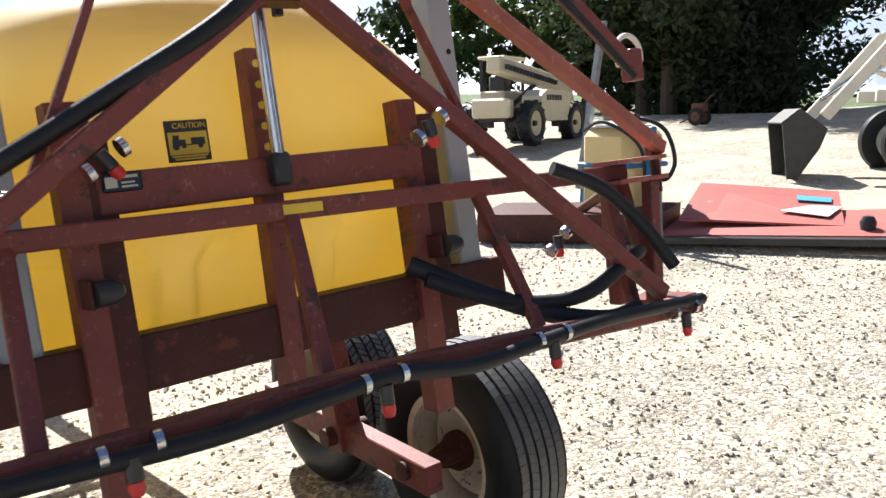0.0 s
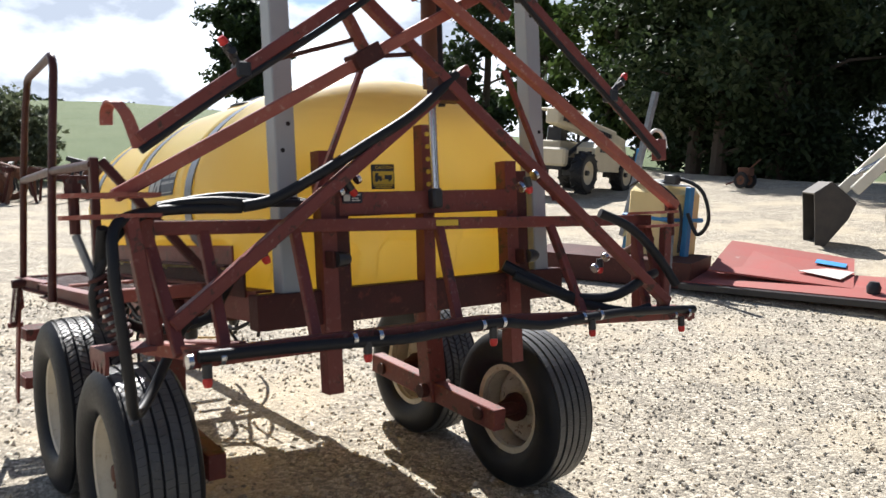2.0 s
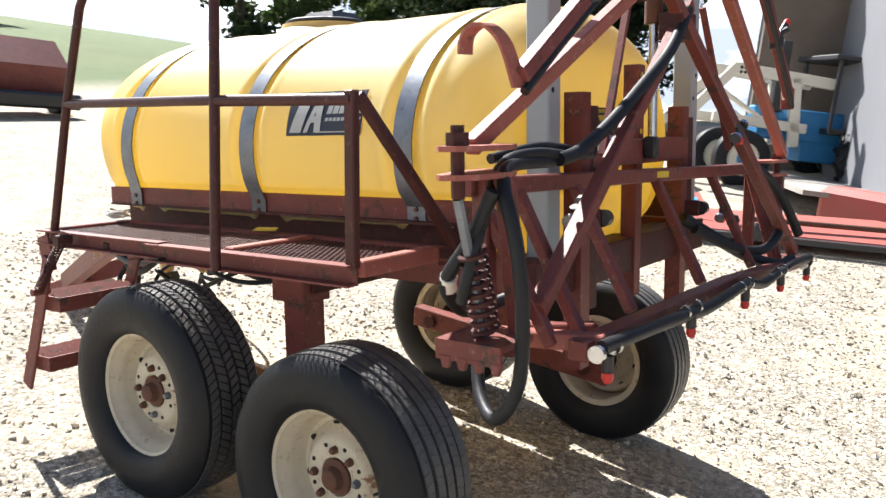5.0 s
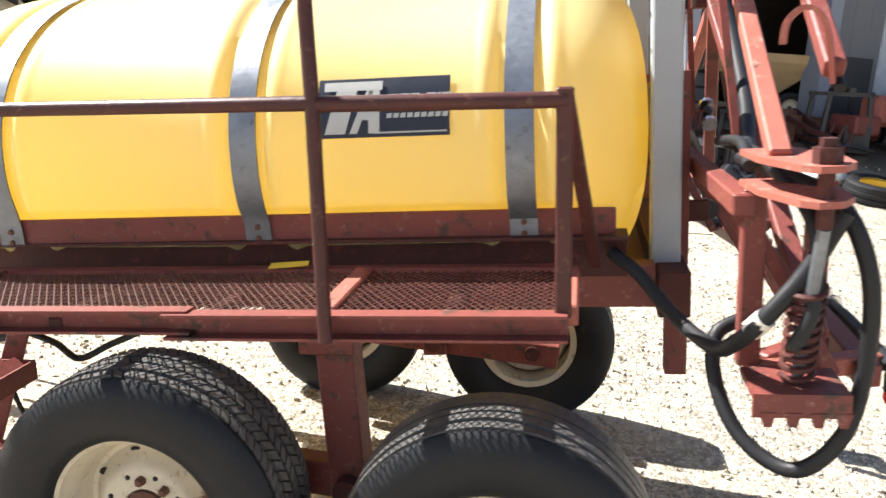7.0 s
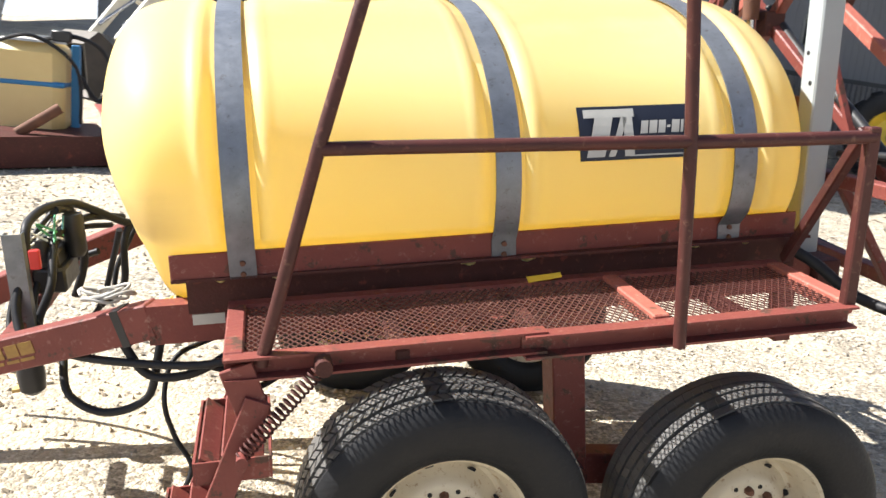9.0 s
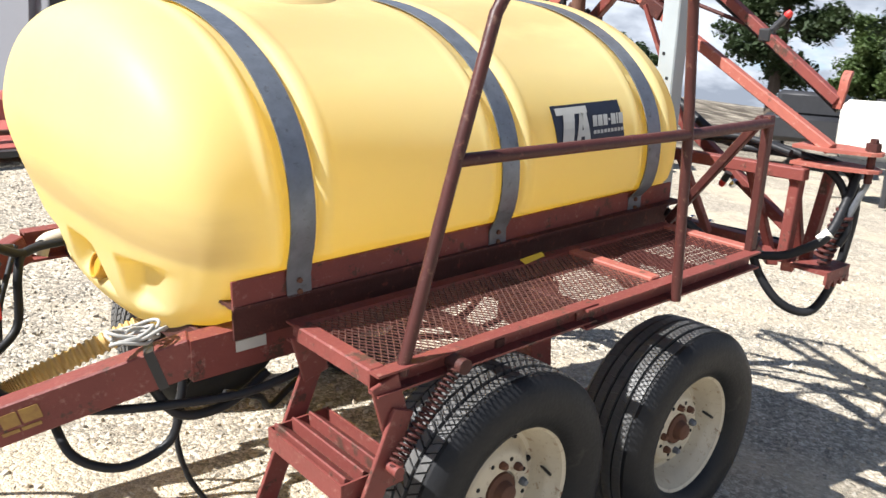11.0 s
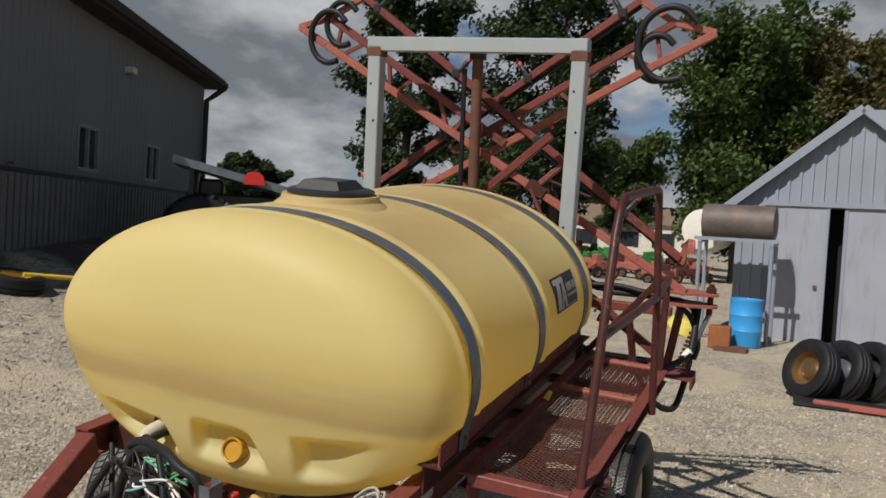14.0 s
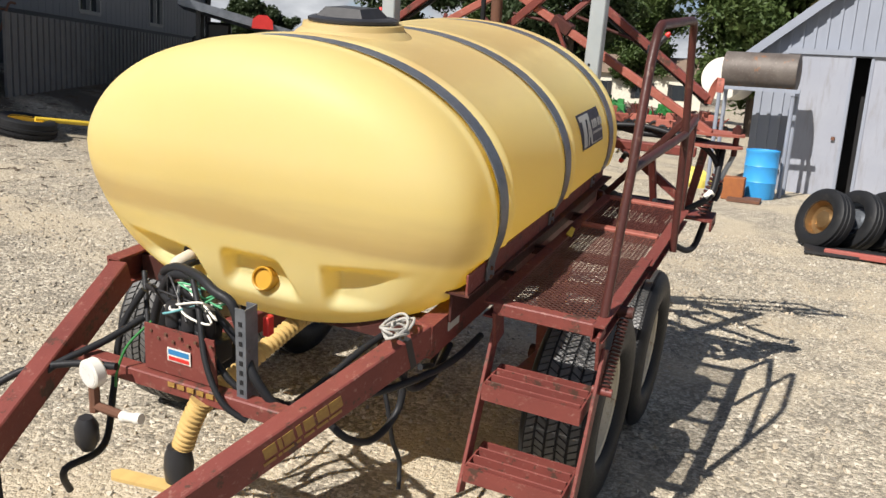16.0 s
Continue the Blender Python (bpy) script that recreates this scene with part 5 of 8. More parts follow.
# ---------------------------------------------------------------- ground
def ground_z(x, y):
    """The yard: level round the machine, rising gently towards the buildings and woods."""
    t = max(0.0, y - 1.5)
    z = 0.78 * (1 - math.exp(-t / 9.5)) + 0.07 * min(max(0.0, y - 8), 12)
    s, o = (x - 10.02) * 0.904 + (y - 12.45) * 0.427, (x - 10.02) * 0.427 - (y - 12.45) * 0.904
    if o < 4:
        z += 0.68 * min(1 - o / 4, 1) ** 1.4 * min(max((s + 9.5) / 3, 0), 1)
    if x < -22:
        z += 0.055 * min(-22 - x, 60) + 0.02 * max(0, -82 - x)
    # the yard falls a little towards the shed
    z -= 0.1 * min(max((x - 2) / 5, 0), 1) * min(max((7 - y) / 4, 0), 1)
    # the wheels stand in a shallow hollow of the yard
    return z - 0.032 * math.exp(-((x - 0.3) ** 2 + y * y) / 30.0)


def gravel_material():
    m = bpy.data.materials.new("limestone_gravel")
    m.use_nodes = True
    n, l = m.node_tree.nodes, m.node_tree.links
    p = n["Principled BSDF"]
    p.inputs["Roughness"].default_value, p.inputs["Specular IOR Level"].default_value = 0.9, 0.2
    co = n.new("ShaderNodeTexCoord")
    warp = n.new("ShaderNodeTexNoise")
    warp.inputs["Scale"].default_value = 3.0
    add = n.new("ShaderNodeMix")
    add.data_type = "RGBA"
    add.blend_type = "ADD"
    add.inputs["Factor"].default_value = 0.06
    l.new(co.outputs["Object"], warp.inputs["Vector"]), l.new(co.outputs["Object"], add.inputs["A"]), l.new(warp.outputs["Color"], add.inputs["B"])
    cells = []
    for scale in (44.0, 120.0):
        v = n.new("ShaderNodeTexVoronoi")
        v.inputs["Scale"].default_value = scale
        l.new(add.outputs["Result"], v.inputs["Vector"])
        cells.append(v)
    tone = n.new("ShaderNodeSeparateColor")
    l.new(cells[0].outputs["Color"], tone.inputs["Color"])
    ramp = n.new("ShaderNodeValToRGB")
    e = ramp.color_ramp.elements
    e[0].position, e[0].color = 0.0, (0.24, 0.214, 0.174, 1)
    e[1].position, e[1].color = 1.0, (0.58, 0.528, 0.44, 1)
    for at, c in ((0.25, (0.3, 0.27, 0.22, 1)), (0.55, (0.395, 0.35, 0.28, 1)), (0.8, (0.48, 0.432, 0.352, 1))):
        k = e.new(at)
        k.color = c
    l.new(tone.outputs["Red"], ramp.inputs["Fac"])
    fine = n.new("ShaderNodeSeparateColor")
    l.new(cells[1].outputs["Color"], fine.inputs["Color"])
    mul = n.new("ShaderNodeMix")
    mul.data_type, mul.blend_type = "RGBA", "OVERLAY"
    mul.inputs["Factor"].default_value = 0.4
    # lighter and darker drifts of stone, a hand to a step across
    drift, drift_mix, drift_ramp = n.new("ShaderNodeTexNoise"), n.new("ShaderNodeMix"), n.new("ShaderNodeValToRGB")
    drift.inputs["Scale"].default_value, drift.inputs["Detail"].default_value, drift.inputs["Roughness"].default_value = 3.2, 8.0, 0.65
    drift_ramp.color_ramp.elements[0].position, drift_ramp.color_ramp.elements[1].position = 0.34, 0.66
    drift_ramp.color_ramp.elements[0].color, drift_ramp.color_ramp.elements[1].color = (0.76, 0.75, 0.73, 1), (1.1, 1.08, 1.03, 1)
    drift_mix.data_type, drift_mix.blend_type = "RGBA", "MULTIPLY"
    drift_mix.inputs["Factor"].default_value = 1.0
    l.new(co.outputs["Object"], drift.inputs["Vector"]), l.new(drift.outputs["Fac"], drift_ramp.inputs["Fac"])
    l.new(ramp.outputs["Color"], drift_mix.inputs["A"]), l.new(drift_ramp.outputs["Color"], drift_mix.inputs["B"])
    l.new(drift_mix.outputs["Result"], mul.inputs["A"]), l.new(fine.outputs["Green"], mul.inputs["B"])
    # packed tan dust between the stones in broad patches
    patch = n.new("ShaderNodeTexNoise")
    patch.inputs["Scale"].default_value, patch.inputs["Detail"].default_value = 0.8, 9.0
    l.new(co.outputs["Object"], patch.inputs["Vector"])
    pr = n.new("ShaderNodeValToRGB")
    pr.color_ramp.elements[0].position, pr.color_ramp.elements[1].position = 0.49, 0.62
    l.new(patch.outputs["Fac"], pr.inputs["Fac"])
    half = n.new("ShaderNodeMath")
    half.operation = "MULTIPLY"
    half.inputs[1].default_value = 0.7
    l.new(pr.outputs["Color"], half.inputs[0])
    dust = n.new("ShaderNodeMix")
    dust.data_type = "RGBA"
    dust.inputs["B"].default_value = (0.49, 0.415, 0.3, 1)
    l.new(half.outputs["Value"], dust.inputs["Factor"]), l.new(mul.outputs["Result"], dust.inputs["A"])
    # browner soil towards the shop, its colour darkened for the shop's shadow; grass on the far slope beyond the yard
    sep2 = n.new("ShaderNodeSeparateXYZ")
    l.new(co.outputs["Object"], sep2.inputs["Vector"])
    soil_shade, near, far_x, rough_edge = n.new("ShaderNodeMix"), n.new("ShaderNodeMapRange"), n.new("ShaderNodeMapRange"), n.new("ShaderNodeMath")
    soil_shade.data_type = "RGBA"
    near.inputs["From Min"].default_value, near.inputs["From Max"].default_value, near.inputs["To Max"].default_value = 6.2, 8.6, 1.0
    far_x.inputs["From Min"].default_value, far_x.inputs["From Max"].default_value = 0.0, 4.0
    rough_edge.operation = "MULTIPLY"
    l.new(sep2.outputs["Y"], near.inputs["Value"]), l.new(sep2.outputs["X"], far_x.inputs["Value"])
    l.new(near.outputs["Result"], rough_edge.inputs[0]), l.new(far_x.outputs["Result"], rough_edge.inputs[1])
    clods = n.new("ShaderNodeMapRange")
    clods.inputs["From Min"].default_value, clods.inputs["From Max"].default_value = 0.33, 0.56
    l.new(patch.outputs["Fac"], clods.inputs["Value"])
    soft_edge = n.new("ShaderNodeMath")
    soft_edge.operation = "MULTIPLY"
    l.new(rough_edge.outputs["Value"], soft_edge.inputs[0]), l.new(clods.outputs["Result"], soft_edge.inputs[1])
    soil_shade.inputs["B"].default_value = (0.085, 0.07, 0.053, 1)
    l.new(soft_edge.outputs["Value"], soil_shade.inputs["Factor"]), l.new(dust.outputs["Result"], soil_shade.inputs["A"])
    edge, edge2 = n.new("ShaderNodeMapRange"), n.new("ShaderNodeMapRange")
    edge.inputs["From Min"].default_value, edge.inputs["From Max"].default_value = -19.0, -23.0
    edge2.inputs["From Min"].default_value, edge2.inputs["From Max"].default_value = 40.0, 48.0
    l.new(sep2.outputs["X"], edge.inputs["Value"]), l.new(sep2.outputs["Y"], edge2.inputs["Value"])
    big = n.new("ShaderNodeMath")
    big.operation = "MAXIMUM"
    l.new(edge.outputs["Result"], big.inputs[0]), l.new(edge2.outputs["Result"], big.inputs[1])
    gcol = n.new("ShaderNodeValToRGB")
    gcol.color_ramp.elements[0].color, gcol.color_ramp.elements[1].color = (0.07, 0.11, 0.04, 1), (0.13, 0.15, 0.065, 1)
    gn = n.new("ShaderNodeTexNoise")
    gn.inputs["Scale"].default_value, gn.inputs["Detail"].default_value = 0.3, 10.0
    l.new(co.outputs["Object"], gn.inputs["Vector"]), l.new(gn.outputs["Fac"], gcol.inputs["Fac"])
    fin = n.new("ShaderNodeMix")
    fin.data_type = "RGBA"
    l.new(big.outputs["Value"], fin.inputs["Factor"]), l.new(soil_shade.outputs["Result"], fin.inputs["A"]), l.new(gcol.outputs["Color"], fin.inputs["B"])
    l.new(fin.outputs["Result"], p.inputs["Base Color"])
    hgt = n.new("ShaderNodeMath")
    hgt.operation = "ADD"
    l.new(cells[0].outputs["Distance"], hgt.inputs[0])
    h2 = n.new("ShaderNodeMath")
    h2.operation = "MULTIPLY"
    h2.inputs[1].default_value = 0.5
    l.new(cells[1].outputs["Distance"], h2.inputs[0]), l.new(h2.outputs["Value"], hgt.inputs[1])
    b = n.new("ShaderNodeBump")
    b.invert = True
    b.inputs["Strength"].default_value, b.inputs["Distance"].default_value = 0.65, 0.015
    l.new(hgt.outputs["Value"], b.inputs["Height"]), l.new(b.outputs["Normal"], p.inputs["Normal"])
    return m


GRAVEL = gravel_material()
edges = [-600, -300, -150, -82, -50, -35, -28, -22] + list(range(-20, 0, 2)) + [i * 0.5 for i in range(0, 20)] + list(range(10, 24, 2)) + [30, 40, 60, 100, 200, 400, 600]
bm = bmesh.new()
rows = [[bm.verts.new((x, y, ground_z(x, y) + (0.012 * noise.noise(Vector((x * 0.7, y * 0.7, 0))) if abs(x) < 25 and abs(y) < 25 else 0))) for x in edges] for y in edges]
for a, b in zip(rows, rows[1:]):
    for i in range(len(edges) - 1):
        bm.faces.new((a[i], a[i + 1], b[i + 1], b[i]))
ground = part("ground", bm, GRAVEL, None, "crushed limestone gravel yard with tan dusty patches")
tagged(ground, category="ground", kind="structure")

def stone_material():
    m = material("limestone_chips", (0.5, 0.48, 0.45), 0.9, 0.0, (0.3, 0.285, 0.26), 9, 0.9)
    n, l = m.node_tree.nodes, m.node_tree.links
    p = n["Principled BSDF"]
    isl, ramp = n.new("ShaderNodeNewGeometry"), n.new("ShaderNodeValToRGB")
    e = ramp.color_ramp.elements
    e[0].color, e[1].color = (0.24, 0.217, 0.18, 1), (0.54, 0.495, 0.415, 1)
    for at, c in ((0.35, (0.32, 0.285, 0.225, 1)), (0.6, (0.43, 0.36, 0.265, 1)), (0.8, (0.46, 0.42, 0.34, 1))):
        k = e.new(at)
        k.color = c
    l.new(isl.outputs["Random Per Island"], ramp.inputs["Fac"]), l.new(ramp.outputs["Color"], p.inputs["Base Color"])
    return m


# loose crushed stones, denser where the yard is seen close
rng = np.random.default_rng(11)
count = 72000
sx, sy = rng.uniform(-4.5, 7.5, count), rng.uniform(-3.6, 8.5, count)
keep = rng.random(count) < np.clip(1.1 - 0.8 * np.clip((sy - 2.5) / 6, 0, 1), 0.2, 1)
sx, sy = sx[keep], sy[keep]
count = len(sx)
size = 0.006 + 0.017 * rng.random(count) ** 3.0
sz = np.array([ground_z(x, y) for x, y in zip(sx, sy)])
bulge = np.array([0.012 * noise.noise(Vector((x * 0.7, y * 0.7, 0))) for x, y in zip(sx, sy)])
axes = rng.normal(size=(count, 3, 3))
axes[:, 0] /= np.linalg.norm(axes[:, 0], axis=1)[:, None]
axes[:, 1] -= (axes[:, 0] * axes[:, 1]).sum(1)[:, None] * axes[:, 0]
axes[:, 1] /= np.linalg.norm(axes[:, 1], axis=1)[:, None]
axes[:, 2] = np.cross(axes[:, 0], axes[:, 1])
corner = np.array(((1, 0, 0), (-1, 0, 0), (0, 0.8, 0), (0, -0.8, 0), (0, 0, 0.62), (0, 0, -0.62)))
verts = np.einsum("vk,nkj->nvj", corner, axes) * (size[:, None] * rng.uniform(0.65, 1.25, (count, 6)))[:, :, None]
verts += np.stack((sx, sy, sz + bulge + size * 0.15), 1)[:, None, :]
tri8 = np.array([(a, b2, c2) if (a + b2 + c2) % 2 else (b2, a, c2) for a in (0, 1) for b2 in (2, 3) for c2 in (4, 5)])
faces = (tri8[None] + 6 * np.arange(count)[:, None, None]).reshape(-1, 3)
me = bpy.data.meshes.new("gravel_stones")
me.from_pydata(verts.reshape(-1, 3).tolist(), [], faces.tolist())
me.materials.append(stone_material())
stones = tagged(new("gravel_stones", me), "loose pale limestone chips lying on the yard")
tagged(stones, category="gravel", kind="stuff")


# wood chips, bark and twigs strewn before the shop
random.seed(23)
bm = bmesh.new()
for k in range(1500):
    x, y = random.uniform(1.2, 9.0), random.uniform(4.2, 10.2)
    if random.random() > (y - 3.2) / 6:
        continue
    length, wide = 0.02 + 0.13 * random.random() ** 3, random.uniform(0.004, 0.016)
    a = random.uniform(0, math.pi)
    way = Vector((math.cos(a), math.sin(a), random.uniform(-0.1, 0.1))) * length
    p = Vector((x, y, ground_z(x, y) + 0.012))
    beam(bm, p - way, p + way, wide, wide * 0.6)
litter = part("wood_litter", bm, material("grey_brown_wood_scraps", (0.12, 0.085, 0.06), 0.9, 0.0, (0.06, 0.045, 0.035), 3, 0.7), None, "brown wood chips and twigs strewn on the yard", smooth=False)
tagged(litter, category="debris", kind="stuff")


# ---------------------------------------------------------------- trees
def tree(name, at, height, spread, leaf, label, seed, clumps=120, leaves=34, trunk=0.25, low=0.25, size=0.3, category="tree"):
    """A tapered trunk with limbs, and a crown of many small leaf blades in uneven clumps."""
    rnd = random.Random(seed)
    t = thing(name, label, category, (at[0], at[1], ground_z(at[0], at[1])))
    bm = bmesh.new()
    pts = [Vector((0, 0, -0.2))]
    for k in range(1, 7):
        pts.append(Vector((rnd.uniform(-0.1, 0.1) * k * 0.4, rnd.uniform(-0.1, 0.1) * k * 0.4, height * 0.9 * k / 6)))
    pipe(bm, pts, [trunk * (1 - 0.14 * k) for k in range(7)], 9)
    centres = []
    limbs = 16
    for k in range(limbs):
        h = height * (low + (0.9 - low) * k / limbs)
        a = k * 2.4 + rnd.uniform(-0.4, 0.4)
        f = (h / height - low) / (1 - low)
        reach = 0.8 * spread * (0.55 + 0.75 * math.sin(math.pi * min(f * 0.85 + 0.18, 1))) * rnd.uniform(0.6, 1.05) * 0.8
        p0 = Vector((0, 0, h))
        p2 = p0 + Vector((math.cos(a) * reach, math.sin(a) * reach, reach * 0.35))
        p1 = p0.lerp(p2, 0.5) + Vector((0, 0, reach * 0.1))
        pipe(bm, [p0, p1, p2], [trunk * 0.35 * (1 - 0.6 * f), trunk * 0.2, trunk * 0.05], 6)
        for q in range(clumps // limbs):
            s = rnd.uniform(0.35, 1.1)
            centres.append((p0.lerp(p2, s) + Vector((rnd.gauss(0, 0.22), rnd.gauss(0, 0.22), rnd.gauss(0, 0.18))) * spread * 0.5, spread * rnd.uniform(0.13, 0.27)))
    part("trunk", bm, BARK, t)
    verts, faces = [], []
    for c, r in centres:
        for _ in range(leaves):
            d = Vector((rnd.gauss(0, 1), rnd.gauss(0, 1), rnd.gauss(0, 0.7))).normalized() * r * rnd.uniform(0.3, 1.0)
            q = Euler((rnd.uniform(-1.1, 1.1), rnd.uniform(-1.1, 1.1), rnd.uniform(0, 6.3))).to_matrix()
            s = size * rnd.uniform(0.6, 1.3)
            i = len(verts)
            for p in ((-0.5, 0, 0), (0, -0.28, 0.05), (0.5, 0, -0.06), (0, 0.28, 0.05)):
                verts.append(c + d + q @ Vector(p) * s)
            faces.append((i, i + 1, i + 2, i + 3))
    me = bpy.data.meshes.new("crown")
    me.from_pydata(verts, [], faces)
    me.materials.append(leaf)
    crown = new("crown", me)
    crown.parent = t
    return t


def polar(az, d, eye=(-3.07, -1.59)):
    return (eye[0] + d * math.cos(radians(az + 0.25)), eye[1] + d * math.sin(radians(az + 0.25)))


# woods behind the yard, dark against the light
random.seed(5)
k = 0
for az in (119.7, 121.7, 123.7, 125.5, 127.3):
    d = 30 + 3 * math.sin(az * 1.7)
    p = polar(az + random.uniform(-0.5, 0.5), d, (3.4, -1.6))
    tree("woodland_tree", p, random.uniform(12, 15), random.uniform(3.4, 4.6) if az < 121 else random.uniform(4.2, 5.4), LEAF_DARK, "tall dark broadleaf tree at the wood's edge", 40 + k, 190, 130, 0.3, 0.04, 0.27)
    k += 1
for az in (121.6, 124, 126.2, 128.6):
    p = polar(az, 38, (3.4, -1.6))
    tree("woodland_tree", p, random.uniform(14, 18), random.uniform(4.6, 5.6), LEAF_DARK, "tall dark broadleaf tree at the wood's edge", 90 + k, 160, 80, 0.3, 0.02, 0.45)
    k += 1
for az, d, h, sp in ((133, 36, 11, 3.0), (137.5, 42, 8.5, 2.6), (131, 44, 13, 3.2)):
    tree("woodland_tree", polar(az, d, (3.4, -1.6)), h, sp, LEAF, "green broadleaf tree in the light beside the wood", 140 + k, 120, 50, 0.2, 0.12, 0.4)
    k += 1
tree("field_tree", polar(157.5, 62, (3.55, -1.65)), 8.6, 3.6, LEAF_DARK, "lone dark tree standing in the green field", 7, 220, 70, 0.35, 0.14, 0.5)
tree("field_tree", polar(141.5, 52, (3.4, -1.6)), 15, 4.2, LEAF_DARK, "dark tree beside the wood", 8, 130, 34, 0.3, 0.1, 0.6)
for az, d, h in ((170.5, 26, 2.2), (173.2, 25.5, 2.6), (175.8, 25, 2.5), (178.5, 24.5, 2.4), (172.0, 29, 2.6), (174.6, 28.5, 2.7)):
    tree("hedge_bush", polar(az, d, (3.7, -1.8)), h, 1.3, LEAF_PALE, "grey-green bushy hedge tree at the field's edge", int(az), 90, 40, 0.07, 0.02, 0.2, "bush")
# uneven line of far woods along the crest of the field
rnd = random.Random(77)
verts, faces = [], []
for _ in range(9000):
    y = rnd.uniform(-110, 170)
    top = 1.8 + 1.6 * noise.noise(Vector((y * 0.06, 3.1, 0))) + 1.2 * noise.noise(Vector((y * 0.25, 8.2, 0)))
    c = Vector((-215 + rnd.uniform(-3, 3), y, ground_z(-215, y) - 0.3 + max(top, 0.5) * rnd.random() ** 0.7))
    q = Euler((rnd.uniform(-1.2, 1.2), rnd.uniform(-1.2, 1.2), rnd.uniform(0, 6.3))).to_matrix()
    s, i = rnd.uniform(0.6, 1.4), len(verts)
    for p in ((-0.5, 0, 0), (0, -0.35, 0.05), (0.5, 0, -0.06), (0, 0.35, 0.05)):
        verts.append(c + q @ Vector(p) * s)
    faces.append((i, i + 1, i + 2, i + 3))
me = bpy.data.meshes.new("far_woods")
me.from_pydata(verts, [], faces)
me.materials.append(LEAF_DARK)
tagged(new("far_woods", me), "dark line of far woods on the hill's crest", "woods", kind="stuff")
# trees behind the sheds
for az, d, h, s, leaf, seed in ((15.6, 40, 16.0, 4.4, LEAF_DARK, 21), (26.0, 40, 16.0, 3.0, LEAF_DARK, 23), (10.8, 60, 8.0, 2.8, LEAF, 24), (13.0, 75, 8.0, 4.0, LEAF, 29),
                                (3.6, 38, 12.2, 4.6, LEAF, 25), (0.2, 42, 12.5, 4.0, LEAF_OLIVE, 26), (-5.5, 37, 11.0, 3.6, LEAF_OLIVE, 27), (-11.0, 40, 11.5, 4.0, LEAF_OLIVE, 28), (36.9, 62, 3.6, 1.7, LEAF_DARK, 30), (35.3, 66, 3.2, 1.7, LEAF_DARK, 31), (20.5, 62, 6.5, 3.6, LEAF, 32)):
    tree("yard_tree", polar(az, d), h, s, leaf, "tall broadleaf tree with green and browning leaves", seed, 230, 190, 0.28, 0.12, 0.28)


# ---------------------------------------------------------------- grey shop building
WDIR = Vector((0.904, 0.427, 0)).normalized()
WOUT = Vector((0.427, -0.904, 0)).normalized()
WP = Vector((10.02, 12.45, 0.0))
BASE = 0.95


def wall_at(s, z, out=0.0):
    p = WP + WDIR * s + WOUT * out
    return Vector((p.x, p.y, z))


def wall_box(s0, s1, z0, z1, out0, out1):
    bm = bmesh.new()
    a, b = wall_at((s0 + s1) / 2, (z0 + z1) / 2, (out0 + out1) / 2), None
    box(bm, a, (abs(s1 - s0), abs(out1 - out0), z1 - z0), turn_to(WDIR))
    return bm


shop = thing("shop_building", "large grey metal-clad shop with charcoal wainscot and dark roof", "building", (0, 0, 0))
HOLES = [(-0.1, 1.02, 2.36, 3.28), (4.3, 5.4, 2.36, 3.28), (-5.6, -4.35, 1.25, 3.45), (-8.6, -6.6, BASE, 4.3)]


def wall_strip(name, s0, s1, z0, z1, mat, out):
    part(name, wall_box(s0, s1, z0, z1, out, -0.2), mat, shop, smooth=False)


S0, S1 = -9.6, 9.75
cuts = sorted([S0, S1] + [h[0] for h in HOLES] + [h[1] for h in HOLES])
for a, b in zip(cuts, cuts[1:]):
    hole = next((h for h in HOLES if h[0] <= a and h[1] >= b), None)
    spans = [(BASE - 1.2, 5.9)] if hole is None else [(BASE - 1.2, hole[2]), (hole[3], 5.9)]
    for z0, z1 in spans:
        if z1 - z0 > 0.02 and not (hole and hole[2] == BASE and z1 <= BASE):
            wall_strip("wall", a, b, z0, z1, SIDING, 0.0)
for a in [S0 + 0.2 + 0.3 * i for i in range(65)]:
    if not any(h[0] - 0.1 < a < h[1] + 0.1 for h in HOLES):
        part("cladding_rib", wall_box(a - 0.02, a + 0.02, 2.2, 5.8, 0.005, -0.01), SIDING, shop, smooth=False)
for a, b in ((S0, -8.7), (-6.5, -5.7), (-4.25, S1)):
    part("wainscot", wall_box(a, b, BASE - 1.2, 2.2, 0.03, -0.02), SIDING_DARK, shop, smooth=False)
FRAME = material("grey_window_frame", (0.3, 0.3, 0.29), 0.5)
for h in HOLES[:2]:
    w = part("window", wall_box(h[0], h[1], h[2], h[3], -0.06, -0.1), GLASS, shop, "sliding window with white frame", smooth=False)
    for a, b, c, d in ((h[0] - 0.04, h[0] + 0.04, h[2], h[3]), (h[1] - 0.04, h[1] + 0.04, h[2], h[3]), (h[0], h[1], h[2] - 0.04, h[2] + 0.04), (h[0], h[1], h[3] - 0.04, h[3] + 0.04), ((h[0] + h[1]) / 2 - 0.03, (h[0] + h[1]) / 2 + 0.03, h[2], h[3])):
        part("window_frame", wall_box(a, b, c, d, 0.02, -0.06), FRAME, w, smooth=False)
DOORW = material("white_door_paint", (0.66, 0.7, 0.74), 0.5)
d = part("door", wall_box(-5.45, -4.5, 1.25, 3.3, -0.02, -0.08), DOORW, shop, "white steel door with a tall glass light", smooth=False)
for a, b, c, e in ((-5.6, -5.45, 1.25, 3.45), (-4.5, -4.35, 1.25, 3.45), (-5.45, -4.5, 3.3, 3.45)):
    part("door_frame", wall_box(a, b, c, e, 0.03, -0.1), DOORW, d, smooth=False)
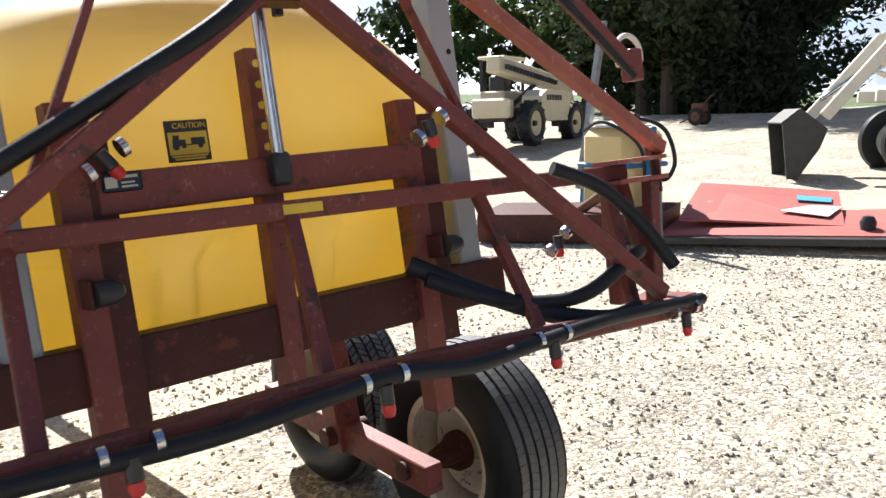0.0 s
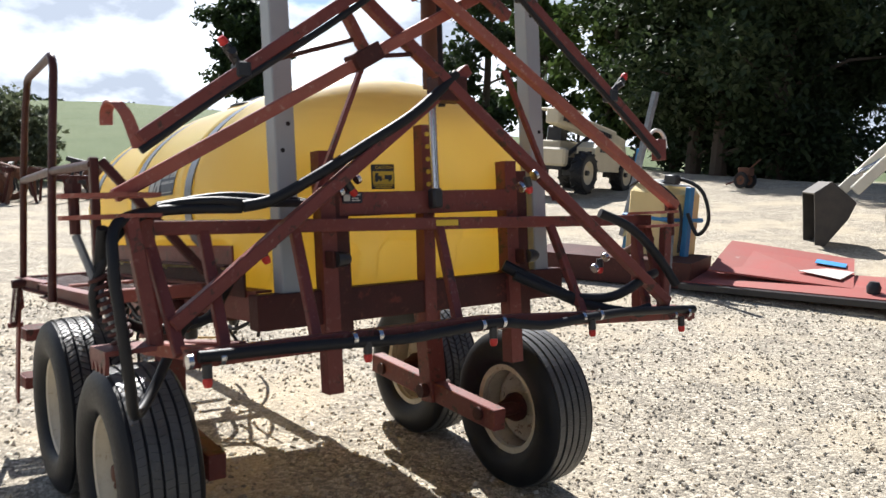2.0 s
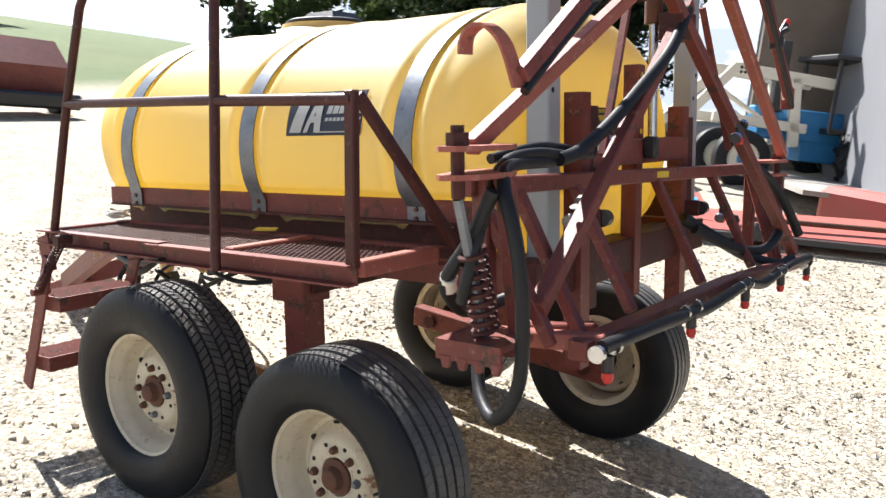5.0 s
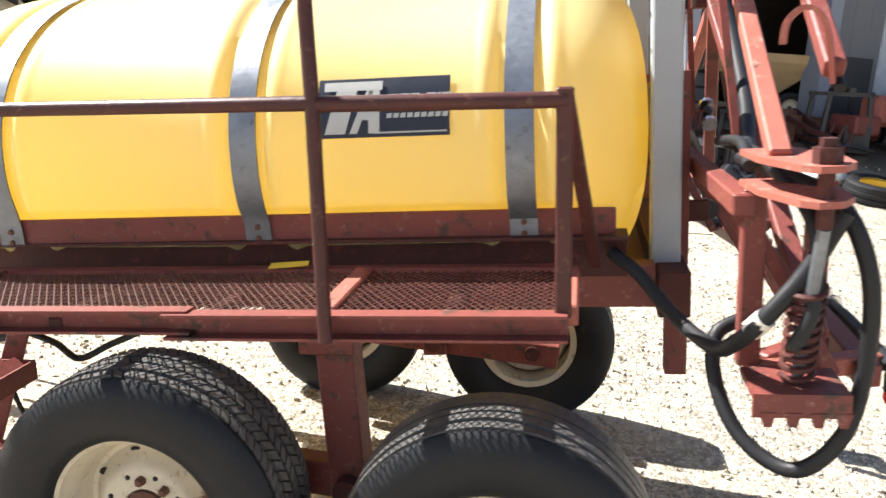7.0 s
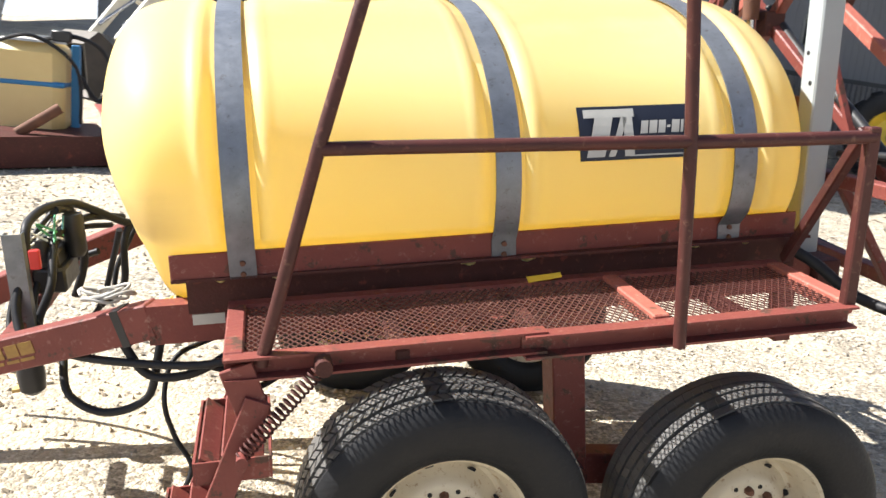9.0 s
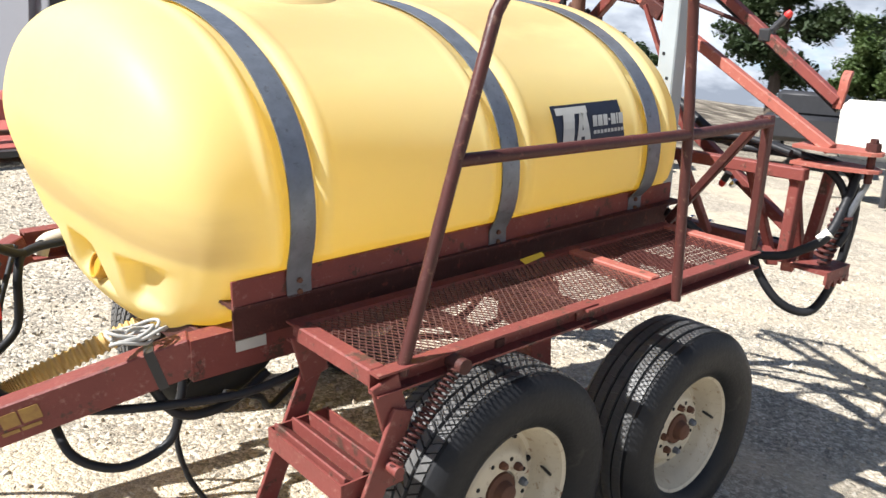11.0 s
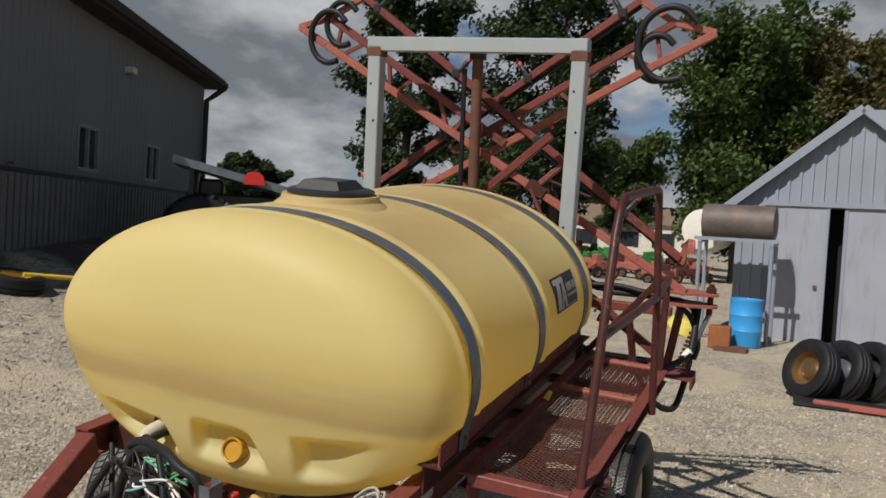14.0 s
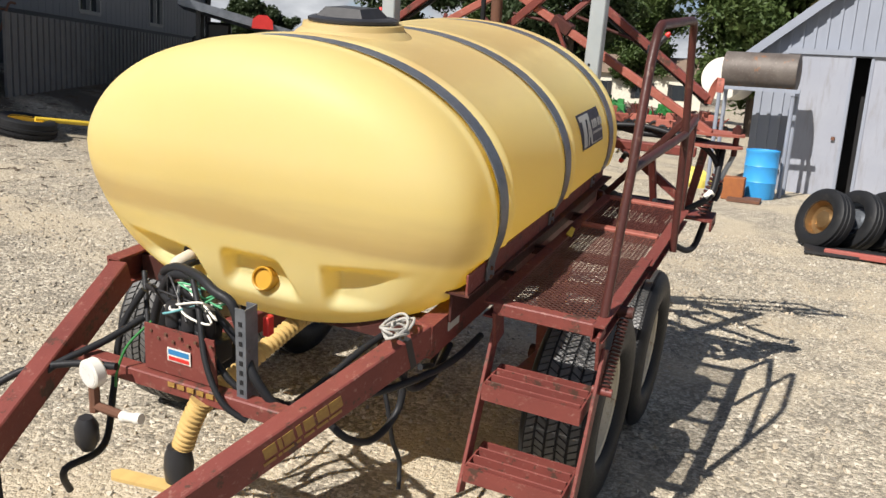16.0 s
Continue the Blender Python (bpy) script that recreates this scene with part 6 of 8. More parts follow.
part("door_light", wall_box(-5.25, -4.7, 2.25, 3.1, -0.01, -0.03), material("pale_glass", (0.3, 0.36, 0.4), 0.1), d, smooth=False)
part("door_sign", wall_box(-5.25, -4.75, 2.1, 2.18, -0.005, -0.02), DARK, d, smooth=False)
part("door_lever", wall_box(-5.37, -5.25, 2.05, 2.09, 0.05, -0.02), CHROME, d, smooth=False)
INSIDE = material("bare_inner_sheeting", (0.16, 0.13, 0.1), 0.8, 0.0, (0.1, 0.08, 0.065), 1.3, 0.6)
STEEL_GREY = material("dull_grey_steel", (0.16, 0.165, 0.175), 0.5, 0.2, (0.1, 0.103, 0.11), 5, 0.6)
CONCRETE = material("oily_concrete", (0.34, 0.32, 0.29), 0.8, 0.0, (0.2, 0.185, 0.165), 1.6, 0.6, bump=0.2)
part('interior_back', wall_box(-11, -2, BASE - 0.5, 5, -5.0, -5.2), INSIDE, shop, smooth=False)
part('interior_floor', wall_box(-11, -2, BASE - 0.12, BASE - 0.06, -0.2, -5.0), CONCRETE, shop, smooth=False)
for s in (-8.68, -6.52):
    part('door_jamb', wall_box(s - 0.1, s + 0.1, BASE - 0.4, 4.4, 0.12, -0.25), SHED, shop, smooth=False)
for s in (-5.75,):
    part("porch_post", wall_box(s - 0.09, s + 0.09, BASE - 0.6, 4.4, 0.9, 0.72), SIDING_DARK, shop, smooth=False)
# eave, gutter, downpipe, roof and gable end
part("eave", wall_box(S0 - 0.3, S1 + 0.45, 5.66, 5.9, 0.55, -0.1), ROOF, shop, smooth=False)
part("gutter", wall_box(S0 - 0.3, S1 + 0.5, 5.73, 5.88, 0.68, 0.55), ROOF, shop, smooth=False)
part("downpipe", pipe(bmesh.new(), [wall_at(S1 + 0.4, 5.73, 0.6), wall_at(S1 + 0.2, 5.43, 0.3), wall_at(S1 + 0.05, 5.23, 0.1), wall_at(S1 + 0.05, 0.4, 0.1)], 0.09, 8), ROOF, shop)
bm = bmesh.new()
plate(bm, [wall_at(S0 - 0.3, 5.88, 0.6), wall_at(S1 + 0.45, 5.88, 0.6), wall_at(S1 + 0.45, 7.9, -7), wall_at(S0 - 0.3, 7.9, -7)], 0.1, (0, 0, 1))
plate(bm, [wall_at(S0 - 0.3, 5.88, -14.6), wall_at(S1 + 0.45, 5.88, -14.6), wall_at(S1 + 0.45, 7.9, -7), wall_at(S0 - 0.3, 7.9, -7)], 0.1, (0, 0, 1))
part("roof", bm, ROOF, shop, smooth=False)
for s in (S1, S0):
    part("gable_wall", plate(bmesh.new(), [wall_at(s - 0.1, -0.4, -0.2), wall_at(s - 0.1, -0.4, -14), wall_at(s - 0.1, 5.8, -14), wall_at(s - 0.1, 7.8, -7), wall_at(s - 0.1, 5.8, -0.2)], 0.1, WDIR), SIDING, shop, smooth=False)
part("back_wall", wall_box(S0, S1, -0.4, 5.8, -13.8, -14.0), SIDING, shop, smooth=False)
part("wall_lamp", box(bmesh.new(), wall_at(2.6, 4.9, 0.1), (0.3, 0.2, 0.14), turn_to(WDIR)), WHITE, shop, smooth=False)
FENCE = material("weathered_fence_metal", (0.15, 0.152, 0.155), 0.6, 0.0, (0.1, 0.1, 0.102), 3, 0.6, bump=0.1)
fence = thing("corrugated_fence", "dark corrugated metal fence in front of the shop", "fence", (0, 0, 0))
for i in range(77):
    s = -5.9 + 0.2 * i
    part("fence_sheet", wall_box(s, s + 0.12, 0.2, 2.02, 1.32, 1.28), FENCE, fence, smooth=False)
    part("fence_sheet", wall_box(s + 0.12, s + 0.2, 0.2, 2.02, 1.29, 1.25), SIDING, fence, smooth=False)


# ---------------------------------------------------------------- lavender metal shed
SDX = Vector((-0.12, -1.0, 0)).normalized()
SOUT = Vector((-1.0, 0.12, 0)).normalized()
SP = Vector((13.69, -0.49, 0))


def shed_at(s, z, out=0.0):
    p = SP + SDX * s + SOUT * out
    return Vector((p.x, p.y, z))


def shed_box(s0, s1, z0, z1, o0, o1):
    return box(bmesh.new(), shed_at((s0 + s1) / 2, (z0 + z1) / 2, (o0 + o1) / 2), (abs(s1 - s0), abs(o1 - o0), z1 - z0), turn_to(SDX))


SHED_DOOR = material("streaked_door_metal", (0.3, 0.315, 0.36), 0.6, 0.0, (0.24, 0.255, 0.3), 1.5, 0.7, bump=0.1, spots=(0.2, 0.195, 0.2), spot_at=0.52, spot_scale=3, streak=0.4, soft=0.25)
shed = thing("metal_shed", "small lavender-grey metal shed with sliding doors ajar", "shed", (0, 0, 0))
EAVE, PEAK, HALF = 2.42, 4.1, 2.05
bm = bmesh.new()
for pts in ([(0, -0.3), (0.75, -0.3), (0.75, 2.35), (0, 2.35)], [(3.5, -0.3), (2 * HALF, -0.3), (2 * HALF, 2.35), (3.5, 2.35)], [(0, 2.35), (2 * HALF, 2.35), (2 * HALF, EAVE), (HALF, PEAK), (0, EAVE)]):
    plate(bm, [shed_at(a, b) for a, b in pts], 0.06, -SOUT)
part("wall", bm, SHED, shed, "front wall", smooth=False)
for i in range(21):
    s = 0.1 + 0.195 * i
    top = EAVE + (PEAK - EAVE) * (1 - abs(s - HALF) / HALF)
    bottom = 2.46 if 0.55 < s else -0.1
    if top - bottom > 0.06:
        part("wall_rib", shed_box(s - 0.028, s + 0.028, bottom, top - 0.04, 0.035, -0.005), SHED, shed, smooth=False)
for s, w, o in ((0.64, 0.98, 0.12), (1.86, 1.3, 0.1), (3.18, 0.9, 0.12)):
    dr = part("sliding_door", shed_box(s, s + w, -0.14, 2.38, o, o - 0.04), SHED_DOOR, shed, "flat grey sliding door panel", smooth=False)
    for k in (0.03, w - 0.03):
        part("door_rail", shed_box(s + k - 0.025, s + k + 0.025, -0.14, 2.38, o + 0.02, o), SHED, dr, smooth=False)
part("door_pull", shed_box(1.42, 1.48, 0.9, 0.96, 0.17, 0.12), RUST, shed, smooth=False)
part("door_track", shed_box(0.5, 2 * HALF, 2.37, 2.47, 0.16, 0.02), SHED, shed, smooth=False)
# black sheet standing in for the shade inside the shed
part("gap_shade_sheet", shed_box(0.2, 3.9, -0.1, 2.4, -0.5, -0.52), DARK, shed, smooth=False)
bm = bmesh.new()
for a, b in ((shed_at(-0.18, EAVE - 0.12, 0.2), shed_at(HALF, PEAK, 0.2)), (shed_at(HALF, PEAK, 0.2), shed_at(2 * HALF + 0.18, EAVE - 0.12, 0.2))):
    n = SDX.cross(b - a)
    plate(bm, [a, b, b - SOUT * 6.4, a - SOUT * 6.4], 0.05, (0, 0, 1))
part("roof", bm, SHED, shed, smooth=False)
bm = bmesh.new()
for a, b in ((shed_at(-0.2, EAVE - 0.14, 0.22), shed_at(HALF, PEAK + 0.03, 0.22)), (shed_at(HALF, PEAK + 0.03, 0.22), shed_at(2 * HALF + 0.2, EAVE - 0.14, 0.22))):
    beam(bm, a, b, 0.03, 0.15)
part("barge_trim", bm, SHED, shed, smooth=False)
part("roof_vent", shed_box(HALF - 0.3, HALF + 0.9, PEAK - 0.1, PEAK + 0.1, -0.5, -1.2), SHED, shed, smooth=False)
bm = bmesh.new()
for s in (0, 2 * HALF):
    plate(bm, [shed_at(s, -0.3, -0.07), shed_at(s, -0.3, -6.2), shed_at(s, EAVE, -6.2), shed_at(s, EAVE, -0.07)], 0.05, SDX)
plate(bm, [shed_at(0, -0.3, -6.2), shed_at(2 * HALF, -0.3, -6.2), shed_at(2 * HALF, EAVE, -6.2), shed_at(HALF, PEAK, -6.2), shed_at(0, EAVE, -6.2)], 0.05, SOUT)
part("side_walls", bm, SHED, shed, smooth=False)


# fuel tanks on a stand, drum, spares, planks
def cylinder_tank(name, label, c, axis, r, length, mat):
    bm = lathe(bmesh.new(), [(0, -length / 2 - 0.03), (r * 0.7, -length / 2 - 0.02), (r, -length / 2), (r * 1.012, -length / 2 + 0.02), (r, -length / 2 + 0.05), (r, length / 2 - 0.05), (r * 1.012, length / 2 - 0.02), (r, length / 2), (r * 0.7, length / 2 + 0.02), (0, length / 2 + 0.03)], 32,
               Matrix.Translation(c) @ Vector((0, 0, 1)).rotation_difference(Vector(axis).normalized()).to_matrix().to_4x4())
    ob = part(name, bm, mat, None, label)
    return tagged(ob, category="fuel tank")


TANK_RUST = material("weathered_tank_steel", (0.16, 0.14, 0.125), 0.6, 0.2, (0.07, 0.055, 0.048), 3, 0.6, fine=(0.28, 0.25, 0.22), bump=0.2, spots=(0.2, 0.1, 0.055), spot_at=0.58, spot_scale=4)
stand = thing("tank_stand", "grey welded pipe stand holding the fuel tanks", "stand", (0, 0, 0))
fx = polar(3.3, 15.6)
cyl_y = Vector((fx[0], fx[1], 0))
ax = Vector((-0.09, -1, 0)).normalized()
back = Vector((1, -0.09, 0)).normalized()
for a in (-0.6, 0.6):
    for b in (-0.28, 0.28):
        p = cyl_y + ax * a + back * b
        part("stand_leg", pipe(bmesh.new(), [(p.x, p.y, -0.1), (p.x, p.y, 1.62)], 0.035, 8), SHED, stand)
    part("stand_bar", new_beam(cyl_y + ax * a - back * 0.33 + Vector((0, 0, 1.64)), cyl_y + ax * a + back * 0.33 + Vector((0, 0, 1.64)), 0.06, 0.05), SHED, stand, smooth=False)
part("stand_bar", new_beam(cyl_y - ax * 0.7 - back * 0.28 + Vector((0, 0, 1.69)), cyl_y + ax * 0.7 - back * 0.28 + Vector((0, 0, 1.69)), 0.05, 0.06), SHED, stand, smooth=False)
cylinder_tank("fuel_tank", "weathered rusty steel fuel tank lying on the stand", cyl_y + Vector((0, 0, 2.0)), ax, 0.31, 1.2, TANK_RUST)
cylinder_tank("fuel_tank", "white round-ended fuel tank behind the rusty one", cyl_y + back * 1.3 - ax * 0.75 + Vector((0, 0, 1.85)), back, 0.38, 1.4, WHITE)


def drum(at):
    t = thing("plastic_drum", "bright blue plastic drum standing by the stand", "drum", Matrix.Translation((at[0], at[1], -0.1)) @ Matrix.Scale(0.93, 4))
    part("shell", lathe(bmesh.new(), [(0, 0.0), (0.27, 0.0), (0.285, 0.03), (0.285, 0.28), (0.295, 0.3), (0.285, 0.32), (0.285, 0.56), (0.295, 0.58), (0.285, 0.6), (0.285, 0.82), (0.295, 0.84), (0.29, 0.87), (0.27, 0.87), (0.265, 0.85), (0, 0.85)], 32), BARREL_BLUE, t)
    return t


drum(polar(2.5, 14.9))
rb = polar(4.0, 14.4)
rusty = thing("rusty_box", "small orange-rusted sheet metal box", "box", (rb[0], rb[1], -0.1))
part("box_shell", box(bmesh.new(), (0, 0, 0.18), (0.34, 0.34, 0.36)), material("orange_rust", (0.32, 0.11, 0.03), 0.85, 0.0, (0.2, 0.07, 0.03), 8, 0.6, bump=0.4), rusty, smooth=False, bevel=0.01)
part("box_tray", box(bmesh.new(), (-0.2, -0.2, 0.03), (0.5, 0.5, 0.05)), RUST, rusty, smooth=False)


def loose_tyre(at, lean, yaw, rim, label, r=0.36, w=0.22, lift=0.0):
    t = thing("spare_wheel", label, "wheel", Matrix.Translation((at[0], at[1], ground_z(*at) + lift)) @ Euler((0, 0, radians(yaw))).to_matrix().to_4x4() @ Euler((radians(lean), 0, 0)).to_matrix().to_4x4() @ Matrix.Translation((0, 0, r - 0.01)) @ Euler((radians(90), 0, 0)).to_matrix().to_4x4(), "spare wheels by the shed")
    h = w / 2
    part("tyre", lathe(bmesh.new(), [(0.2, -h * 0.8), (0.26, -h), (0.32, -h * 0.98), (0.35, -h * 0.8), (0.352, -0.05), (r, -0.045), (r, -0.01), (0.352, -0.005), (0.352, 0.005), (r, 0.01), (r, 0.045), (0.352, 0.05), (0.35, h * 0.8), (0.32, h * 0.98), (0.26, h), (0.2, h * 0.8)], 48, closed=True), TYRE, t)
    part("rim", lathe(bmesh.new(), [(0.205, h * 0.85), (0.195, h * 0.6), (0.18, 0.0), (0.13, -0.01), (0.1, 0.03), (0.04, 0.04), (0.0, 0.04)], 32), rim, t)
    return t


GOLDRIM = material("bronze_rim", (0.4, 0.26, 0.12), 0.35, 0.8, (0.25, 0.15, 0.07), 9, 0.6)
for az, dd, rim, lab in ((-1.6, 10.55, GOLDRIM, "spare wheel with bronze rim leaning by the shed"), (-3.4, 10.75, GALV, "spare wheel with grey rim leaning in a row"), (-5.0, 10.95, BLACK, "worn spare tyre leaning in a row")):
    loose_tyre(polar(az + 0.35, dd - 0.15), -18, 221, rim, lab)
p0, p1 = polar(-2.0, 9.95), polar(-9.5, 9.9)
pk = part("red_plank", new_beam((p0[0], p0[1], -0.05), (p1[0], p1[1], -0.05), 0.09, 0.06), SHEET_RED, None, "faded red timber lying on the gravel", smooth=False, bevel=0.006)
tagged(pk, category="plank")
p0, p1 = polar(-0.8, 10.1), polar(-8, 10.2)
pk = part("black_mat", new_beam((p0[0], p0[1], -0.07), (p1[0], p1[1], -0.07), 0.5, 0.03), BLACK, None, "black rubber mat under the spare wheels", smooth=False)
tagged(pk, category="mat")
for k in range(7):
    random.seed(100 + k)
    a, b = polar(-5.5 - 0.5 * k, 11.3 + 0.1 * k), polar(-9 - 0.4 * k, 10.7)
    ob = part("timber_scrap", new_beam((a[0], a[1], 0.5 + 0.05 * k), (b[0], b[1], 0.25 + 0.04 * k), 0.07, 0.04), BARK, None, "weathered grey board on a scrap heap", smooth=False)
    tagged(ob, category="board", group="scrap boards")


# ---------------------------------------------------------------- loader tractor
def big_wheel(parent, c, r, w, axis, hub_mat=WHITE, lugs=0):
    wh = new("wheel")
    wh.parent = parent
    wh.matrix_local = Matrix.Translation(c) @ Vector((0, 0, 1)).rotation_difference(Vector(axis)).to_matrix().to_4x4()
    h = w / 2
    bm = lathe(bmesh.new(), [(r * 0.56, -h * 0.8), (r * 0.7, -h), (r * 0.9, -h * 0.95), (r * 0.97, -h * 0.75), (r, 0), (r * 0.97, h * 0.75), (r * 0.9, h * 0.95), (r * 0.7, h), (r * 0.56, h * 0.8)], 40, closed=True)
    for k in range(lugs):
        for s in (-1, 1):
            lug = box(bmesh.new(), Matrix.Rotation((k + 0.25 * s) * 2 * math.pi / lugs, 3, "Z") @ Vector((r, 0, s * h * 0.45)), (0.05, 0.06, h * 0.95), Matrix.Rotation((k + 0.25 * s) * 2 * math.pi / lugs, 3, "Z") @ Euler((radians(32 * s), 0, 0)).to_matrix())
            part("tread_lug", lug, TYRE, wh, smooth=False)
    part("tyre", bm, TYRE, wh)
    for s in (1, -1):
        part("rim", lathe(bmesh.new(), [(r * 0.57, s * h * 0.82), (r * 0.5, s * h * 0.5), (r * 0.42, s * h * 0.2), (r * 0.2, s * h * 0.35), (0, s * h * 0.35)], 28), hub_mat, wh)
        part("hub", lathe(bmesh.new(), [(r * 0.14, s * h * 0.3), (r * 0.12, s * h * 0.8), (0, s * h * 0.8)], 14), BLACK, wh)
    return wh


DIRTY_WHITE = material("ivory_machine_paint", (0.68, 0.65, 0.55), 0.5, 0.0, (0.58, 0.54, 0.44), 3, 0.6, spots=(0.3, 0.2, 0.12), spot_at=0.7, spot_scale=6)
BUCKET = material("dark_steel_bucket", (0.045, 0.044, 0.043), 0.5, 0.5, (0.08, 0.07, 0.06), 5, 0.6, bump=0.2)
TZ0 = ground_z(-2.2, 10.4) - 0.02
# its own x points forward to the bucket
trac = thing("loader_tractor", "old blue tractor with ivory front loader and dark bucket", "tractor", Matrix.Translation((-1.93, 11.05, TZ0)) @ Euler((0, 0, radians(222))).to_matrix().to_4x4() @ Matrix.Scale(0.86, 4))
for y in (-0.52, 0.52):
    big_wheel(trac, (0.0, y, 0.54), 0.54, 0.26, (0, 1, 0), DIRTY_WHITE)
    big_wheel(trac, (-2.5, y * 1.5, 0.78), 0.78, 0.42, (0, 1, 0), DIRTY_WHITE, 18)
    arm = bmesh.new()
    beam(arm, (-1.6, y * 0.8, 2.05), (0.32, y * 0.8, 2.15), 0.1, 0.2)
    beam(arm, (0.28, y * 0.8, 2.2), (1.34, y * 0.8, 0.95), 0.09, 0.18)
    part("loader_arm", arm, DIRTY_WHITE, trac, "ivory loader arm", smooth=False, bevel=0.015)
    part("loader_frame", new_beam((-1.2, y * 0.8, 1.2), (0.62, y * 0.8, 1.25), 0.1, 0.18), DIRTY_WHITE, trac, smooth=False, bevel=0.015)
    part("loader_post", new_beam((-1.0, y * 0.8, 0.85), (-0.85, y * 0.8, 2.1), 0.1, 0.2, (1, 0, 0)), DIRTY_WHITE, trac, smooth=False, bevel=0.015)
    part("tilt_cylinder", pipe(bmesh.new(), [(0.45, y * 0.7, 1.75), (1.2, y * 0.7, 1.22)], 0.035, 10), CHROME, trac)
    part("lift_cylinder", pipe(bmesh.new(), [(-0.5, y * 0.75, 1.2), (0.55, y * 0.78, 1.75)], 0.045, 10), DIRTY_WHITE, trac)
    mk = bmesh.new()
    for i in range(2):
        for j in range(2):
            box(mk, (0.16 + 0.08 * i, y * 0.8 + (0.052 if y > 0 else -0.052) * 1.0, 2.12 + 0.08 * j - 0.04), (0.05, 0.012, 0.05), Euler((0, radians(45), 0)).to_matrix())
    part("arm_mark", mk, BLACK, trac, smooth=False)
hood = bmesh.new()
box(hood, (-1.3, 0, 1.25), (1.9, 0.56, 0.6))
part("hood", hood, BLUE, trac, "blue engine hood", bevel=0.04)
part("front_axle", box(bmesh.new(), (0, 0, 0.55), (0.18, 1.3, 0.16)), BLUE, trac, smooth=False, bevel=0.02)
part("transmission", box(bmesh.new(), (-1.9, 0, 0.85), (1.3, 0.5, 0.5)), BLUE, trac, smooth=False, bevel=0.03)
cab = bmesh.new()
for x in (-1.55, -2.75):
    for y in (-0.6, 0.6):
        box(cab, (x, y, 1.85), (0.07, 0.07, 1.3))
box(cab, (-2.15, 0, 2.53), (1.5, 1.4, 0.1)), box(cab, (-2.15, 0, 1.2), (1.2, 1.2, 0.12))
part("cab_frame", cab, BLACK, trac, smooth=False, bevel=0.02)
part("exhaust", box(bmesh.new(), (-0.62, 0.25, 2.1), (0.2, 0.2, 1.3)), BLACK, trac, bevel=0.03)
bk = bmesh.new()
# side outline of the tipped bucket, round from the lip
sec = [(1.86, 0.0), (1.96, 0.86), (1.7, 1.07), (1.3, 0.76), (1.4, 0.48), (1.72, 0.0)]
for y in (-0.55, 0.42):
    plate(bk, [(x, y, z) for x, z in sec], 0.03, (0, 1, 0))
for (x0, z0), (x1, z1) in zip(sec[1:], sec[2:]):
    beam(bk, (x0, -0.05, z0), (x1, -0.05, z1), 0.98, 0.03)
part("bucket", bk, BUCKET, trac, "dark steel loader bucket tipped down", smooth=False)

# ---------------------------------------------------------------- telehandler
tz = ground_z(-10.5, 13.2)
tele = thing("telehandler", "cream telescopic handler parked before the woods", "telehandler", Matrix.Translation((-11.1, 12.9, tz)) @ Euler((0, 0, radians(110))).to_matrix().to_4x4() @ Matrix.Scale(0.85, 4))
for x in (-1.35, 1.35):
    for y in (-0.85, 0.85):
        big_wheel(tele, (x, y, 0.56), 0.56, 0.36, (0, 1, 0), CREAM, 14)
        part("axle_stub", box(bmesh.new(), (x, y * 0.6, 0.56), (0.25, 0.5, 0.22)), BLACK, tele, smooth=False, bevel=0.03)
part("chassis", box(bmesh.new(), (0, 0, 0.78), (3.7, 0.85, 0.36)), BLACK, tele, smooth=False, bevel=0.03)
hood = bmesh.new()
plate(hood, [(-0.95, -0.95, 0.62), (0.95, -0.95, 0.62), (0.95, -0.95, 1.3), (0.6, -0.95, 1.42), (-0.6, -0.95, 1.42), (-0.95, -0.95, 1.25)], 0.55, (0, 1, 0))
hood = part("engine_hood", hood, CREAM, tele, smooth=False, bevel=0.05)
for k in range(6):
    part("grille_slot", box(bmesh.new(), (-0.55 + 0.17 * k, -0.955, 1.22), (0.11, 0.02, 0.14)), BLACK, hood, smooth=False)
part("tail_lamp", lathe(bmesh.new(), [(0, 0.02), (0.05, 0.02), (0.06, 0)], 14, Matrix.Translation((-0.955, -0.8, 1.1)) @ Euler((0, radians(-90), 0)).to_matrix().to_4x4()), REDCAP, hood)
part("counterweight", box(bmesh.new(), (-1.85, 0, 0.95), (0.3, 1.1, 0.5)), CREAM, tele, smooth=False, bevel=0.06)
cabt = part("cab", box(bmesh.new(), (-0.1, 0.6, 1.15), (1.3, 0.75, 0.55)), CREAM, tele, smooth=False, bevel=0.04)
part("cab_roof", box(bmesh.new(), (-0.1, 0.6, 2.3), (1.35, 0.82, 0.09)), CREAM, cabt, smooth=False, bevel=0.03)
part("seat", box(bmesh.new(), (-0.25, 0.6, 1.6), (0.5, 0.45, 0.5)), BLACK, cabt, bevel=0.06)
for x in (-0.7, 0.5):
    for y in (0.27, 0.93):
        part("cab_post", box(bmesh.new(), (x, y, 1.85), (0.07, 0.07, 0.85)), BLACK, cabt, smooth=False)
for k in range(16):
    part("hose_link", box(bmesh.new(), (-1.6 + 0.2 * k, -0.32, 1.98 - 0.02 * k), (0.12, 0.09, 0.12)), BLACK, tele, smooth=False)
part("lift_ram", pipe(bmesh.new(), [(-0.9, -0.05, 1.0), (0.7, -0.05, 1.66)], 0.07, 12), BLACK, tele)
boom = bmesh.new()
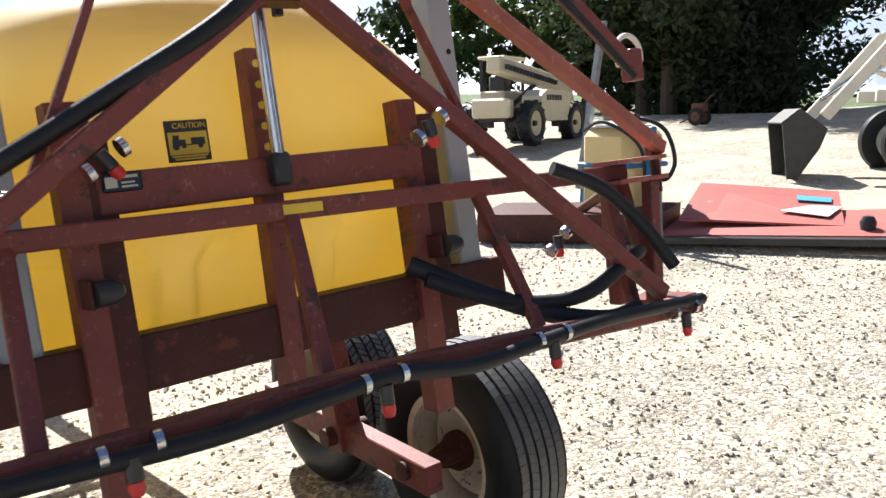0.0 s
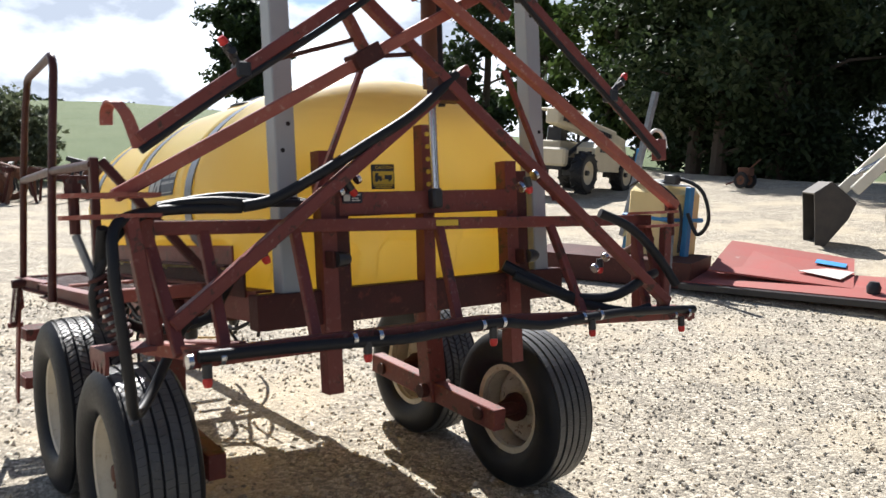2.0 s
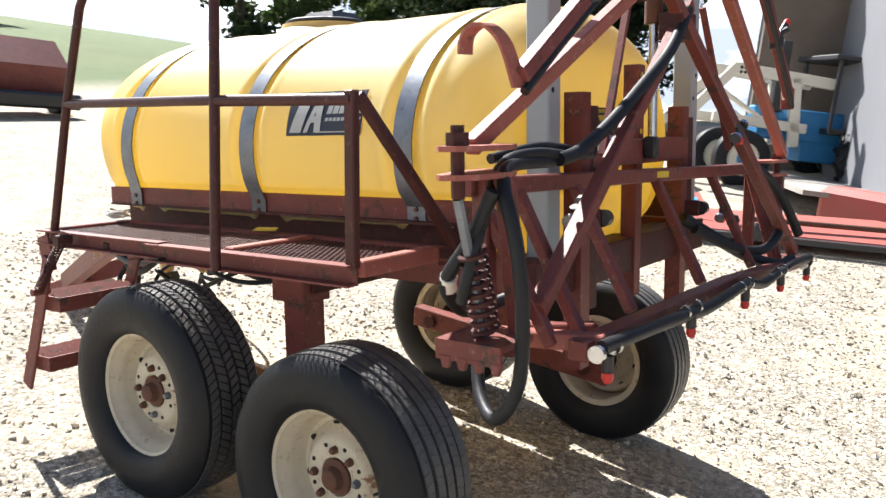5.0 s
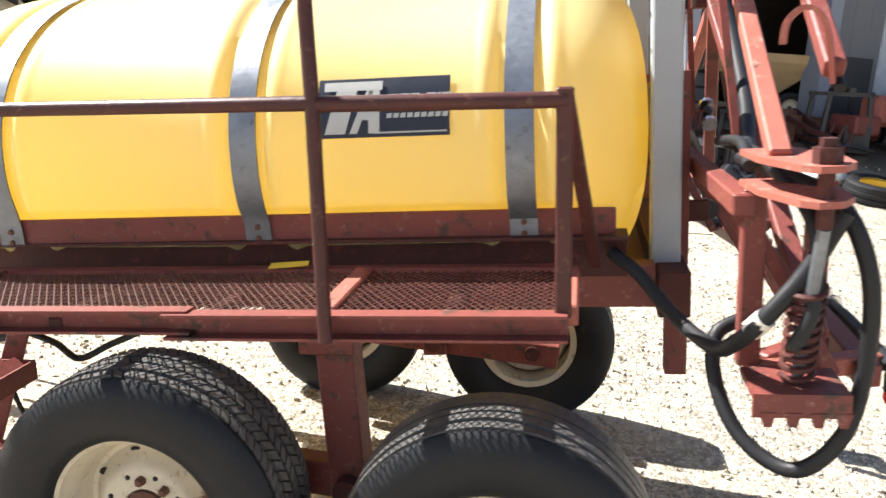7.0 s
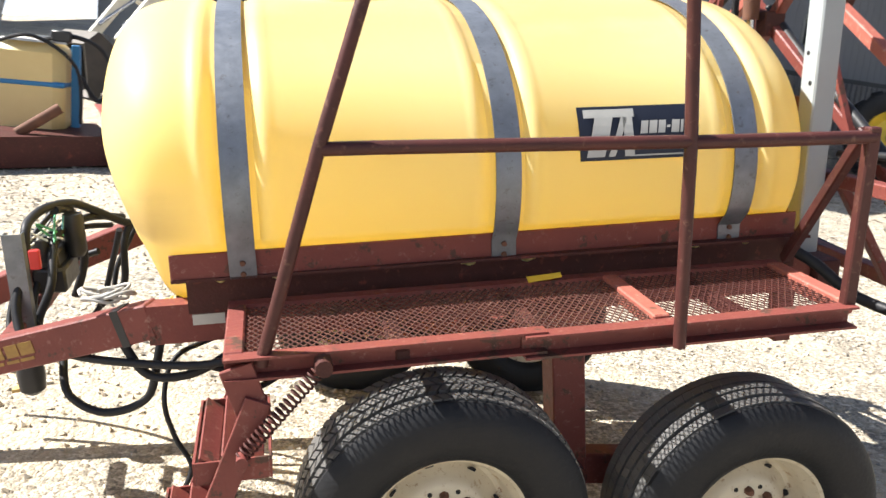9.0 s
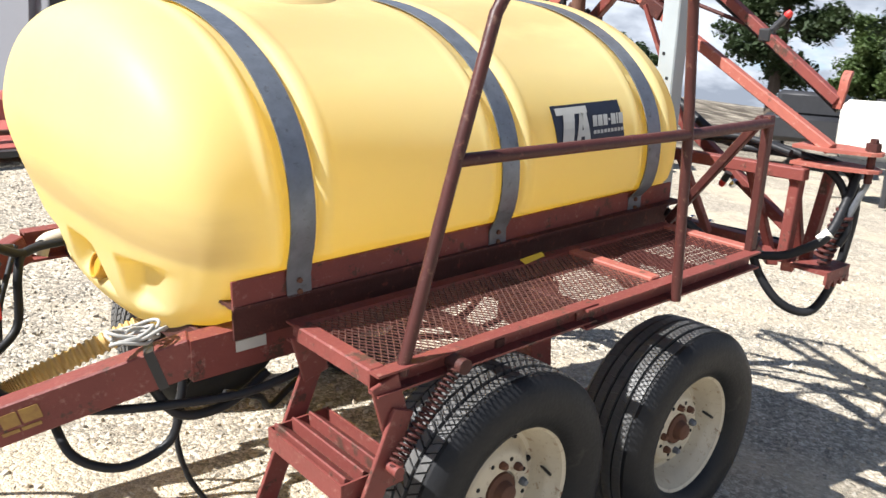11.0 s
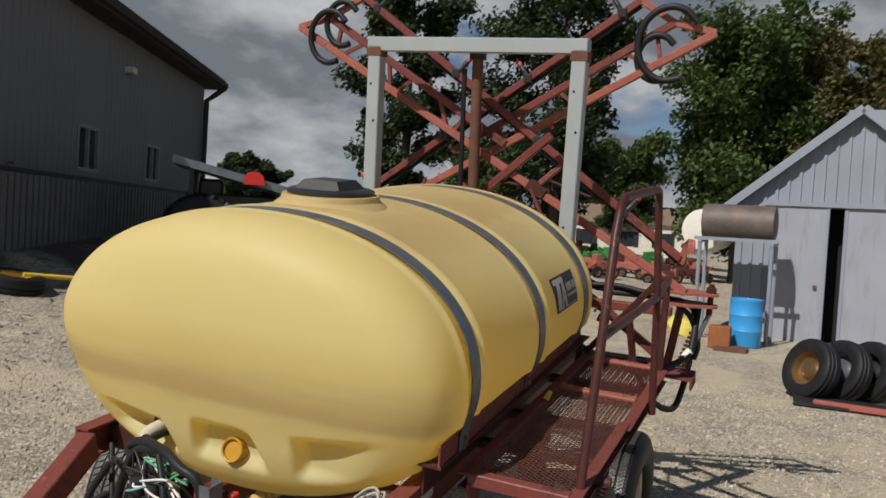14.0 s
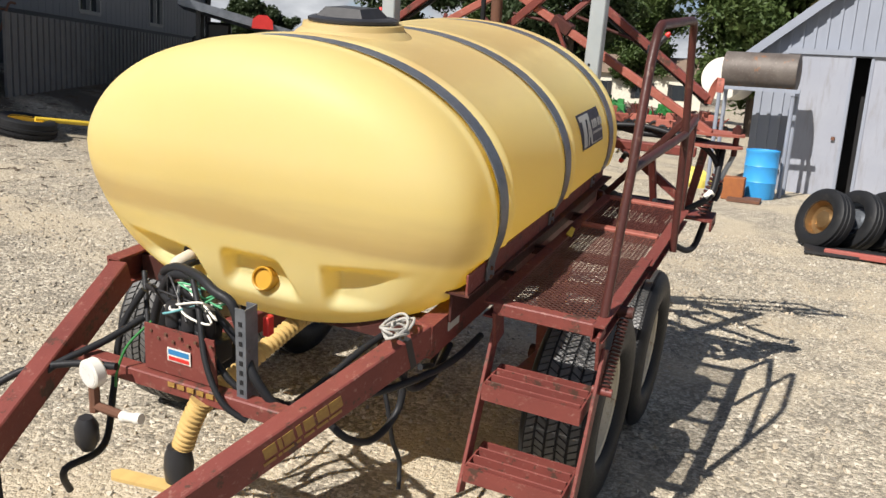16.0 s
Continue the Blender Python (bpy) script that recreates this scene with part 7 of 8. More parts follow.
beam(boom, (-1.9, -0.05, 2.05), (2.1, -0.05, 1.65), 0.38, 0.42), beam(boom, (1.8, -0.05, 1.7), (3.0, -0.05, 1.5), 0.28, 0.3), beam(boom, (2.9, -0.05, 1.55), (3.25, -0.05, 0.7), 0.25, 0.25, (1, 0, 0))
part("boom", boom, CREAM, tele, smooth=False, bevel=0.03)
fk = bmesh.new()
for y in (-0.4, 0.35):
    box(fk, (3.35, y, 0.75), (0.06, 0.12, 1.0)), box(fk, (3.9, y, 0.28), (1.1, 0.12, 0.05))
box(fk, (3.32, 0, 1.1), (0.06, 1.2, 0.1)), box(fk, (3.32, 0, 0.55), (0.06, 1.2, 0.1))
part("fork_carriage", fk, BLACK, tele, smooth=False)

# ---------------------------------------------------------------- small mounted sprayer with tan tank
sm = thing("mounted_sprayer", "small tan poly tank in a blue mounted frame", "farm sprayer", Matrix.Translation((-2.72, 6.1, ground_z(-2.72, 6.1))) @ Matrix.Scale(0.88, 4))
part("tank", box(bmesh.new(), (0, 0, 0.68), (0.76, 0.72, 1.12)), material("tan_poly", (0.74, 0.6, 0.3), 0.45, 0.0, (0.68, 0.52, 0.24), 2, 0.6, translucent=0.2), sm, "tan translucent poly tank", bevel=0.11)
part("tank_top", lathe(bmesh.new(), [(0.34, 1.235), (0.32, 1.26), (0.2, 1.27), (0.17, 1.31), (0, 1.31)], 32), WHITE, sm, "white tank top and lid")
part("tank_band", box(bmesh.new(), (0, 0, 0.8), (0.79, 0.75, 0.06)), BLUE, sm, smooth=False, bevel=0.02)
part("frame_post", box(bmesh.new(), (0.45, -0.05, 0.62), (0.09, 0.09, 1.24)), BLUE, sm, smooth=False, bevel=0.01)
part("frame_post", box(bmesh.new(), (-0.43, 0.25, 0.4), (0.07, 0.07, 0.8)), BLUE, sm, smooth=False, bevel=0.01)
part("frame_base", box(bmesh.new(), (0, 0, 0.06), (0.9, 0.7, 0.1)), BLUE, sm, smooth=False, bevel=0.01)
part("boom_upright", new_beam((-0.5, -0.2, 0.5), (-0.1, -0.25, 2.45), 0.07, 0.07, (1, 0, 0)), GALV, sm, smooth=False)
part("boom_upright", new_beam((-0.55, -0.1, 0.2), (-0.3, -0.25, 1.7), 0.04, 0.04, (1, 0, 0)), BLUE, sm, smooth=False)
part("hose", pipe(bmesh.new(), curve([(0.1, -0.2, 1.25), (0.45, -0.25, 1.33), (0.75, -0.2, 1.2), (0.85, -0.15, 0.85), (0.7, -0.15, 0.65), (0.52, -0.15, 0.9)]), 0.025, 8), HOSE, sm)
part("hose", pipe(bmesh.new(), curve([(-0.3, -0.35, 1.2), (0.1, -0.45, 1.3), (0.5, -0.3, 1.0), (0.55, -0.3, 0.4)]), 0.02, 8), HOSE, sm)
part("control_valve", box(bmesh.new(), (0.35, -0.3, 1.32), (0.2, 0.1, 0.12)), BLACK, sm, bevel=0.015)

# red mower and loose red sheets
mw = thing("rotary_mower", "faded red mower body lying on the gravel", "mower", (0, 0, 0))


def on_ground(x, y, h=0.0):
    return Vector((x, y, ground_z(x, y) + h))


bm = bmesh.new()
plate(bm, [on_ground(-3.5, 4.75, 0.02), on_ground(-1.9, 5.65, 0.02), on_ground(-2.2, 6.4, 0.02), on_ground(-3.9, 5.5, 0.02)], 0.28, (0, 0, 1))
part("deck", bm, RED_DARK, mw, smooth=False, bevel=0.04)
bm = bmesh.new()
plate(bm, [on_ground(-1.95, 5.6, 0.06), on_ground(2.6, 7.55, 0.06), on_ground(2.3, 8.5, 0.1), on_ground(-2.3, 6.55, 0.1)], 0.05, (0, 0, 1))
part("long_panel", bm, SHEET_RED, mw, "faded red flat panel", smooth=False)
part("cutter_bar", new_beam(on_ground(-1.9, 5.5, 0.08), on_ground(2.7, 7.45, 0.08), 0.14, 0.06), BLACK, mw, smooth=False)
part("drive_shaft", pipe(bmesh.new(), [on_ground(-0.2, 6.55, 0.26), on_ground(2.2, 7.75, 0.24)], 0.03, 10), RUST, mw)
for x, y in ((-0.35, 6.5), (0.0, 6.2)):
    part("joint", lathe(bmesh.new(), [(0, 0.1), (0.045, 0.09), (0.07, 0.04), (0.06, -0.04), (0, -0.05)], 14, Matrix.Translation(on_ground(x, y, 0.19))), BLACK, mw)
part("bent_pipe", pipe(bmesh.new(), [on_ground(-2.7, 5.4, 0.3), on_ground(-2.35, 5.5, 0.55)], 0.05, 10), RUST, mw)
bm = bmesh.new()
plate(bm, [on_ground(-1.9, 5.95, 0.2), on_ground(-0.55, 6.5, 0.16), on_ground(-1.1, 7.5, 0.32), on_ground(-2.3, 6.9, 0.42)], 0.02, (0, 0, 1))
sh = part("loose_sheet", bm, SHEET_RED, None, "faded pink-red sheet metal panel lying on the mower", smooth=False)
tagged(sh, category="sheet metal")
part("blue_paper", plate(bmesh.new(), [on_ground(-1.25, 6.95, 0.31), on_ground(-0.95, 7.05, 0.29), on_ground(-1.02, 7.2, 0.31), on_ground(-1.32, 7.1, 0.33)], 0.006, (0, 0, 1)), material("pale_blue_film", (0.1, 0.38, 0.75), 0.4), sh, smooth=False)
part("white_paper", plate(bmesh.new(), [on_ground(-1.2, 6.55, 0.26), on_ground(-0.75, 6.6, 0.23), on_ground(-0.8, 6.95, 0.27), on_ground(-1.05, 6.85, 0.28)], 0.006, (0, 0, 1)), WHITE, sh, smooth=False)

# red baler and scrap by the field
bz = thing("old_baler", "old red hay baler parked at the field's edge", "baler", (-14.5, 5.7, ground_z(-14.5, 5.7)))
bm = bmesh.new()
plate(bm, [(-0.7, -0.9, 0.5), (0.6, -0.9, 0.4), (0.7, -0.9, 1.0), (0.1, -0.9, 1.5), (-0.6, -0.9, 1.5)], 1.8, (0, 1, 0))
part("body", bm, RED, bz, smooth=False, bevel=0.04)
for y in (-1.05, 1.05):
    big_wheel(bz, (0, y, 0.35), 0.35, 0.22, (0, 1, 0), YEL)
part("pickup", box(bmesh.new(), (0.9, 0, 0.35), (0.5, 1.9, 0.3)), BLACK, bz, smooth=False, bevel=0.05)
random.seed(77)
for k in range(34):
    x, y = random.uniform(-19, -15.5), random.uniform(-1.5, 3.6)
    a = random.uniform(0, 3.1)
    L = random.uniform(0.5, 2.2)
    h = random.uniform(0.1, 0.8)
    bm = bmesh.new()
    c = on_ground(x, y, h)
    dv = Vector((math.cos(a), math.sin(a), random.uniform(-0.2, 0.2))) * L / 2
    beam(bm, c - dv, c + dv, 0.09, 0.1)
    for q in (-0.7, 0.0, 0.7):
        e2 = c + dv * q
        beam(bm, e2, Vector((e2.x + random.uniform(-0.2, 0.2), e2.y + random.uniform(-0.2, 0.2), ground_z(e2.x, e2.y))), 0.05, 0.05, (1, 0, 0))
    if k % 4 == 0:
        lathe(bm, [(0.18, -0.05), (0.3, -0.06), (0.32, 0), (0.3, 0.06), (0.18, 0.05)], 16, Matrix.Translation(on_ground(x, y, 0.32)) @ Euler((radians(90), 0, a)).to_matrix().to_4x4(), closed=True)
    ob = part("scrap_implement", bm, (RUST, RED_DARK, BLACK, BARK)[k % 4], None, "rusty scrap implement frame at the yard's edge", smooth=False)
    tagged(ob, category="scrap", group="scrap row by the field")

# ---------------------------------------------------------------- clutter before the shop
random.seed(31)
hop = thing("tan_hopper", "tan hopper cart standing in the shop door", "hopper", Matrix.Translation((3.4, 10.3, ground_z(3.4, 10.3))) @ Matrix.Scale(0.88, 4))
bm = bmesh.new()
top4 = [Vector((-0.9, -0.6, 1.05)), Vector((0.9, -0.6, 1.05)), Vector((0.9, 0.6, 1.05)), Vector((-0.9, 0.6, 1.05))]
lo4 = [Vector((-0.25, -0.25, 0.4)), Vector((0.25, -0.25, 0.4)), Vector((0.25, 0.25, 0.4)), Vector((-0.25, 0.25, 0.4))]
rings = [[bm.verts.new(p * k + Vector((0, 0, dz))) for p in row] for row, k, dz in ((lo4, 1, 0), (top4, 1, -0.1), (top4, 1.03, 0.0), (top4, 0.97, 0.0), (lo4, 0.9, 0.05))]
for r0, r1 in zip(rings, rings[1:]):
    for i in range(4):
        bm.faces.new((r0[i], r0[(i + 1) % 4], r1[(i + 1) % 4], r1[i]))
bm.faces.new(rings[0][::-1]), bm.faces.new(rings[-1])
part("bin", bm, material("dusty_tan_paint", (0.5, 0.36, 0.18), 0.65, 0.0, (0.38, 0.26, 0.13), 4, 0.6, bump=0.15), hop, smooth=False)
for y in (-0.45, 0.45):
    big_wheel(hop, (0.5, y, 0.25), 0.25, 0.15, (0, 1, 0), CREAM)
    part("leg", new_beam((-0.4, y, 0.0), (-0.7, y, 0.95), 0.05, 0.05), RUST, hop, smooth=False)
# tool chest, machine and shelf inside the shop door
chest = thing("tool_chest", "dark grey steel tool chest inside the shop door", "tool chest", Matrix.Translation(wall_at(-8.0, BASE - 0.06, -1.3)) @ turn_to(WDIR).to_4x4())
part("cabinet", box(bmesh.new(), (0, 0, 0.5), (0.95, 0.5, 1.0)), BLACK, chest, smooth=False, bevel=0.015)
part("top", box(bmesh.new(), (0, 0, 1.02), (1.0, 0.54, 0.04)), GALV, chest, smooth=False)
for k in range(4):
    part("drawer", box(bmesh.new(), (0, -0.255, 0.2 + 0.22 * k), (0.85, 0.02, 0.18)), STEEL_GREY, chest, smooth=False, bevel=0.004)
shelf = thing("steel_shelf", "tall open steel shelf inside the shop", "shelf", Matrix.Translation(wall_at(-6.9, BASE - 0.06, -2.6)) @ turn_to(WDIR).to_4x4())
for x in (-0.7, 0.7):
    for y in (-0.25, 0.25):
        part("upright", box(bmesh.new(), (x, y, 1.1), (0.05, 0.05, 2.2)), STEEL_GREY, shelf, smooth=False)
for z in (0.3, 0.9, 1.5, 2.15):
    part("board", box(bmesh.new(), (0, 0, z), (1.5, 0.55, 0.04)), BARK, shelf, smooth=False)
random.seed(61)
for k in range(9):
    w, hgt = random.uniform(0.18, 0.34), random.uniform(0.15, 0.38)
    ob = part("carton", box(bmesh.new(), wall_at(-7.45 + 0.42 * (k % 3) + random.uniform(-0.05, 0.05), BASE - 0.04 + (0.3, 0.9, 1.5)[k // 3] + hgt / 2, -2.55), (w, 0.3, hgt), turn_to(WDIR)), (BLACK, CREAM, BARK, RUST, GALV)[k % 5], None, "small box stored on the shop shelf", smooth=False, bevel=0.006)
    tagged(ob, category="box", group="boxes on the shelf")
MATS = (RUST, BLACK, RED_DARK, RUST, BARK, RED_DARK, BLACK, BARK)
for k in range(18):
    s, o = random.uniform(-8.6, -6.2), random.uniform(0.15, 0.9)
    p = wall_at(s, 0, o)
    base = on_ground(p.x, p.y)
    bm = bmesh.new()
    kind = k % 5
    a = random.uniform(0, 3.14)
    r3 = Matrix.Rotation(a, 3, "Z")
    if kind in (0, 4):
        heap = thing("scrap_steel_heap" if kind == 0 else "welded_rack", "rusty steel offcuts on the ground" if kind == 0 else "welded steel rack standing in the clutter", "scrap steel" if kind == 0 else "rack", Matrix.Translation(base) @ r3.to_4x4(), "shop clutter")
    if kind == 0:
        for q in range(3):
            part("steel_bar", new_beam((-0.6, 0.12 * q, 0.05 + 0.06 * q), (random.uniform(0.3, 0.9), 0.2 * q, random.uniform(0.08, 0.5)), 0.06, 0.06), MATS[k % 8], heap, smooth=False)
        continue
    elif kind == 1:
        box(bm, base + Vector((0, 0, 0.17)), (random.uniform(0.3, 0.7), random.uniform(0.2, 0.5), 0.34), r3)
        box(bm, base + Vector((0, 0, 0.36)), (0.2, 0.25, 0.1), r3)
    elif kind == 2:
        pipe(bm, curve([base + r3 @ Vector((0.5 * math.cos(q), 0.4 * math.sin(q), 0.05 + 0.05 * (q % 2))) for q in range(6)]), 0.025, 8)
    elif kind == 3:
        lathe(bm, [(0.12, -0.08), (0.26, -0.1), (0.28, 0), (0.26, 0.1), (0.12, 0.08)], 20, Matrix.Translation(base + Vector((0, 0, 0.12))) @ Euler((random.uniform(-0.3, 0.3), random.uniform(0, 0.6), 0)).to_matrix().to_4x4(), closed=True)
    else:
        for q in (-0.3, 0.3):
            part("leg", new_beam((q, -0.3, 0), (q, -0.25, 0.75), 0.05, 0.05, (1, 0, 0)), MATS[k % 8], heap, smooth=False)
            part("leg", new_beam((q, 0.3, 0), (q, 0.25, 0.7), 0.05, 0.05, (1, 0, 0)), MATS[k % 8], heap, smooth=False)
            part("side_rail", new_beam((q, -0.3, 0.71), (q, 0.3, 0.69), 0.05, 0.05), MATS[k % 8], heap, smooth=False)
        part("cross_rail", new_beam((-0.35, 0, 0.75), (0.35, 0, 0.75), 0.08, 0.06), MATS[k % 8], heap, smooth=False)
        continue
    ob = part(("", "parts_box", "hose_coil", "worn_tyre")[kind], bm, MATS[k % 8], None, ("", "dirty parts box on the ground", "coil of old hose on the ground", "old tyre lying on the ground")[kind], smooth=kind in (2, 3))
    tagged(ob, category=("", "box", "hose", "tyre")[kind], group="shop clutter")
# red tool bar, white sack, black tubs seen past the boom
ob = part("red_bar", pipe(bmesh.new(), [on_ground(3.1, 8.4, 0.5), on_ground(3.9, 7.4, 0.12)], 0.035, 8), REDCAP, None, "long red steel bar leaning on scrap")
tagged(ob, category="bar")
bag = lathe(bmesh.new(), [(0, 0), (0.3, 0.02), (0.36, 0.12), (0.28, 0.24), (0.12, 0.3), (0, 0.3)], 16, Matrix.Translation(on_ground(3.75, 7.7)))
tagged(part("white_sack", bag, WHITE, None, "white sack lying on the gravel"), category="sack")
# low steel bench on black blocks, black sacks, a small red frame
bench = thing("steel_bench", "low grey steel bench on two black blocks", "bench", Matrix.Translation(on_ground(2.45, 8.15)) @ Euler((0, 0, radians(-12))).to_matrix().to_4x4())
part("top", box(bmesh.new(), (0, 0, 0.43), (0.95, 0.34, 0.04)), GALV, bench, smooth=False, bevel=0.006)
part("rail", box(bmesh.new(), (0.0, -0.15, 0.385), (0.9, 0.03, 0.05)), GALV, bench, smooth=False)
for x, w in ((0.12, 0.26), (0.4, 0.2)):
    part("block", box(bmesh.new(), (x, 0, 0.205), (w, 0.24, 0.41)), BLACK, bench, smooth=False, bevel=0.025)
SACK = material("black_plastic_film", (0.012, 0.012, 0.014), 0.28, 0.0, (0.03, 0.03, 0.034), 7, 0.6, bump=0.8, bump_scale=14)
for k, (x, y, turn, wide) in enumerate(((2.85, 7.72, 20, 0.33), (3.35, 7.32, -15, 0.3))):
    bm = lathe(bmesh.new(), [(0, 0), (0.9, 0.0), (1.0, 0.04), (0.86, 0.11), (0.5, 0.16), (0, 0.18)], 28)
    for v in bm.verts:
        wave = noise.noise(Vector((v.co.x * 2.3 + 7 * k, v.co.y * 2.3, 0.5)))
        v.co = Vector((v.co.x * wide * (1 + 0.25 * wave), v.co.y * wide * 0.62 * (1 + 0.3 * wave), max(v.co.z * (1 + 0.7 * wave), 0)))
    film = thing("black_sack", "crumpled black plastic sack lying on the gravel", "sack", Matrix.Translation(on_ground(x, y)) @ Euler((0, 0, radians(turn))).to_matrix().to_4x4(), "black sacks on the gravel")
    part("film", bm, SACK, film)
    if k:
        part("paper_label", box(bmesh.new(), (0.02, -0.02, 0.17), (0.13, 0.09, 0.012)), WHITE, film, "white paper label", smooth=False)
stand = thing("red_steel_frame", "small faded red steel frame standing by the door", "frame", Matrix.Translation(on_ground(2.3, 9.35)) @ Euler((0, 0, radians(15))).to_matrix().to_4x4())
for a, b in (((-0.35, 0, 0.28), (0.28, 0, 0.52)), ((0.28, 0, 0.52), (0.26, 0, 0.0)), ((-0.2, 0, 0.34), (-0.12, 0, 0.0)), ((-0.16, 0, 0.2), (0.26, 0, 0.02)), ((0.28, 0, 0.52), (0.34, 0.3, 0.5)), ((0.34, 0.3, 0.5), (0.32, 0.3, 0.0))):
    part("bar", new_beam(a, b, 0.035, 0.035, (0, 1, 0)), RED_FADED, stand, smooth=False)
# steel angle and rods lying about
for k, (x, y, turn, length) in enumerate(((2.2, 8.55, -8, 0.9), (2.35, 7.75, -50, 1.0), (2.15, 7.45, -42, 0.8), (2.5, 8.6, 30, 0.5))):
    way = Vector((math.cos(radians(turn)), math.sin(radians(turn)), 0)) * length / 2
    a, b = Vector((x, y, 0)) - way, Vector((x, y, 0)) + way
    ob = part("steel_rod", new_beam(on_ground(a.x, a.y, 0.03), on_ground(b.x, b.y, 0.05 + 0.04 * (k % 2)), 0.03, 0.03), (GALV, RUST)[k % 2], None, "loose steel rod lying on the gravel", smooth=False)
    tagged(ob, category="rod", group="loose rods")
ob = part("red_auger", new_beam(on_ground(0.2, 8.4, 0.32), on_ground(1.9, 7.85, 0.3), 0.6, 0.45), SHEET_RED, None, "red machine housing lying on the gravel", smooth=False, bevel=0.08)
tagged(ob, category="machine part")
loose_tyre((4.38, 6.95), -80, 10, YEL, "large tyre with yellow rim lying flat", 0.37, 0.28, 0.07)
tagged(part("drive_shaft", pipe(bmesh.new(), [on_ground(4.4, 7.22, 0.2), on_ground(5.1, 6.92, 0.2)], 0.032, 12), YEL, None, "yellow guarded drive shaft"), category="shaft")

ob = part("steel_channel", plate(bmesh.new(), [on_ground(4.98, 6.78), on_ground(5.2, 6.72), on_ground(5.2, 6.72, 0.2), on_ground(5.08, 6.75, 0.3), on_ground(4.98, 6.78, 0.26)], 0.1, (0, 1, 0)), BLACK, None, "short black steel channel standing under the drive shaft", smooth=False, bevel=0.008)
tagged(ob, category="steel channel")

# canopy tractor behind the tank
ct = thing("canopy_tractor", "dark tractor with grey canopy and red marker", "tractor", Matrix.Translation((*polar(37, 16.5), ground_z(*polar(37, 16.5)))) @ Euler((0, 0, radians(-53))).to_matrix().to_4x4() @ Matrix.Scale(1.12, 4))
for x in (-0.7, 0.7):
    for y in (-0.6, 0.6):
        part("canopy_post", box(bmesh.new(), (x, y, 1.1 if x < 0 else 0.98), (0.07, 0.07, 1.4 if x < 0 else 1.1)), BLACK, ct, smooth=False)
bm = bmesh.new()
plate(bm, [(-1.0, -0.75, 1.8), (1.0, -0.75, 1.36), (1.0, 0.75, 1.36), (-1.0, 0.75, 1.8)], 0.13, (0, 0, 1))
part("canopy", bm, GALV, ct, smooth=False, bevel=0.02)
part("body", box(bmesh.new(), (0.4, 0, 0.9), (2.4, 0.7, 0.7)), ORANGE, ct, smooth=False, bevel=0.06)
part("cab_back", box(bmesh.new(), (-0.05, 0.1, 1.15), (1.5, 1.1, 0.4)), BLACK, ct, smooth=False, bevel=0.03)
part("seat", box(bmesh.new(), (-0.4, 0, 1.35), (0.4, 0.5, 0.5)), BLACK, ct, bevel=0.05)
part("marker", plate(bmesh.new(), [(0.12, -0.92, 1.52), (0.46, -0.92, 1.52), (0.44, -0.92, 1.66), (0.36, -0.92, 1.73), (0.22, -0.92, 1.73), (0.14, -0.92, 1.66)], 0.1, (0, 1, 0)), REDCAP, ct, "red triangular marker", smooth=False)
for y in (-0.75, 0.75):
    big_wheel(ct, (-0.5, y, 0.65), 0.65, 0.35, (0, 1, 0), YEL, 16)
    big_wheel(ct, (1.4, y * 0.8, 0.38), 0.38, 0.2, (0, 1, 0), YEL)

# ---------------------------------------------------------------- far yard beyond the boom
house = thing("white_house", "cream house with brown roof beyond the yard", "house", Matrix.Translation((*polar(10.8, 62), 0)) @ Euler((0, 0, radians(8))).to_matrix().to_4x4())
bm = bmesh.new()
box(bm, (0, 0, 1.3), (6, 8.5, 2.6))
part("wall", bm, HOUSE, house, smooth=False)
bm = bmesh.new()
plate(bm, [(-3.3, -4.6, 2.55), (0, -4.6, 3.9), (3.3, -4.6, 2.55)], 9.2, (0, 1, 0))
part("roof", bm, material("brown_shingle", (0.22, 0.16, 0.12), 0.85), house, smooth=False)
for y in (-2.8, -0.4, 2.4):
    w = part("window", box(bmesh.new(), (-3.01, y, 1.5), (0.06, 0.9, 1.0)), GLASS, house, "dark window with shutters", smooth=False)
    for k in (-0.6, 0.6):
        part("shutter", box(bmesh.new(), (-3.03, y + k, 1.5), (0.05, 0.28, 1.05)), BLACK, w, smooth=False)
wt = thing("white_tote", "white plastic bulk tank behind the boom", "bulk tank", (13.6, 3.7, ground_z(13.6, 3.7)))
part("tank", box(bmesh.new(), (0, 0, 1.25), (1.05, 1.05, 1.0)), WHITE, wt, bevel=0.12)
part("cap", lathe(bmesh.new(), [(0, 0.05), (0.11, 0.05), (0.12, 0.0), (0.12, -0.04)], 20, Matrix.Translation((0, 0, 1.75))), BLACK, wt)
part("cradle", box(bmesh.new(), (0, 0, 0.7), (1.1, 1.1, 0.1)), BLACK, wt, smooth=False)
for x in (-0.48, 0.48):
    for y in (-0.48, 0.48):
        part("leg", box(bmesh.new(), (x, y, 0.33), (0.09, 0.09, 0.68)), BLACK, wt, smooth=False)
random.seed(9)
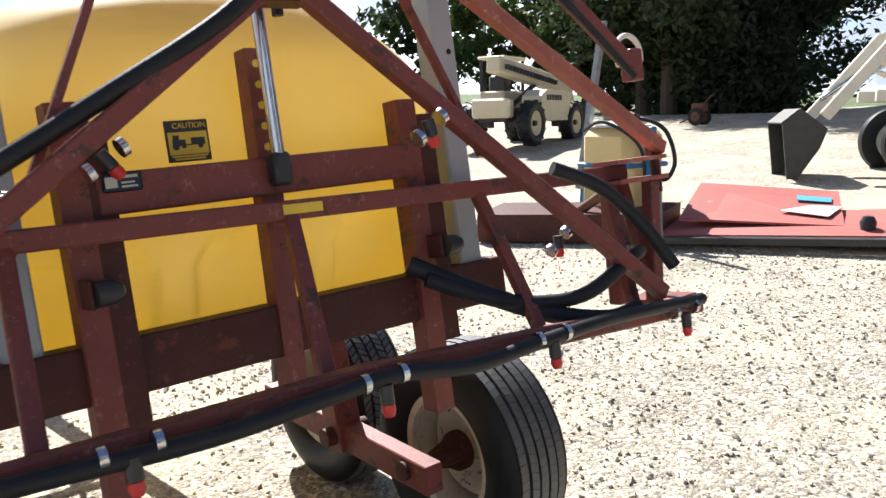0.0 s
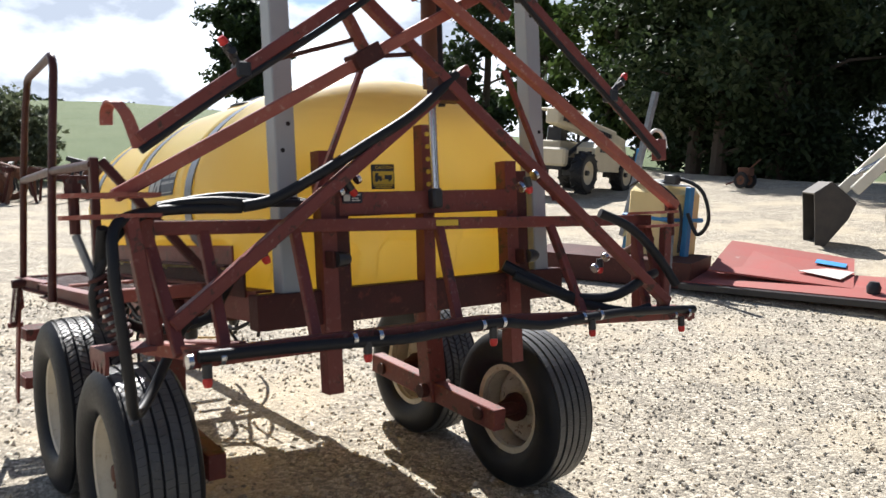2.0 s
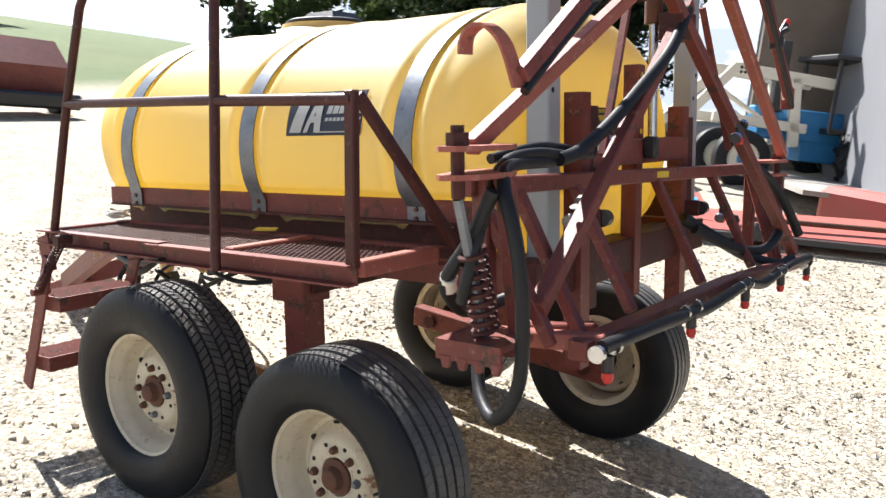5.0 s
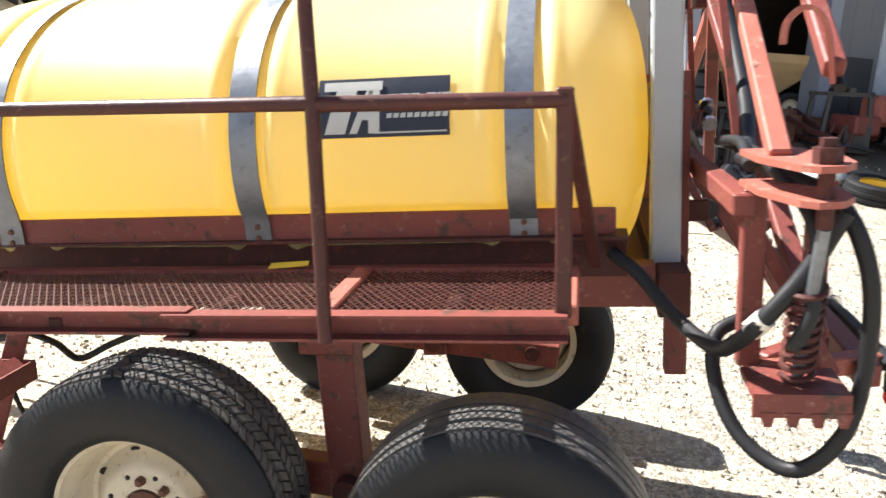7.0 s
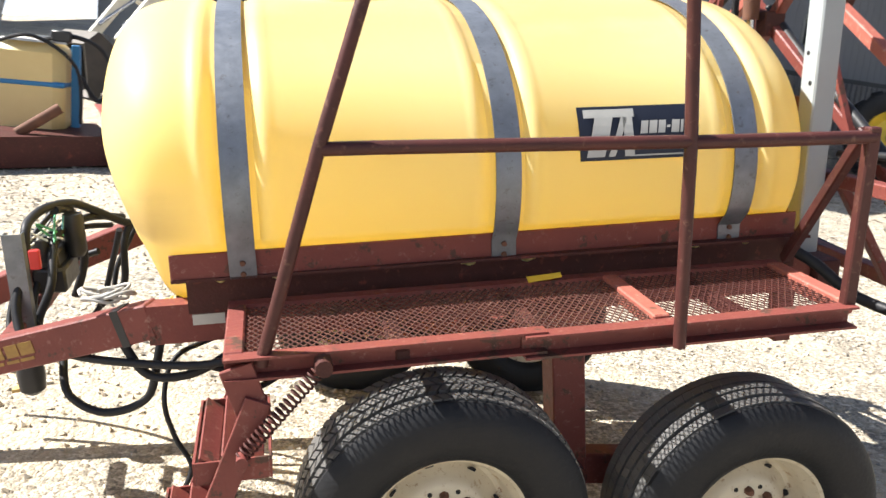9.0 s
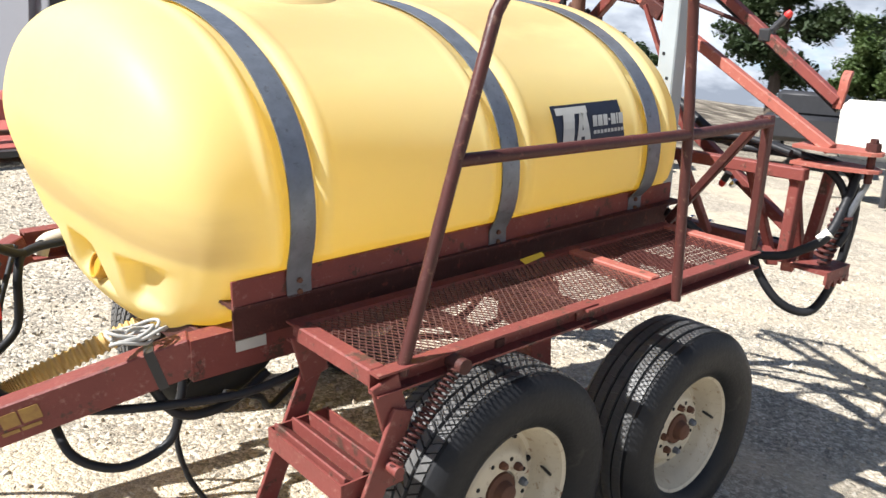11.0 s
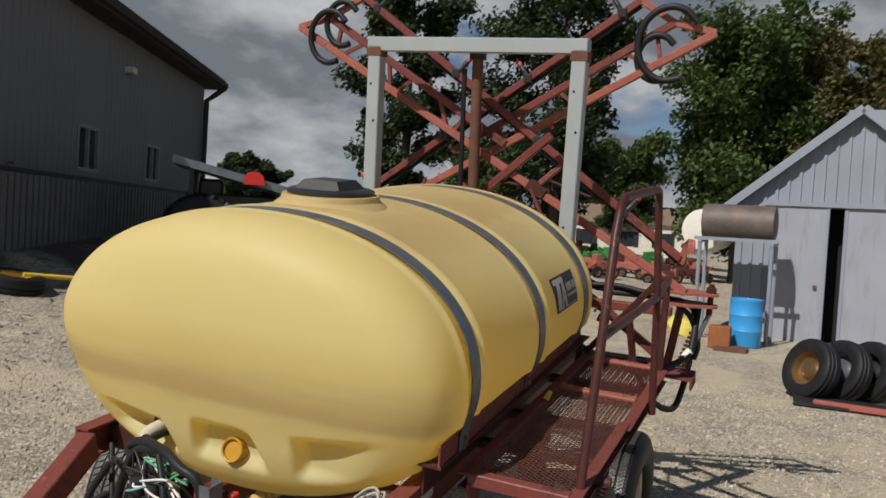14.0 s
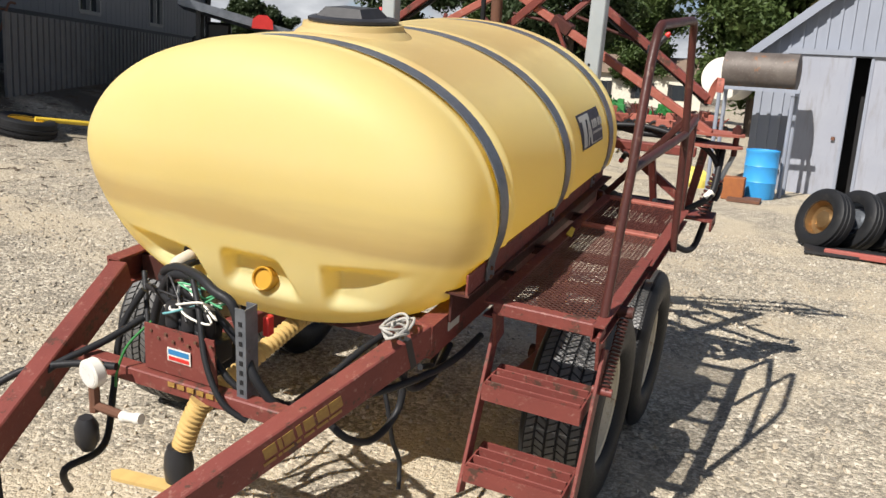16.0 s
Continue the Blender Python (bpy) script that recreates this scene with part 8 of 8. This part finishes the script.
for k in range(26):
    az, dd = random.uniform(5.5, 17), random.uniform(29, 44)
    p = polar(az, dd)
    t = thing("parked_implement", ("red farm implement parked in the far yard", "green farm implement parked in the far yard", "faded red farm implement parked in the far yard")[k % 3], "implement", Matrix.Translation((p[0], p[1], ground_z(*p))) @ Euler((0, 0, random.uniform(0, 3))).to_matrix().to_4x4() @ Matrix.Scale(0.58, 4), "implements in the far yard")
    mt = (RED_DARK, GREEN, RED_FADED)[k % 3]
    bm = bmesh.new()
    box(bm, (0, 0, 0.75), (random.uniform(1.0, 2.2), 0.8, 0.5)), box(bm, (0.3, 0, 1.15), (0.5, 0.5, 0.5))
    part("body", bm, mt, t, smooth=False, bevel=0.05)
    for x in (-0.6, 0.6):
        big_wheel(t, (x, 0.5, 0.35), 0.35, 0.2, (0, 1, 0), RUST)
    bm = bmesh.new()
    for q in range(4):
        beam(bm, (-1 + 0.6 * q, -0.6, 0.3), (-0.8 + 0.5 * q, 0.6, random.uniform(0.6, 1.6)), 0.06, 0.06)
    part("frame", bm, mt, t, smooth=False)
pu = thing("pickup_truck", "dark pickup truck parked beyond the boom", "truck", Matrix.Translation((18.6, 7.3, ground_z(18.6, 7.3))) @ Euler((0, 0, radians(202))).to_matrix().to_4x4())
bm = bmesh.new()
box(bm, (0, 0, 0.85), (4.8, 1.8, 0.6)), box(bm, (0.2, 0, 1.4), (1.8, 1.6, 0.6))
part("body", bm, BLACK, pu, bevel=0.1)
part("windscreen", box(bmesh.new(), (0.2, 0, 1.42), (1.5, 1.64, 0.4)), material("pale_windscreen", (0.25, 0.35, 0.36), 0.1), pu, smooth=False)
for x in (-1.5, 1.5):
    for y in (-0.85, 0.85):
        big_wheel(pu, (x, y, 0.37), 0.37, 0.24, (0, 1, 0), GALV)

fl = thing("yellow_float", "dented yellow plastic float lying by the tank stand", "float", Matrix.Translation((12.6, 0.3, ground_z(12.6, 0.3))) @ Euler((radians(25), radians(-18), 0.4)).to_matrix().to_4x4())
part("shell", lathe(bmesh.new(), [(0.06, 0.02), (0.22, 0.0), (0.3, 0.1), (0.27, 0.26), (0.12, 0.33), (0.06, 0.3)], 24, closed=True), material("faded_yellow_plastic", (0.75, 0.62, 0.12), 0.5, 0.0, (0.6, 0.5, 0.12), 5, 0.6), fl)

# small rusty seeder at the wood's edge
sd = thing("rusty_seeder", "small rusty seeder standing by the woods", "farm implement", Matrix.Translation((-9.1, 16.9, ground_z(-9.1, 16.9))) @ Matrix.Scale(0.7, 4))
part("seed_box", box(bmesh.new(), (0, 0, 0.62), (0.5, 0.3, 0.3)), RUST, sd, smooth=False, bevel=0.02)
part("handle", new_beam((0.1, 0, 0.7), (0.5, 0.1, 1.1), 0.04, 0.04), RUST, sd, smooth=False)
for y in (-0.25, 0.25):
    big_wheel(sd, (0, y, 0.3), 0.3, 0.08, (0, 1, 0), RUST)
part("tongue", new_beam((-0.1, 0, 0.35), (-0.8, 0, 0.1), 0.05, 0.05), RED_DARK, sd, smooth=False)

# red cultivator standing in the clutter by the door
rc = thing("red_cultivator", "small faded red cultivator with bent handles", "farm implement", Matrix.Translation(on_ground(4.9, 9.1)) @ Euler((0, 0, radians(25))).to_matrix().to_4x4())
part("hood", box(bmesh.new(), (0, 0, 0.5), (0.7, 0.35, 0.4)), RED_FADED, rc, smooth=False, bevel=0.06)
part("guard", box(bmesh.new(), (-0.5, 0, 0.3), (0.4, 0.5, 0.25)), RED, rc, smooth=False, bevel=0.03)
for y in (-0.22, 0.22):
    part("handle", pipe(bmesh.new(), curve([(0.2, y, 0.55), (0.55, y, 0.8), (0.8, y, 1.15), (1.0, y, 1.18)]), 0.018, 8), RUST, rc)
    big_wheel(rc, (0.05, y * 1.3, 0.22), 0.22, 0.1, (0, 1, 0), RED_FADED)
part("cross_handle", pipe(bmesh.new(), [(0.75, -0.22, 1.08), (0.75, 0.22, 1.08)], 0.015, 8), RUST, rc)
for k in range(4):
    part("tine", new_beam((-0.65 - 0.06 * k, -0.2 + 0.13 * k, 0.3), (-0.75 - 0.06 * k, -0.2 + 0.13 * k, 0.0), 0.03, 0.03, (0, 1, 0)), RUST, rc, smooth=False)
